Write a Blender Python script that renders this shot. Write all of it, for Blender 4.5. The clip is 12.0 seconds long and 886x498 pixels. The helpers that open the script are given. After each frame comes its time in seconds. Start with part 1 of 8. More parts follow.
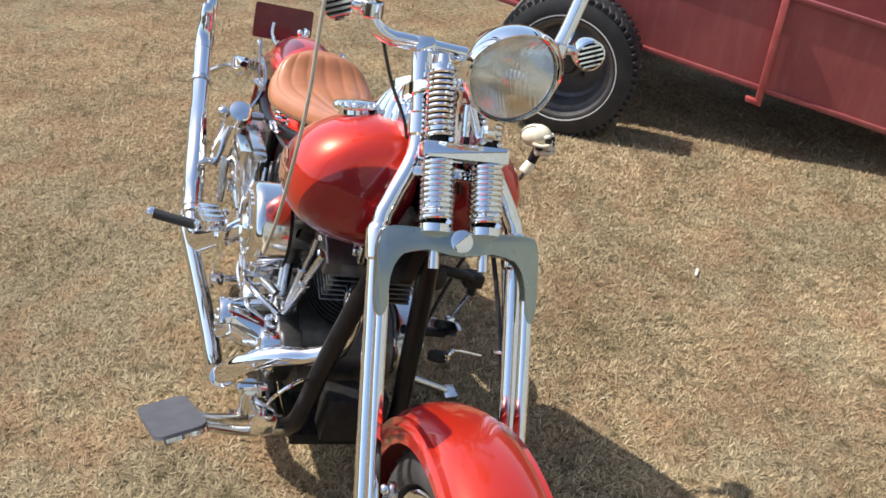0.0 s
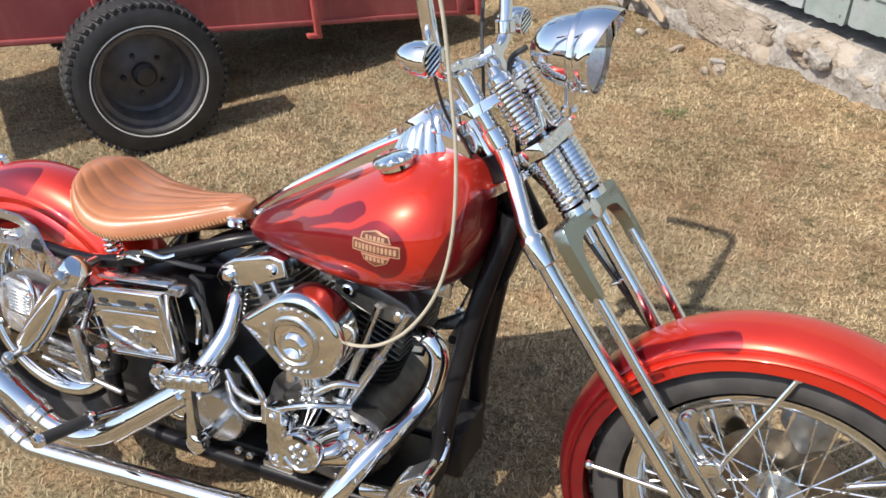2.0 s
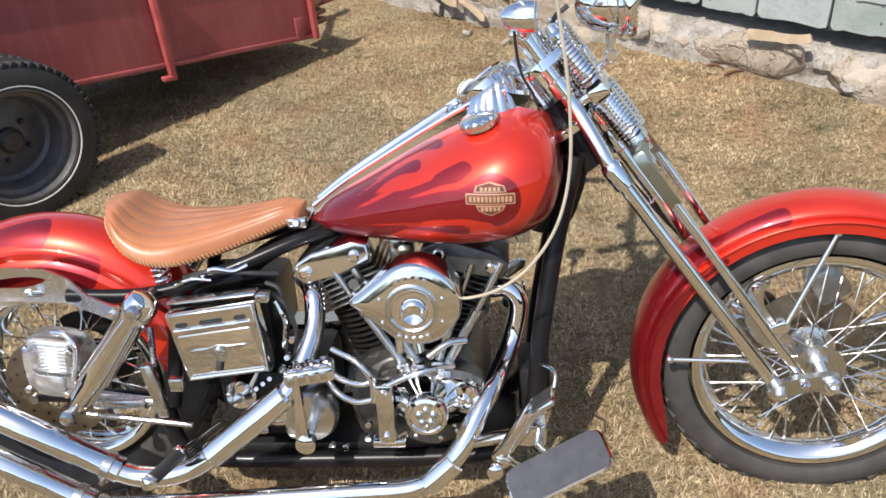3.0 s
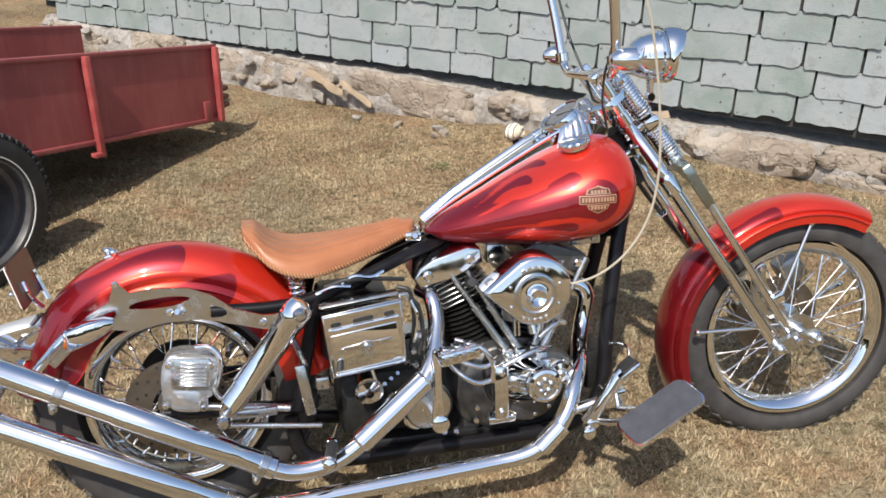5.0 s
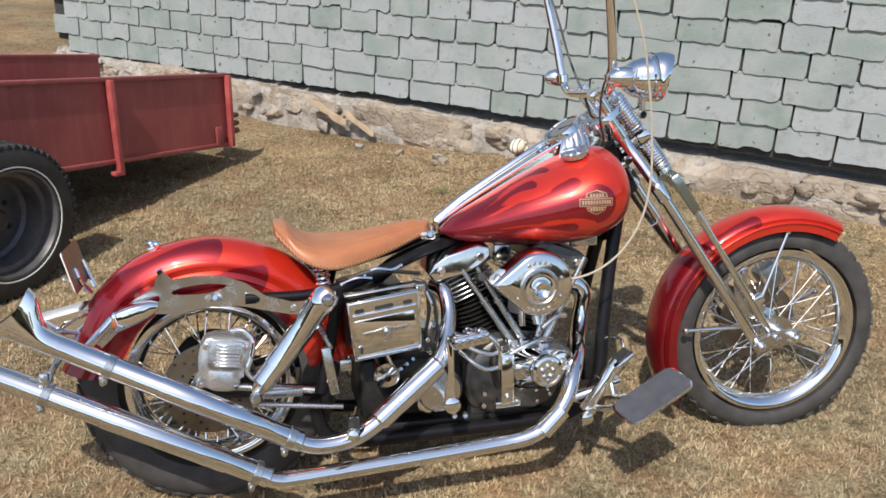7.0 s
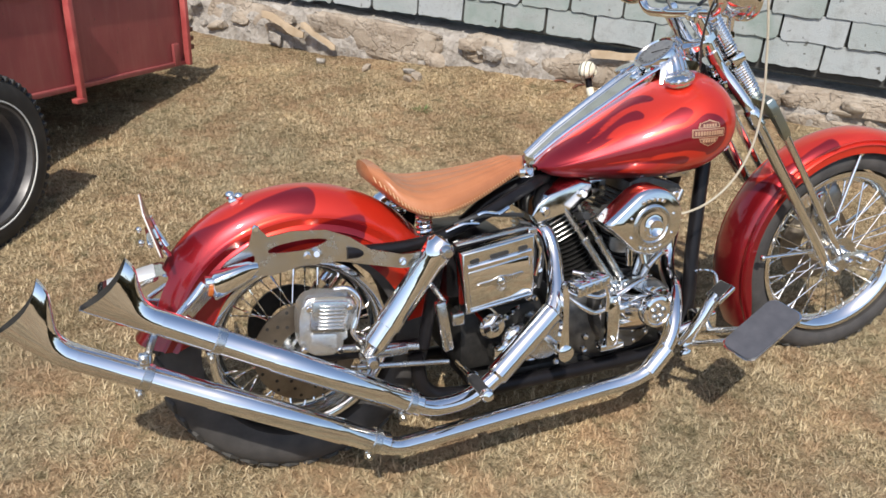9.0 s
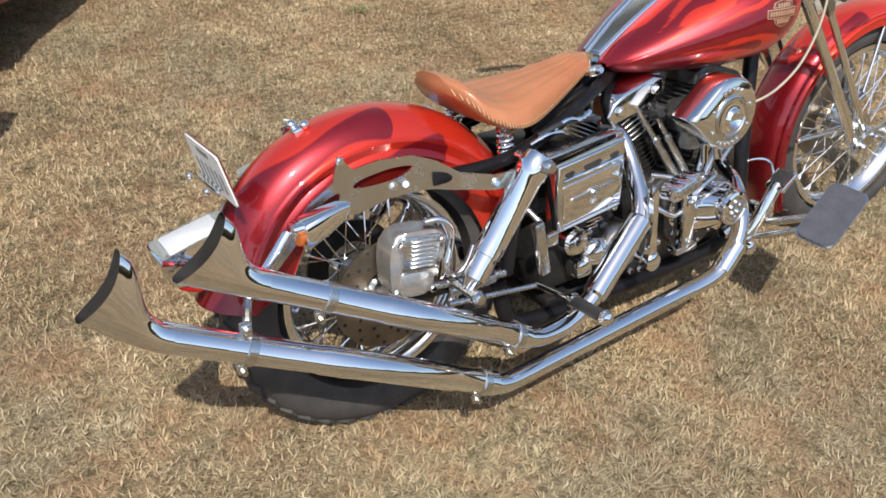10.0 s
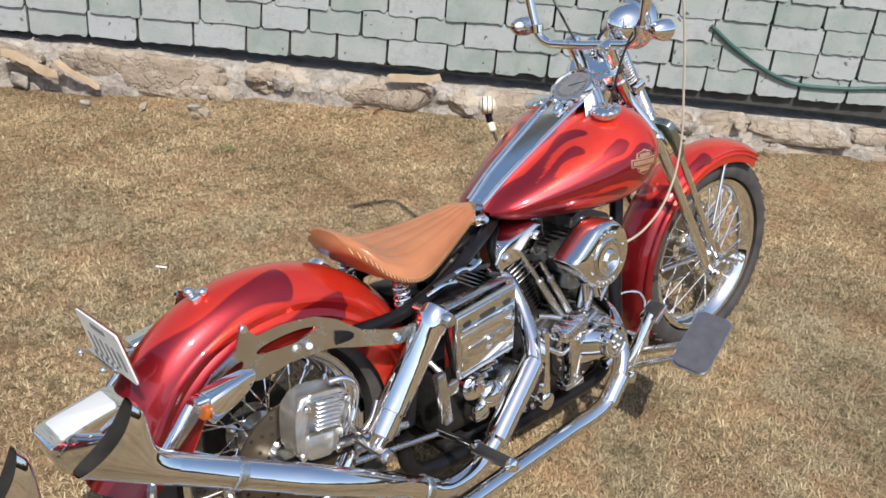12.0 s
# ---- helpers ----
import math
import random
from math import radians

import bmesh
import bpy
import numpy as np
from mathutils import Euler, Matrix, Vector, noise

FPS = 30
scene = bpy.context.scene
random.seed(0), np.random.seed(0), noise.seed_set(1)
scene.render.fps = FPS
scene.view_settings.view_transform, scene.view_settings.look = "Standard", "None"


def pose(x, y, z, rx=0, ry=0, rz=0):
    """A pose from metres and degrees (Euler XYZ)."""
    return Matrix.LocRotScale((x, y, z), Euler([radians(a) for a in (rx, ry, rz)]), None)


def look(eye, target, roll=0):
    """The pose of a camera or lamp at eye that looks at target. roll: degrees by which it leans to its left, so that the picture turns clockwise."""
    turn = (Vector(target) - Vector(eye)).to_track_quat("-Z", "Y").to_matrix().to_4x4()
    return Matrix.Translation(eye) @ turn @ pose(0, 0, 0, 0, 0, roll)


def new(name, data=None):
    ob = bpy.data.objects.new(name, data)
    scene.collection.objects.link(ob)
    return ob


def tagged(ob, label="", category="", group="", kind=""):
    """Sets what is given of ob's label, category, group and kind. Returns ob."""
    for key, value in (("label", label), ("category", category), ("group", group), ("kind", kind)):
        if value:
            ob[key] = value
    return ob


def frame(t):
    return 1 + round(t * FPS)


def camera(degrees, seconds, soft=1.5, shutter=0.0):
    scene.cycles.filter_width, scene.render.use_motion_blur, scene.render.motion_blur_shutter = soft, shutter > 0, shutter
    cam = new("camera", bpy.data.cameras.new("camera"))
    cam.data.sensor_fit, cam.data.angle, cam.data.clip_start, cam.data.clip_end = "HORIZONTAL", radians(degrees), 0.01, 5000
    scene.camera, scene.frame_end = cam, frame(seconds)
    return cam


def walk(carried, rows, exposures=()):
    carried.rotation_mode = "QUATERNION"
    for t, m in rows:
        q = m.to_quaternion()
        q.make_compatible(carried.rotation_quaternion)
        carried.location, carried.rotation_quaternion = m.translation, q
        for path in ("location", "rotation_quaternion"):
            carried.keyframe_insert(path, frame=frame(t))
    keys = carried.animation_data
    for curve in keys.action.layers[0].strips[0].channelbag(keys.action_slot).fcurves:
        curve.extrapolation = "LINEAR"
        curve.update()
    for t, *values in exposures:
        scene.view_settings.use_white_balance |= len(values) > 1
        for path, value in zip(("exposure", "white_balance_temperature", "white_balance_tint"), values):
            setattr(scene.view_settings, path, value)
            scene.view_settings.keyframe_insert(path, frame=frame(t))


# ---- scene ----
cam = camera(55.18, 12.0, soft=1.6)
PATH = [
    (0, (2.3511, -0.1994, 1.4869), (0.7497, 0.3387, 0.4407), 4.32),
    (0.5, (2.2090, -0.4743, 1.5098), (0.7918, 0.3906, 0.4053), 1.65),
    (1, (2.0622, -0.7220, 1.5220), (0.8562, 0.4359, 0.4520), 0.15),
    (1.5, (1.8590, -0.8900, 1.5610), (0.8830, 0.4500, 0.4650), -2.28),
    (2, (1.5951, -1.0329, 1.6085), (0.8897, 0.4283, 0.4654), -3.87),
    (2.5, (1.3342, -1.2063, 1.6142), (0.8841, 0.3682, 0.4660), -4.89),
    (3, (1.0484, -1.3740, 1.5996), (0.8682, 0.2768, 0.4851), -5.11),
    (3.5, (0.8114, -1.4814, 1.5875), (0.8142, 0.2173, 0.5318), -4.76),
    (3.7, (0.6980, -1.5046, 1.5645), (0.7897, 0.2122, 0.5426), -4.19),
    (5.3, (0.2083, -1.7970, 1.6047), (0.6240, -0.0551, 0.7143), 1.54),
    (5.5, (0.1929, -1.8369, 1.6012), (0.6137, -0.0877, 0.7274), 1.63),
    (6, (0.1512, -1.9114, 1.5963), (0.5874, -0.1503, 0.7546), 1.99),
    (6.5, (0.1296, -1.9434, 1.5964), (0.5691, -0.1759, 0.7701), 2.10),
    (6.7, (0.1308, -1.9565, 1.5905), (0.5648, -0.1832, 0.7737), 2.15),
    (8.3, (-0.0834, -1.7490, 1.5756), (0.4464, -0.0286, 0.7041), 2.27),
    (8.5, (-0.1587, -1.6917, 1.5913), (0.4026, -0.0045, 0.6757), 2.61),
    (9, (-0.3541, -1.5977, 1.5650), (0.3329, -0.0097, 0.5619), 4.21),
    (9.5, (-0.4940, -1.3859, 1.5204), (0.2799, 0.0914, 0.4164), 4.43),
    (10, (-0.7140, -1.1944, 1.4605), (0.2284, 0.1223, 0.2865), 5.00),
    (10.5, (-0.8329, -1.0814, 1.4509), (0.2447, 0.1032, 0.2527), 5.07),
    (11, (-0.8074, -1.1129, 1.4873), (0.3507, 0.0999, 0.3974), 4.62),
    (11.5, (-0.7899, -1.0883, 1.5111), (0.4657, 0.1173, 0.5263), 6.48),
    (12, (-0.7760, -1.1132, 1.5363), (0.5010, 0.1219, 0.6177), 7.50),
]
walk(cam, [(t, look(eye, target, roll)) for t, eye, target, roll in PATH], [(0, 0.53), (1.5, 0.44), (3.0, 0.46), (3.7, 0.40), (5.3, 0.20), (6.5, 0.13), (9.0, 0.24), (12, 0.24)])

# ---- daylight ----
SUN_FROM = Vector((-0.352, -0.62, 1.0)).normalized()
world = bpy.data.worlds.new("sky")
scene.world = world
world.use_nodes = True
wn = world.node_tree
sky = wn.nodes.new("ShaderNodeTexSky")
sky.sky_type = "NISHITA"
sky.sun_disc = False
sky.sun_elevation = math.asin(SUN_FROM.z)
sky.sun_rotation = math.atan2(SUN_FROM.x, SUN_FROM.y)
sky.dust_density = 1.5
wn.nodes["Background"].inputs["Strength"].default_value = 0.15
wn.links.new(sky.outputs[0], wn.nodes["Background"].inputs[0])
sun_data = bpy.data.lights.new("sun", "SUN")
sun_data.energy, sun_data.angle, sun_data.color = 4.2, radians(0.53), (1.0, 0.95, 0.87)
sun = new("sun", sun_data)
sun.matrix_world = look(SUN_FROM * 20, (0, 0, 0))
scene.view_settings.exposure = 0.0


# ---- materials ----
def material(name, color=(0.5, 0.5, 0.5), rough=0.5, metal=0.0, coat=0.0, spec=0.5):
    m = bpy.data.materials.new(name)
    m.use_nodes = True
    b = m.node_tree.nodes["Principled BSDF"]
    b.inputs["Base Color"].default_value = (*color, 1)
    b.inputs["Roughness"].default_value = rough
    b.inputs["Metallic"].default_value = metal
    b.inputs["Coat Weight"].default_value = coat
    b.inputs["Specular IOR Level"].default_value = spec
    return m, m.node_tree, b


def node(nt, kind, **values):
    n = nt.nodes.new(kind)
    for key, value in values.items():
        n.inputs[key].default_value = value
    return n


def noise_tex(nt, scale, detail=4.0, rough=0.55, coords="Object", stretch=None):
    tc = nt.nodes.new("ShaderNodeTexCoord")
    out = tc.outputs[coords]
    if stretch:
        mp = nt.nodes.new("ShaderNodeMapping")
        mp.inputs["Scale"].default_value = stretch
        nt.links.new(out, mp.inputs[0])
        out = mp.outputs[0]
    n = node(nt, "ShaderNodeTexNoise", Scale=scale, Detail=detail, Roughness=rough)
    nt.links.new(out, n.inputs["Vector"])
    return n


def ramp(nt, source, stops):
    r = nt.nodes.new("ShaderNodeValToRGB")
    el = r.color_ramp.elements
    while len(el) < len(stops):
        el.new(0.5)
    for e, (pos, col) in zip(el, stops):
        e.position, e.color = pos, (*col, 1)
    nt.links.new(source, r.inputs[0])
    return r


def bump(nt, b, source, strength, distance, chain=None):
    k = node(nt, "ShaderNodeBump", Strength=strength, Distance=distance)
    nt.links.new(source, k.inputs["Height"])
    if chain:
        nt.links.new(chain.outputs[0], k.inputs["Normal"])
    nt.links.new(k.outputs[0], b.inputs["Normal"])
    return k


def mix_color(nt, factor, a, c, mode="MIX"):
    mx = nt.nodes.new("ShaderNodeMix")
    mx.data_type, mx.blend_type = "RGBA", mode
    if isinstance(factor, float):
        mx.inputs[0].default_value = factor
    else:
        nt.links.new(factor, mx.inputs[0])
    for slot, value in ((6, a), (7, c)):
        if isinstance(value, tuple):
            mx.inputs[slot].default_value = (*value, 1)
        else:
            nt.links.new(value, mx.inputs[slot])
    return mx.outputs[2]


def worn(name, c1, c2, scale, rough, metal=0.0, bump_strength=0.2, bump_distance=0.002, coat=0.0, rough2=None, detail=5.0, spec=0.5):
    m, nt, b = material(name, c1, rough, metal, coat, spec)
    n = noise_tex(nt, scale, detail)
    r = ramp(nt, n.outputs[0], [(0.3, c1), (0.7, c2)])
    nt.links.new(r.outputs[0], b.inputs["Base Color"])
    fine = noise_tex(nt, scale * 8, 3.0)
    if bump_strength:
        bump(nt, b, fine.outputs[0], bump_strength, bump_distance)
    if rough2 is not None:
        mr = node(nt, "ShaderNodeMapRange")
        mr.inputs["To Min"].default_value, mr.inputs["To Max"].default_value = rough, rough2
        nt.links.new(n.outputs[0], mr.inputs[0])
        nt.links.new(mr.outputs[0], b.inputs["Roughness"])
    return m


def chrome_material(name, color, rough, spread, wobble=0.10):
    m, nt, b = material(name, color, rough, 1.0)
    n = noise_tex(nt, 35.0, 3.0)
    mr = node(nt, "ShaderNodeMapRange")
    mr.inputs["From Min"].default_value, mr.inputs["From Max"].default_value = 0.35, 0.75
    mr.inputs["To Min"].default_value, mr.inputs["To Max"].default_value = rough, rough + spread
    nt.links.new(n.outputs[0], mr.inputs[0])
    nt.links.new(mr.outputs[0], b.inputs["Roughness"])
    wave = noise_tex(nt, 9.0, 2.0)
    bump(nt, b, wave.outputs[0], wobble, 0.004)
    return m


CHROME = chrome_material("chrome", (0.90, 0.90, 0.89), 0.02, 0.06)
PIPE_CHROME = chrome_material("heat_hazed_chrome", (0.86, 0.86, 0.86), 0.025, 0.045, 0.16)
CHROME_DULL = chrome_material("dull_chrome", (0.66, 0.66, 0.64), 0.16, 0.16)
CAST = worn("cast_aluminium", (0.28, 0.28, 0.275), (0.42, 0.42, 0.41), 40.0, 0.32, 0.9, 0.25, 0.0015)
# the green-grey of mirrored surroundings is put into this plate's colour
BRIDGE = chrome_material("reflection_tinted_bridge", (0.38, 0.415, 0.37), 0.26, 0.10, 0.03)
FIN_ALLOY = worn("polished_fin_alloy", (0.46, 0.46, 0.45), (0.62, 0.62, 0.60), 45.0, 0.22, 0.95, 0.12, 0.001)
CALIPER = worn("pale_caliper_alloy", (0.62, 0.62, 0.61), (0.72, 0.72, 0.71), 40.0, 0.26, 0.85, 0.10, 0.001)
HEAD_ALLOY = worn("dark_finned_alloy", (0.07, 0.07, 0.068), (0.15, 0.148, 0.142), 45.0, 0.38, 0.8, 0.25, 0.0015)
CASE_ALLOY = worn("dark_crankcase_alloy", (0.09, 0.088, 0.085), (0.17, 0.165, 0.16), 30.0, 0.40, 0.85, 0.25, 0.0015)
BLACK = worn("black_enamel", (0.007, 0.0065, 0.008), (0.013, 0.012, 0.013), 20.0, 0.30, 0.0, 0.05, 0.001, 0.04, spec=0.22)
ENGINE_BLACK = worn("wrinkle_black", (0.012, 0.012, 0.012), (0.024, 0.023, 0.022), 60.0, 0.45, 0.1, 0.4, 0.001, spec=0.25)
RUBBER = worn("rubber", (0.015, 0.015, 0.016), (0.034, 0.033, 0.033), 14.0, 0.62, 0.0, 0.3, 0.001)
TYRE = worn("dusty_tyre_rubber", (0.030, 0.028, 0.028), (0.070, 0.064, 0.060), 14.0, 0.7, 0.0, 0.3, 0.001)
TREAD_RUBBER = worn("dusty_tread", (0.035, 0.033, 0.030), (0.075, 0.068, 0.058), 10.0, 0.8, 0.0, 0.4, 0.002)
PAD = worn("footboard_mat", (0.055, 0.056, 0.066), (0.080, 0.081, 0.094), 30.0, 0.5, 0.0, 0.25, 0.001)
WIRE_RUBBER = worn("black_hose", (0.015, 0.015, 0.016), (0.03, 0.03, 0.03), 30.0, 0.45, 0.0, 0.1, 0.001)
CREAM = worn("cream_cable", (0.36, 0.32, 0.24), (0.46, 0.41, 0.32), 30.0, 0.45, 0.0, 0.1, 0.001)
PIPE_DARK = worn("near_black", (0.012, 0.011, 0.010), (0.03, 0.028, 0.025), 30.0, 0.7, 0.0, 0.2, 0.001)
WHITE = worn("white_paint", (0.70, 0.70, 0.66), (0.80, 0.80, 0.76), 20.0, 0.5, 0.0, 0.05, 0.001)
PLATE_INK = worn("plate_ink", (0.16, 0.16, 0.17), (0.24, 0.24, 0.25), 30.0, 0.5, 0.0, 0.0, 0.001)
BONE = worn("aged_bone_resin", (0.66, 0.60, 0.42), (0.84, 0.80, 0.66), 60.0, 0.4, 0.0, 0.2, 0.002, 0.3)
EMBLEM = worn("aged_gold_badge", (0.50, 0.30, 0.18), (0.64, 0.42, 0.27), 60.0, 0.35, 0.5, 0.1, 0.001, 0.4)
EMBLEM_DARK = worn("badge_ground", (0.10, 0.03, 0.02), (0.20, 0.05, 0.03), 60.0, 0.4, 0.0, 0.0, 0.001, 0.4)
GAUGE = worn("gauge_face", (0.15, 0.155, 0.16), (0.22, 0.22, 0.22), 50.0, 0.4, 0.2, 0.0, 0.001)
DASH = worn("mirror_dash", (0.80, 0.82, 0.81), (0.86, 0.88, 0.87), 25.0, 0.07, 1.0, 0.05, 0.001)


def clear_material(name, color, rough, transmission):
    m, nt, b = material(name, color, rough)
    b.inputs["Transmission Weight"].default_value = transmission
    return m


def flutes(nt, b, strength):
    """Upright moulded ribs."""
    tc = nt.nodes.new("ShaderNodeTexCoord")
    w = nt.nodes.new("ShaderNodeTexWave")
    w.bands_direction = "Y"
    w.inputs["Scale"].default_value = 60.0
    w.inputs["Distortion"].default_value = 1.0
    nt.links.new(tc.outputs["Object"], w.inputs["Vector"])
    bump(nt, b, w.outputs["Fac"], strength, 0.002)


def fluted_glass():
    """Thin clear glass: most light goes straight through, the rest glances off its ribs."""
    m, nt, b = material("fluted_lens_glass", (0.95, 0.95, 0.93), 0.05, 0.0, 0.0, 0.5)
    b.inputs["Metallic"].default_value = 1.0
    flutes(nt, b, 0.05)
    clear = nt.nodes.new("ShaderNodeBsdfTransparent")
    mixed = nt.nodes.new("ShaderNodeMixShader")
    mixed.inputs[0].default_value = 0.10
    nt.links.new(clear.outputs[0], mixed.inputs[1])
    nt.links.new(b.outputs[0], mixed.inputs[2])
    nt.links.new(mixed.outputs[0], nt.nodes["Material Output"].inputs["Surface"])
    return m


def fluted_mirror():
    m, nt, b = material("silvered_reflector", (0.93, 0.90, 0.83), 0.04, 1.0)
    flutes(nt, b, 0.10)
    return m


SILVERED = fluted_mirror()
FLUTED = fluted_glass()
DISC = worn("browned_disc_steel", (0.16, 0.13, 0.10), (0.28, 0.24, 0.19), 20.0, 0.35, 0.9, 0.1, 0.001)
PLATE_BACK = worn("dark_red_plate_back", (0.10, 0.012, 0.014), (0.16, 0.02, 0.02), 20.0, 0.3, 0.0, 0.1, 0.001, 0.3)
FACE_CHROME = chrome_material("flat_face_chrome", (0.82, 0.82, 0.80), 0.06, 0.08, 0.03)
SKY_PALE = clear_material("sky_pale_lens", (0.72, 0.74, 0.76), 0.22, 0.15)
AMBER = clear_material("amber_lens", (0.50, 0.13, 0.02), 0.15, 0.35)
REDLENS = clear_material("red_lens", (0.42, 0.015, 0.012), 0.12, 0.2)


def flame_paint():
    """Bright red lacquer, with darker candy-red tongues where the surface's flame value is above zero."""
    m, nt, b = material("red_flame_lacquer", (0.7, 0.05, 0.02), 0.34, 0.0, 1.0, 0.25)
    at = nt.nodes.new("ShaderNodeAttribute")
    at.attribute_name = "tongue"
    edge = node(nt, "ShaderNodeMapRange")
    edge.inputs["From Min"].default_value, edge.inputs["From Max"].default_value = -0.0012, 0.0012
    nt.links.new(at.outputs["Fac"], edge.inputs[0])
    n = noise_tex(nt, 6.0, 3.0)
    bright = ramp(nt, n.outputs[0], [(0.3, (0.62, 0.030, 0.014)), (0.7, (0.70, 0.040, 0.019))])
    n2 = noise_tex(nt, 9.0, 3.0)
    dark = ramp(nt, n2.outputs[0], [(0.3, (0.22, 0.008, 0.013)), (0.7, (0.28, 0.012, 0.018))])
    line = ramp(nt, at.outputs["Fac"], [(0.0, (0, 0, 0)), (0.0007, (0.5, 0.5, 0.5)), (0.0022, (0.5, 0.5, 0.5)), (0.003, (0, 0, 0))])
    tone = mix_color(nt, edge.outputs[0], bright.outputs[0], dark.outputs[0])
    nt.links.new(mix_color(nt, line.outputs[0], tone, (0.62, 0.07, 0.05)), b.inputs["Base Color"])
    metal = node(nt, "ShaderNodeMath")
    metal.operation = "MULTIPLY_ADD"
    metal.inputs[1].default_value, metal.inputs[2].default_value = 0.12, 0.52
    nt.links.new(edge.outputs[0], metal.inputs[0])
    nt.links.new(metal.outputs[0], b.inputs["Metallic"])
    b.inputs["Coat Roughness"].default_value = 0.04
    fine = noise_tex(nt, 900.0, 1.0)
    bump(nt, b, fine.outputs[0], 0.05, 0.0005)
    return m


PAINT = flame_paint()


def leather():
    m, nt, b = material("tan_leather", (0.5, 0.22, 0.09), 0.36, 0.0, 0.3)
    n = noise_tex(nt, 7.0, 5.0)
    r = ramp(nt, n.outputs[0], [(0.25, (0.31, 0.110, 0.044)), (0.55, (0.42, 0.163, 0.070)), (0.8, (0.50, 0.225, 0.112))])
    nt.links.new(r.outputs[0], b.inputs["Base Color"])
    v = nt.nodes.new("ShaderNodeTexVoronoi")
    v.inputs["Scale"].default_value = 420.0
    tc = nt.nodes.new("ShaderNodeTexCoord")
    nt.links.new(tc.outputs["Object"], v.inputs["Vector"])
    k = bump(nt, b, v.outputs["Distance"], 0.22, 0.0008)
    bump(nt, b, n.outputs[0], 0.3, 0.004, k)
    return m


LEATHER = leather()
LACE = worn("pale_leather_lace", (0.46, 0.26, 0.13), (0.60, 0.38, 0.22), 60.0, 0.6, 0.0, 0.2, 0.001)


def trailer_paint():
    m, nt, b = material("faded_oxide_red_paint", (0.2, 0.03, 0.03), 0.5)
    n = noise_tex(nt, 2.6, 6.0, 0.6)
    r = ramp(nt, n.outputs[0], [(0.25, (0.21, 0.043, 0.045)), (0.5, (0.28, 0.060, 0.060)), (0.75, (0.34, 0.088, 0.080))])
    chips = noise_tex(nt, 34.0, 5.0, 0.65)
    mask = ramp(nt, chips.outputs[0], [(0.66, (0, 0, 0)), (0.72, (1, 1, 1))])
    rust = mix_color(nt, mask.outputs[0], r.outputs[0], (0.12, 0.05, 0.03))
    streak = noise_tex(nt, 9.0, 4.0, 0.6, stretch=(3.0, 3.0, 0.35))
    dust = ramp(nt, streak.outputs[0], [(0.50, (0, 0, 0)), (0.85, (0.30, 0.30, 0.30))])
    nt.links.new(mix_color(nt, dust.outputs[0], rust, (0.42, 0.20, 0.16)), b.inputs["Base Color"])
    b.inputs["Roughness"].default_value = 0.48
    bump(nt, b, chips.outputs[0], 0.15, 0.002)
    return m


TRAILER = trailer_paint()
TRAILER_POST = worn("brighter_red_post_paint", (0.34, 0.052, 0.052), (0.46, 0.10, 0.09), 18.0, 0.5, 0.0, 0.2, 0.001)
RUST = worn("rusty_steel", (0.10, 0.045, 0.028), (0.22, 0.09, 0.05), 22.0, 0.75, 0.2, 0.4, 0.002)
RIM_STEEL = worn("dull_grey_rim_steel", (0.085, 0.082, 0.085), (0.15, 0.145, 0.145), 16.0, 0.42, 0.4, 0.15, 0.001)
STEEL_DARK = worn("dark_wheel_steel", (0.026, 0.025, 0.026), (0.065, 0.060, 0.057), 16.0, 0.5, 0.3, 0.2, 0.001)


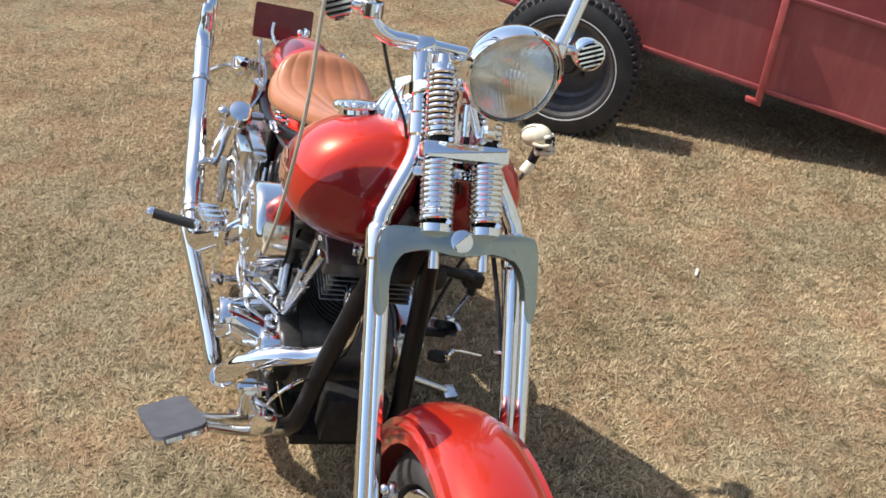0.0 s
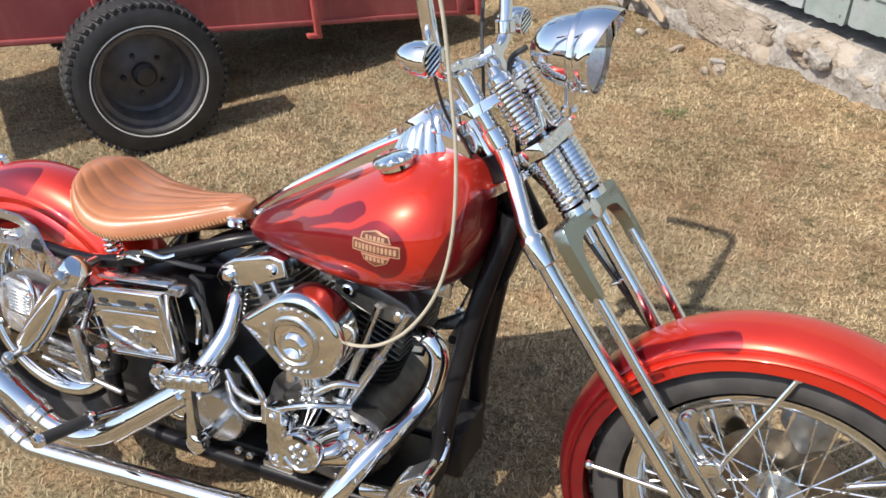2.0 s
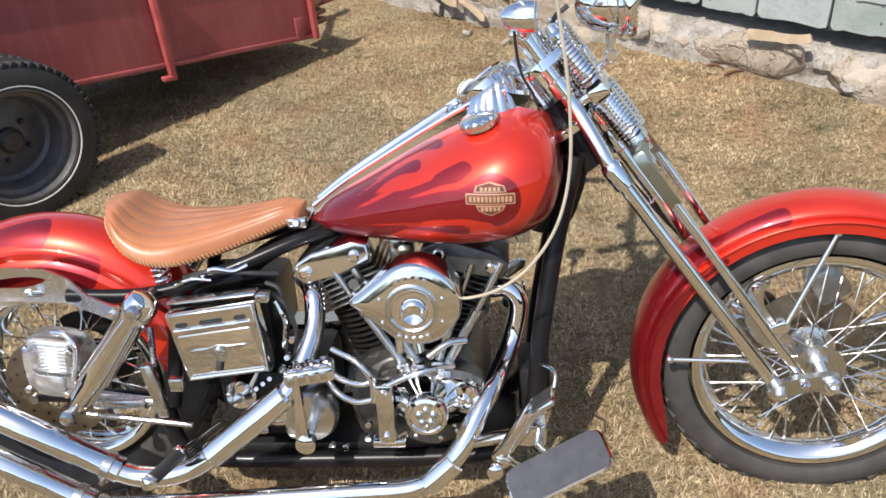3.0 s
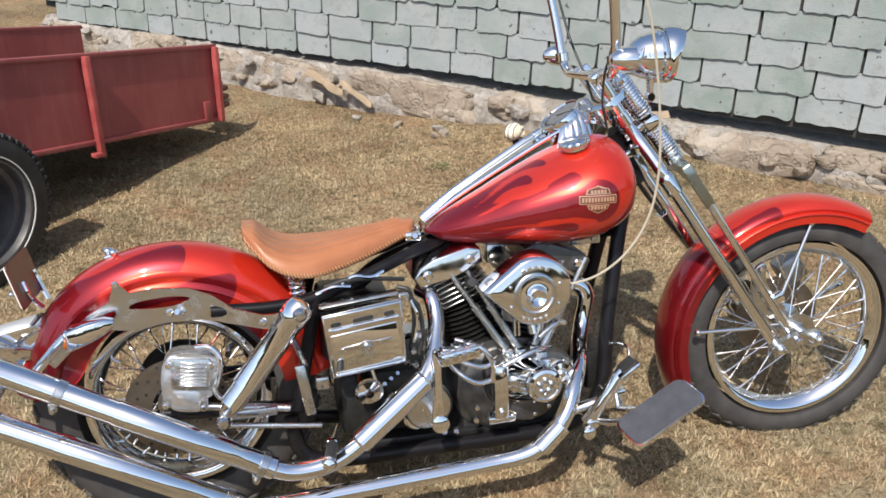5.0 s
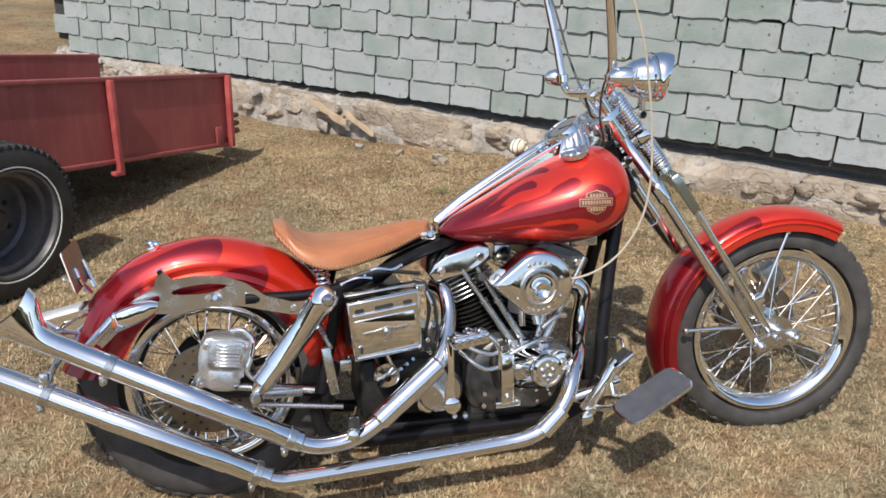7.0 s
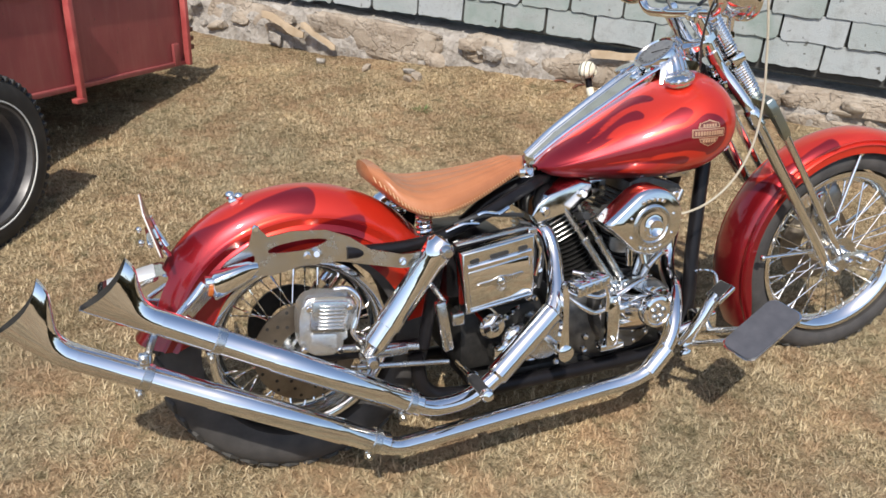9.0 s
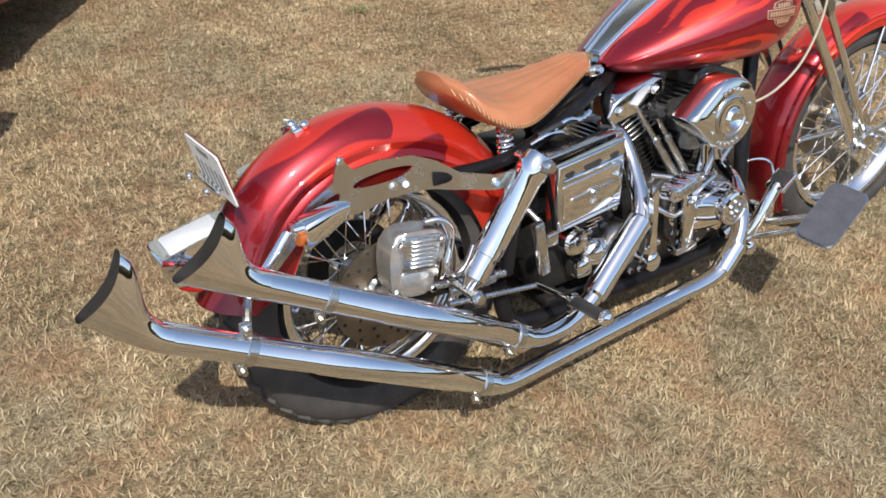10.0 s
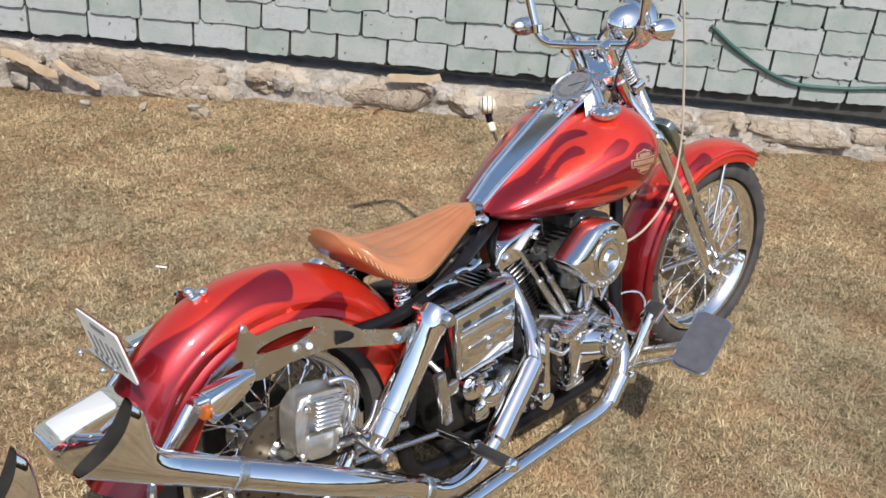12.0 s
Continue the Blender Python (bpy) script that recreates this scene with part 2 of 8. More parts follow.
def shingle_paint():
    m, nt, b = material("pale_green_shingle_paint", (0.5, 0.55, 0.48), 0.75)
    info = nt.nodes.new("ShaderNodeObjectInfo")
    geo = nt.nodes.new("ShaderNodeNewGeometry")
    add = node(nt, "ShaderNodeMath")
    nt.links.new(info.outputs["Random"], add.inputs[0])
    nt.links.new(geo.outputs["Random Per Island"], add.inputs[1])
    fr = node(nt, "ShaderNodeMath")
    fr.operation = "FRACT"
    nt.links.new(add.outputs[0], fr.inputs[0])
    tone = ramp(nt, fr.outputs[0], [(0.0, (0.215, 0.262, 0.235)), (0.3, (0.265, 0.30, 0.285)), (0.6, (0.315, 0.345, 0.345)), (0.8, (0.345, 0.368, 0.375)), (1.0, (0.235, 0.28, 0.255))])
    tc = nt.nodes.new("ShaderNodeTexCoord")
    n = node(nt, "ShaderNodeTexNoise", Scale=5.0, Detail=6.0, Roughness=0.6)
    nt.links.new(tc.outputs["Generated"], n.inputs["Vector"])
    geo_n = node(nt, "ShaderNodeTexNoise", Scale=7.0, Detail=6.0, Roughness=0.62)
    nt.links.new(geo.outputs["Position"], geo_n.inputs["Vector"])
    pale = ramp(nt, geo_n.outputs[0], [(0.40, (0, 0, 0)), (0.62, (0.75, 0.75, 0.75))])
    c = mix_color(nt, pale.outputs[0], tone.outputs[0], (0.36, 0.375, 0.37))
    grit = node(nt, "ShaderNodeTexNoise", Scale=120.0, Detail=4.0, Roughness=0.7)
    nt.links.new(geo.outputs["Position"], grit.inputs["Vector"])
    specks = ramp(nt, grit.outputs[0], [(0.62, (0, 0, 0)), (0.74, (0.8, 0.8, 0.8))])
    c = mix_color(nt, specks.outputs[0], c, (0.13, 0.15, 0.13))
    knots = node(nt, "ShaderNodeTexNoise", Scale=26.0, Detail=2.0, Roughness=0.5)
    nt.links.new(geo.outputs["Position"], knots.inputs["Vector"])
    bare = ramp(nt, knots.outputs[0], [(0.69, (0, 0, 0)), (0.73, (0.9, 0.9, 0.9))])
    c = mix_color(nt, bare.outputs[0], c, (0.075, 0.07, 0.06))
    grime = node(nt, "ShaderNodeTexNoise", Scale=14.0, Detail=6.0, Roughness=0.7)
    nt.links.new(geo.outputs["Position"], grime.inputs["Vector"])
    stain = ramp(nt, grime.outputs[0], [(0.50, (0, 0, 0)), (0.72, (0.55, 0.55, 0.55))])
    c = mix_color(nt, stain.outputs[0], c, (0.17, 0.185, 0.165))
    nt.links.new(c, b.inputs["Base Color"])
    k = bump(nt, b, grit.outputs[0], 0.6, 0.004)
    bump(nt, b, geo_n.outputs[0], 0.4, 0.012, k)
    return m


SHINGLE = shingle_paint()
WALL_BACK = worn("dark_wall_boarding", (0.035, 0.035, 0.033), (0.06, 0.058, 0.052), 10.0, 0.9, 0.0, 0.3, 0.003)


def stone_material(name, tones, scale):
    m, nt, b = material(name, tones[0], 0.85)
    geo = nt.nodes.new("ShaderNodeNewGeometry")
    n = node(nt, "ShaderNodeTexNoise", Scale=scale, Detail=8.0, Roughness=0.65)
    nt.links.new(geo.outputs["Position"], n.inputs["Vector"])
    r = ramp(nt, n.outputs[0], [(0.28, tones[0]), (0.5, tones[1]), (0.72, tones[2])])
    fine = node(nt, "ShaderNodeTexNoise", Scale=scale * 11, Detail=5.0, Roughness=0.7)
    nt.links.new(geo.outputs["Position"], fine.inputs["Vector"])
    spots = ramp(nt, fine.outputs[0], [(0.58, (0, 0, 0)), (0.72, (0.55, 0.55, 0.55))])
    base = mix_color(nt, spots.outputs[0], r.outputs[0], tones[3])
    warp = node(nt, "ShaderNodeTexNoise", Scale=scale * 1.3, Detail=4.0, Roughness=0.6)
    nt.links.new(geo.outputs["Position"], warp.inputs["Vector"])
    bent = nt.nodes.new("ShaderNodeVectorMath")
    bent.operation = "MULTIPLY_ADD"
    bent.inputs[1].default_value = (0.25, 0.25, 0.25)
    nt.links.new(warp.outputs["Color"], bent.inputs[0])
    nt.links.new(geo.outputs["Position"], bent.inputs[2])
    cells = nt.nodes.new("ShaderNodeTexVoronoi")
    cells.feature = "DISTANCE_TO_EDGE"
    cells.inputs["Scale"].default_value = scale * 1.1
    nt.links.new(bent.outputs[0], cells.inputs["Vector"])
    crack = ramp(nt, cells.outputs["Distance"], [(0.0, (0.22, 0.22, 0.22)), (0.014, (0, 0, 0))])
    base = mix_color(nt, crack.outputs[0], base, (0.06, 0.05, 0.04))
    nt.links.new(base, b.inputs["Base Color"])
    k = bump(nt, b, n.outputs[0], 0.9, 0.035)
    flat = ramp(nt, cells.outputs["Distance"], [(0.0, (0, 0, 0)), (0.08, (1, 1, 1))])
    k = bump(nt, b, flat.outputs[0], 0.6, 0.012, k)
    bump(nt, b, fine.outputs[0], 0.7, 0.007, k)
    return m


STONE = stone_material("weathered_tan_stone", [(0.24, 0.185, 0.135), (0.37, 0.305, 0.235), (0.48, 0.42, 0.35), (0.17, 0.135, 0.10)], 6.0)
MORTAR = stone_material("old_lime_mortar", [(0.27, 0.235, 0.195), (0.40, 0.36, 0.315), (0.54, 0.495, 0.445), (0.20, 0.17, 0.14)], 11.0)
WOOD = worn("weathered_pale_wood", (0.33, 0.24, 0.15), (0.46, 0.36, 0.25), 14.0, 0.8, 0.0, 0.4, 0.003)
HOSE_GREEN = worn("dark_green_hose", (0.03, 0.08, 0.07), (0.05, 0.12, 0.10), 14.0, 0.4, 0.0, 0.1, 0.001)


# the trodden, barer patch beyond the motorcycle: centre and half sizes
BARE_AT, BARE_SIZE = (1.35, 1.35), (1.25, 0.95)


def lawn_patches(nt, vector, straw, strength):
    """Tints the straw: a trodden tan patch, greyer and olive drifts, earthy spots."""
    def tex(scale, detail=5.0, rough=0.65):
        n = node(nt, "ShaderNodeTexNoise", Scale=scale, Detail=detail, Roughness=rough)
        nt.links.new(vector, n.inputs["Vector"])
        return n
    big, mid, tuft = tex(0.75, 5.0, 0.6), tex(3.6, 6.0, 0.72), tex(11.0, 6.0, 0.75)
    shift = nt.nodes.new("ShaderNodeVectorMath")
    shift.operation = "MULTIPLY_ADD"
    shift.inputs[1].default_value = (1 / BARE_SIZE[0], 1 / BARE_SIZE[1], 0)
    shift.inputs[2].default_value = (-BARE_AT[0] / BARE_SIZE[0], -BARE_AT[1] / BARE_SIZE[1], 0)
    nt.links.new(vector, shift.inputs[0])
    far = nt.nodes.new("ShaderNodeVectorMath")
    far.operation = "LENGTH"
    nt.links.new(shift.outputs[0], far.inputs[0])
    edge = node(nt, "ShaderNodeMath")
    edge.operation = "MULTIPLY_ADD"
    edge.inputs[1].default_value = 1.1
    nt.links.new(mid.outputs[0], edge.inputs[0])
    nt.links.new(far.outputs["Value"], edge.inputs[2])
    bare = ramp(nt, edge.outputs[0], [(0.0, (0, 0, 0)), (1.0, (0, 0, 0))])
    bare.color_ramp.elements[0].position, bare.color_ramp.elements[0].color = 0.70, (0.45, 0.45, 0.45, 1)
    c = mix_color(nt, bare.outputs[0], straw, (0.42, 0.300, 0.185))
    grey = ramp(nt, big.outputs[0], [(0.44, (0, 0, 0)), (0.60, (0.60 * strength, 0.60 * strength, 0.60 * strength))])
    c = mix_color(nt, grey.outputs[0], c, (0.30, 0.265, 0.175))
    earth = ramp(nt, mid.outputs[0], [(0.47, (0, 0, 0)), (0.62, (0.80 * strength, 0.80 * strength, 0.80 * strength))])
    c = mix_color(nt, earth.outputs[0], c, (0.30, 0.195, 0.115))
    olive = ramp(nt, tuft.outputs[0], [(0.53, (0, 0, 0)), (0.66, (0.85 * strength, 0.85 * strength, 0.85 * strength))])
    c = mix_color(nt, olive.outputs[0], c, (0.135, 0.118, 0.066))
    drift = ramp(nt, tex(1.9, 5.0, 0.62).outputs[0], [(0.34, (0.80, 0.78, 0.74)), (0.50, (1.08, 1.07, 1.06)), (0.66, (1.34, 1.30, 1.24))])
    return mix_color(nt, 1.0, c, drift.outputs[0], "MULTIPLY"), tuft, mid


def ground_material():
    m, nt, b = material("dry_lawn_soil", (0.4, 0.3, 0.17), 0.95, spec=0.1)
    geo = nt.nodes.new("ShaderNodeNewGeometry")
    fine = node(nt, "ShaderNodeTexNoise", Scale=150.0, Detail=4.0, Roughness=0.75)
    nt.links.new(geo.outputs["Position"], fine.inputs["Vector"])
    base = ramp(nt, fine.outputs[0], [(0.34, (0.09, 0.066, 0.042)), (0.46, (0.275, 0.198, 0.114)), (0.56, (0.43, 0.320, 0.190)), (0.70, (0.58, 0.47, 0.300))])
    clod = node(nt, "ShaderNodeTexNoise", Scale=46.0, Detail=6.0, Roughness=0.78)
    nt.links.new(geo.outputs["Position"], clod.inputs["Vector"])
    thatch = ramp(nt, clod.outputs[0], [(0.38, (0.55, 0.52, 0.48)), (0.50, (1.0, 1.0, 1.0)), (0.62, (1.30, 1.30, 1.28))])
    c, tuft, mid = lawn_patches(nt, geo.outputs["Position"], base.outputs[0], 1.0)
    c = mix_color(nt, 1.0, c, thatch.outputs[0], "MULTIPLY")
    nt.links.new(c, b.inputs["Base Color"])
    k = bump(nt, b, fine.outputs[0], 0.9, 0.012)
    k = bump(nt, b, clod.outputs[0], 0.9, 0.02, k)
    k = bump(nt, b, tuft.outputs[0], 0.7, 0.03, k)
    bump(nt, b, mid.outputs[0], 0.5, 0.04, k)
    return m


def blade_material():
    m, nt, b = material("dry_grass_blades", (0.5, 0.4, 0.2), 0.85, spec=0.15)
    geo = nt.nodes.new("ShaderNodeNewGeometry")
    r = ramp(nt, geo.outputs["Random Per Island"], [(0.0, (0.10, 0.075, 0.045)), (0.25, (0.29, 0.210, 0.118)), (0.58, (0.47, 0.360, 0.215)), (0.90, (0.68, 0.56, 0.375)), (1.0, (0.17, 0.16, 0.08))])
    c, tuft, mid = lawn_patches(nt, geo.outputs["Position"], r.outputs[0], 1.0)
    nt.links.new(mix_color(nt, 0.92, r.outputs[0], c), b.inputs["Base Color"])
    return m


def ring_material():
    m, nt, b = material("brown_reflection_ring", (0.05, 0.07, 0.03), 0.8, spec=0.2)
    geo = nt.nodes.new("ShaderNodeNewGeometry")
    n = node(nt, "ShaderNodeTexNoise", Scale=0.8, Detail=6.0, Roughness=0.7)
    nt.links.new(geo.outputs["Position"], n.inputs["Vector"])
    r = ramp(nt, n.outputs[0], [(0.35, (0.07, 0.06, 0.035)), (0.55, (0.13, 0.11, 0.065)), (0.75, (0.20, 0.17, 0.10))])
    nt.links.new(r.outputs[0], b.inputs["Base Color"])
    return m


RING_TONE = ring_material()
GROUND = ground_material()
BLADES = blade_material()
GREEN_WEED = worn("green_weed", (0.07, 0.12, 0.03), (0.13, 0.17, 0.05), 30.0, 0.8, 0.0, 0.0, 0.001)


# ---- building tools ----
def mesh_object(name, bm, mat, angle=38):
    me = bpy.data.meshes.new(name)
    bmesh.ops.recalc_face_normals(bm, faces=bm.faces[:])
    bm.to_mesh(me)
    bm.free()
    me.shade_smooth()
    me.set_sharp_from_angle(angle=radians(angle))
    if mat:
        me.materials.append(mat)
    return new(name, me)


def part(name, bm, mat, parent, label="", angle=38):
    ob = mesh_object(name, bm, mat, angle)
    ob.parent = parent
    return tagged(ob, label)


def apart(name, bm, mat, parent, label="", angle=38):
    """Makes every separate piece of the mesh a part of its own."""
    bm.verts.index_update()
    seen, groups = set(), []
    for v in bm.verts:
        if v in seen:
            continue
        stack, group = [v], []
        seen.add(v)
        while stack:
            u = stack.pop()
            group.append(u)
            for e in u.link_edges:
                o = e.other_vert(u)
                if o not in seen:
                    seen.add(o)
                    stack.append(o)
        groups.append(group)
    for group in groups:
        one = bmesh.new()
        twin = {v: one.verts.new(v.co) for v in group}
        for f in {f for v in group for f in v.link_faces}:
            one.faces.new([twin[v] for v in f.verts]).smooth = f.smooth
        part(name, one, mat, parent, label, angle)
    bm.free()


def thing(name, label, category, group="", at=None):
    ob = new(name)
    ob.empty_display_size = 0.1
    if at is not None:
        ob.matrix_world = at
    return tagged(ob, label, category, group)


def V(*p):
    return Vector(p)


def smooth_path(pts, steps=6):
    """A rounded path through the points."""
    pts = [Vector(p) for p in pts]
    ext = [pts[0] * 2 - pts[1], *pts, pts[-1] * 2 - pts[-2]]
    out = []
    for i in range(1, len(ext) - 2):
        p0, p1, p2, p3 = ext[i - 1 : i + 3]
        for k in range(steps):
            t = k / steps
            out.append(0.5 * (2 * p1 + (p2 - p0) * t + (2 * p0 - 5 * p1 + 4 * p2 - p3) * t * t + (3 * p1 - p0 - 3 * p2 + p3) * t**3))
    out.append(pts[-1])
    return out


def skin(bm, rings, closed=True, cap=True):
    """Faces between rings of points; cap closes both ends."""
    rows = [[bm.verts.new(p) for p in ring] for ring in rings]
    n = len(rows[0])
    for a, b in zip(rows, rows[1:]):
        for i in range(n if closed else n - 1):
            j = (i + 1) % n
            bm.faces.new((a[i], a[j], b[j], b[i]))
    if cap and closed:
        bm.faces.new(rows[0][::-1])
        bm.faces.new(rows[-1])
    return rows


def sweep(bm, path, radius, n=12, cap=True):
    """A round tube along the path; radius is a number or one for each point."""
    path = [Vector(p) for p in path]
    radii = radius if isinstance(radius, (list, tuple)) else [radius] * len(path)
    tan = [(path[min(i + 1, len(path) - 1)] - path[max(i - 1, 0)]).normalized() for i in range(len(path))]
    side = tan[0].orthogonal().normalized()
    rings = []
    for p, t, r in zip(path, tan, radii):
        side = (side - t * side.dot(t)).normalized()
        up = t.cross(side)
        rings.append([p + r * (math.cos(a) * side + math.sin(a) * up) for a in (2 * math.pi * k / n for k in range(n))])
    skin(bm, rings, True, cap)
    return bm


def rod(bm, a, b, r, n=12, r2=None):
    return sweep(bm, [a, b], [r, r if r2 is None else r2], n)


def lathe(bm, profile, at=(0, 0, 0), axis=(0, 1, 0), n=28, closed_profile=False, cap=True):
    """Turns (radius, height) pairs about an axis."""
    at, axis = Vector(at), Vector(axis).normalized()
    s = axis.orthogonal().normalized()
    u = axis.cross(s)
    pts = list(profile) + ([profile[0]] if closed_profile else [])
    rings = []
    for r, h in pts:
        r = max(r, 1e-4)
        rings.append([at + axis * h + r * (math.cos(a) * s + math.sin(a) * u) for a in (2 * math.pi * k / n for k in range(n))])
    rows = skin(bm, rings, True, cap and not closed_profile)
    if closed_profile:
        bmesh.ops.remove_doubles(bm, verts=rows[0] + rows[-1], dist=1e-6)
    return bm


def block(bm, centre, size, bevel=0.004, turn=None, segments=2):
    """A box with rounded edges."""
    made = bmesh.ops.create_cube(bm, size=1.0)["verts"]
    m = Matrix.Translation(centre) @ (turn or Matrix()) @ Matrix.Diagonal((*size, 1))
    bmesh.ops.transform(bm, matrix=m, verts=made)
    if bevel:
        edges = list({e for v in made for e in v.link_edges})
        bmesh.ops.bevel(bm, geom=edges, offset=bevel, segments=segments, affect="EDGES", profile=0.5)
    return bm


def slab(bm, outline, y0, y1, bevel=0.0, to=None, segments=2):
    """A flat plate: outline of (x, z) pairs, from y0 to y1."""
    a = [bm.verts.new((x, y0, z)) for x, z in outline]
    b = [bm.verts.new((x, y1, z)) for x, z in outline]
    n = len(outline)
    front, back = bm.faces.new(a), bm.faces.new(b[::-1])
    for i in range(n):
        j = (i + 1) % n
        bm.faces.new((a[j], a[i], b[i], b[j]))
    if bevel:
        bmesh.ops.bevel(bm, geom=list(front.edges) + list(back.edges), offset=bevel, segments=segments, affect="EDGES", profile=0.5)
    if to is not None:
        bm.transform(to)
    return bm


def rounded(points, steps=5):
    """A closed outline with its corners rounded off."""
    pts = [Vector((x, z)) for x, z in points]
    out, n = [], len(pts)
    for i in range(n):
        p0, p1, p2, p3 = pts[i - 1], pts[i], pts[(i + 1) % n], pts[(i + 2) % n]
        for k in range(steps):
            t = k / steps
            q = 0.5 * (2 * p1 + (p2 - p0) * t + (2 * p0 - 5 * p1 + 4 * p2 - p3) * t * t + (3 * p1 - p0 - 3 * p2 + p3) * t**3)
            out.append((q.x, q.y))
    return out


def round_rect(w, h, r, steps=4, cx=0.0, cz=0.0):
    out = []
    for sx, sz, a0 in ((1, 1, 0), (-1, 1, 90), (-1, -1, 180), (1, -1, 270)):
        for k in range(steps + 1):
            a = radians(a0 + 90 * k / steps)
            out.append((cx + sx * (w / 2 - r) + r * math.cos(a), cz + sz * (h / 2 - r) + r * math.sin(a)))
    return out


def coil(bm, a, b, radius, wire, turns, n=6, per_turn=14):
    a, b = Vector(a), Vector(b)
    t = (b - a).normalized()
    s = t.orthogonal().normalized()
    u = t.cross(s)
    k = int(turns * per_turn)
    pts = [a + (b - a) * (i / k) + radius * (math.cos(2 * math.pi * i / per_turn) * s + math.sin(2 * math.pi * i / per_turn) * u) for i in range(k + 1)]
    return sweep(bm, pts, wire, n)


def ball(bm, at, radius, squash=(1, 1, 1), seg=16, rings=10):
    made = bmesh.ops.create_uvsphere(bm, u_segments=seg, v_segments=rings, radius=radius)["verts"]
    bmesh.ops.transform(bm, matrix=Matrix.Translation(at) @ Matrix.Diagonal((*squash, 1)), verts=made)
    return bm


def bolt(bm, at, axis, r=0.006, h=0.006):
    at, axis = Vector(at), Vector(axis).normalized()
    return lathe(bm, [(r, 0), (r, h * 0.7), (r * 0.7, h), (0.0005, h)], at, axis, 8)


def between(value, keys):
    """A value read off rising (position, value) keys."""
    for (x0, y0), (x1, y1) in zip(keys, keys[1:]):
        if value <= x1:
            t = min(max((value - x0) / (x1 - x0), 0), 1)
            return y0 + (y1 - y0) * t
    return keys[-1][1]


def curve_value(value, keys):
    """Like between, with rounded joints."""
    xs = [k[0] for k in keys]
    i = max(0, min(len(keys) - 2, sum(x <= value for x in xs) - 1))
    x0, y0 = keys[i]
    x1, y1 = keys[i + 1]
    t = min(max((value - x0) / (x1 - x0), 0), 1)

    def slope(k):
        if k == 0 or k == len(keys) - 1:
            a, b = (0, 1) if k == 0 else (k - 1, k)
        else:
            a, b = k - 1, k + 1
        return (keys[b][1] - keys[a][1]) / (keys[b][0] - keys[a][0])

    m0, m1, h = slope(i) * (x1 - x0), slope(i + 1) * (x1 - x0), t
    return (2 * h**3 - 3 * h**2 + 1) * y0 + (h**3 - 2 * h**2 + h) * m0 + (-2 * h**3 + 3 * h**2) * y1 + (h**3 - h**2) * m1


# ---- ground ----
# the wall runs along WALL_DIR from WALL_AT; its face looks along WALL_OUT
WALL_AT, WALL_DIR, WALL_OUT = Vector((0.6, 3.5, 0)), Vector((0.754, -0.656, 0)).normalized(), Vector((-0.656, -0.754, 0)).normalized()
WALL_M = Matrix((
    (WALL_DIR.x, -WALL_OUT.x, 0, WALL_AT.x),
    (WALL_DIR.y, -WALL_OUT.y, 0, WALL_AT.y),
    (0, 0, 1, 0),
    (0, 0, 0, 1)))
WALL_FROM, WALL_TO, SHINGLE_Z, SLOPE, ROW = -2.45, 8.0, 0.277, 0.021, 0.126


def ground_height(x, y):
    h = 0.012 * noise.noise(Vector((x * 1.3, y * 1.3, 0.0))) + 0.006 * noise.noise(Vector((x * 6.0, y * 6.0, 3.0)))
    # the lawn banks up a little against the foundation
    out = (x - WALL_AT.x) * WALL_OUT.x + (y - WALL_AT.y) * WALL_OUT.y
    along = (x - WALL_AT.x) * WALL_DIR.x + (y - WALL_AT.y) * WALL_DIR.y
    if -0.6 < out < 0.55 and along > 0.3:
        t = min(max(1 - out / 0.55, 0), 1)
        h += 0.085 * min((along - 0.3) / 1.0, 1) * t * t * (3 - 2 * t)
    return h


def build_ground():
    xs = np.concatenate([[-900, -200, -60, -25, -12, -8], np.arange(-5, 7.01, 0.06), [9, 13, 26, 60, 200, 900]])
    ys = np.concatenate([[-900, -200, -60, -25, -12, -6], np.arange(-3.5, 7.01, 0.06), [9, 13, 26, 60, 200, 900]])
    verts = []
    for y in ys:
        for x in xs:
            near = abs(x - 1) < 7 and abs(y - 1.7) < 6
            verts.append((x, y, ground_height(x, y) if near else 0.0))
    n = len(xs)
    faces = [(j * n + i, j * n + i + 1, (j + 1) * n + i + 1, (j + 1) * n + i) for j in range(len(ys) - 1) for i in range(n - 1)]
    me = bpy.data.meshes.new("ground")
    me.from_pydata(verts, [], faces)
    me.shade_smooth()
    me.materials.append(GROUND)
    return tagged(new("ground", me), "dry sun-bleached lawn with bare straw-coloured patches", "ground", kind="structure")


build_ground()


def build_reflection_ring():
    """An unseen brush-brown ring, far off all round, added for the chrome to mirror."""
    bm = bmesh.new()
    rings = []
    for i in range(181):
        a = 2 * math.pi * i / 180
        d = Vector((math.cos(a), math.sin(a), 0))
        top = 3.6 + 1.2 * noise.noise(d * 6) + 1.2 * noise.noise(d * 23) + 0.6 * noise.noise(d * 61)
        ring = []
        for k in range(9):
            t = k / 8
            r = 34 - 2.5 * math.sin(t * 2.6) + 1.2 * noise.noise(d * 40 + Vector((0, 0, t * 7)))
            ring.append(Vector((1, 1, 0)) + d * r + Vector((0, 0, top * t)))
        rings.append(ring)
    skin(bm, rings, closed=False, cap=False)
    tagged(mesh_object("backdrop", bm, RING_TONE), "unseen brush-brown ring added for the chrome to mirror", "brush", kind="structure")


build_reflection_ring()

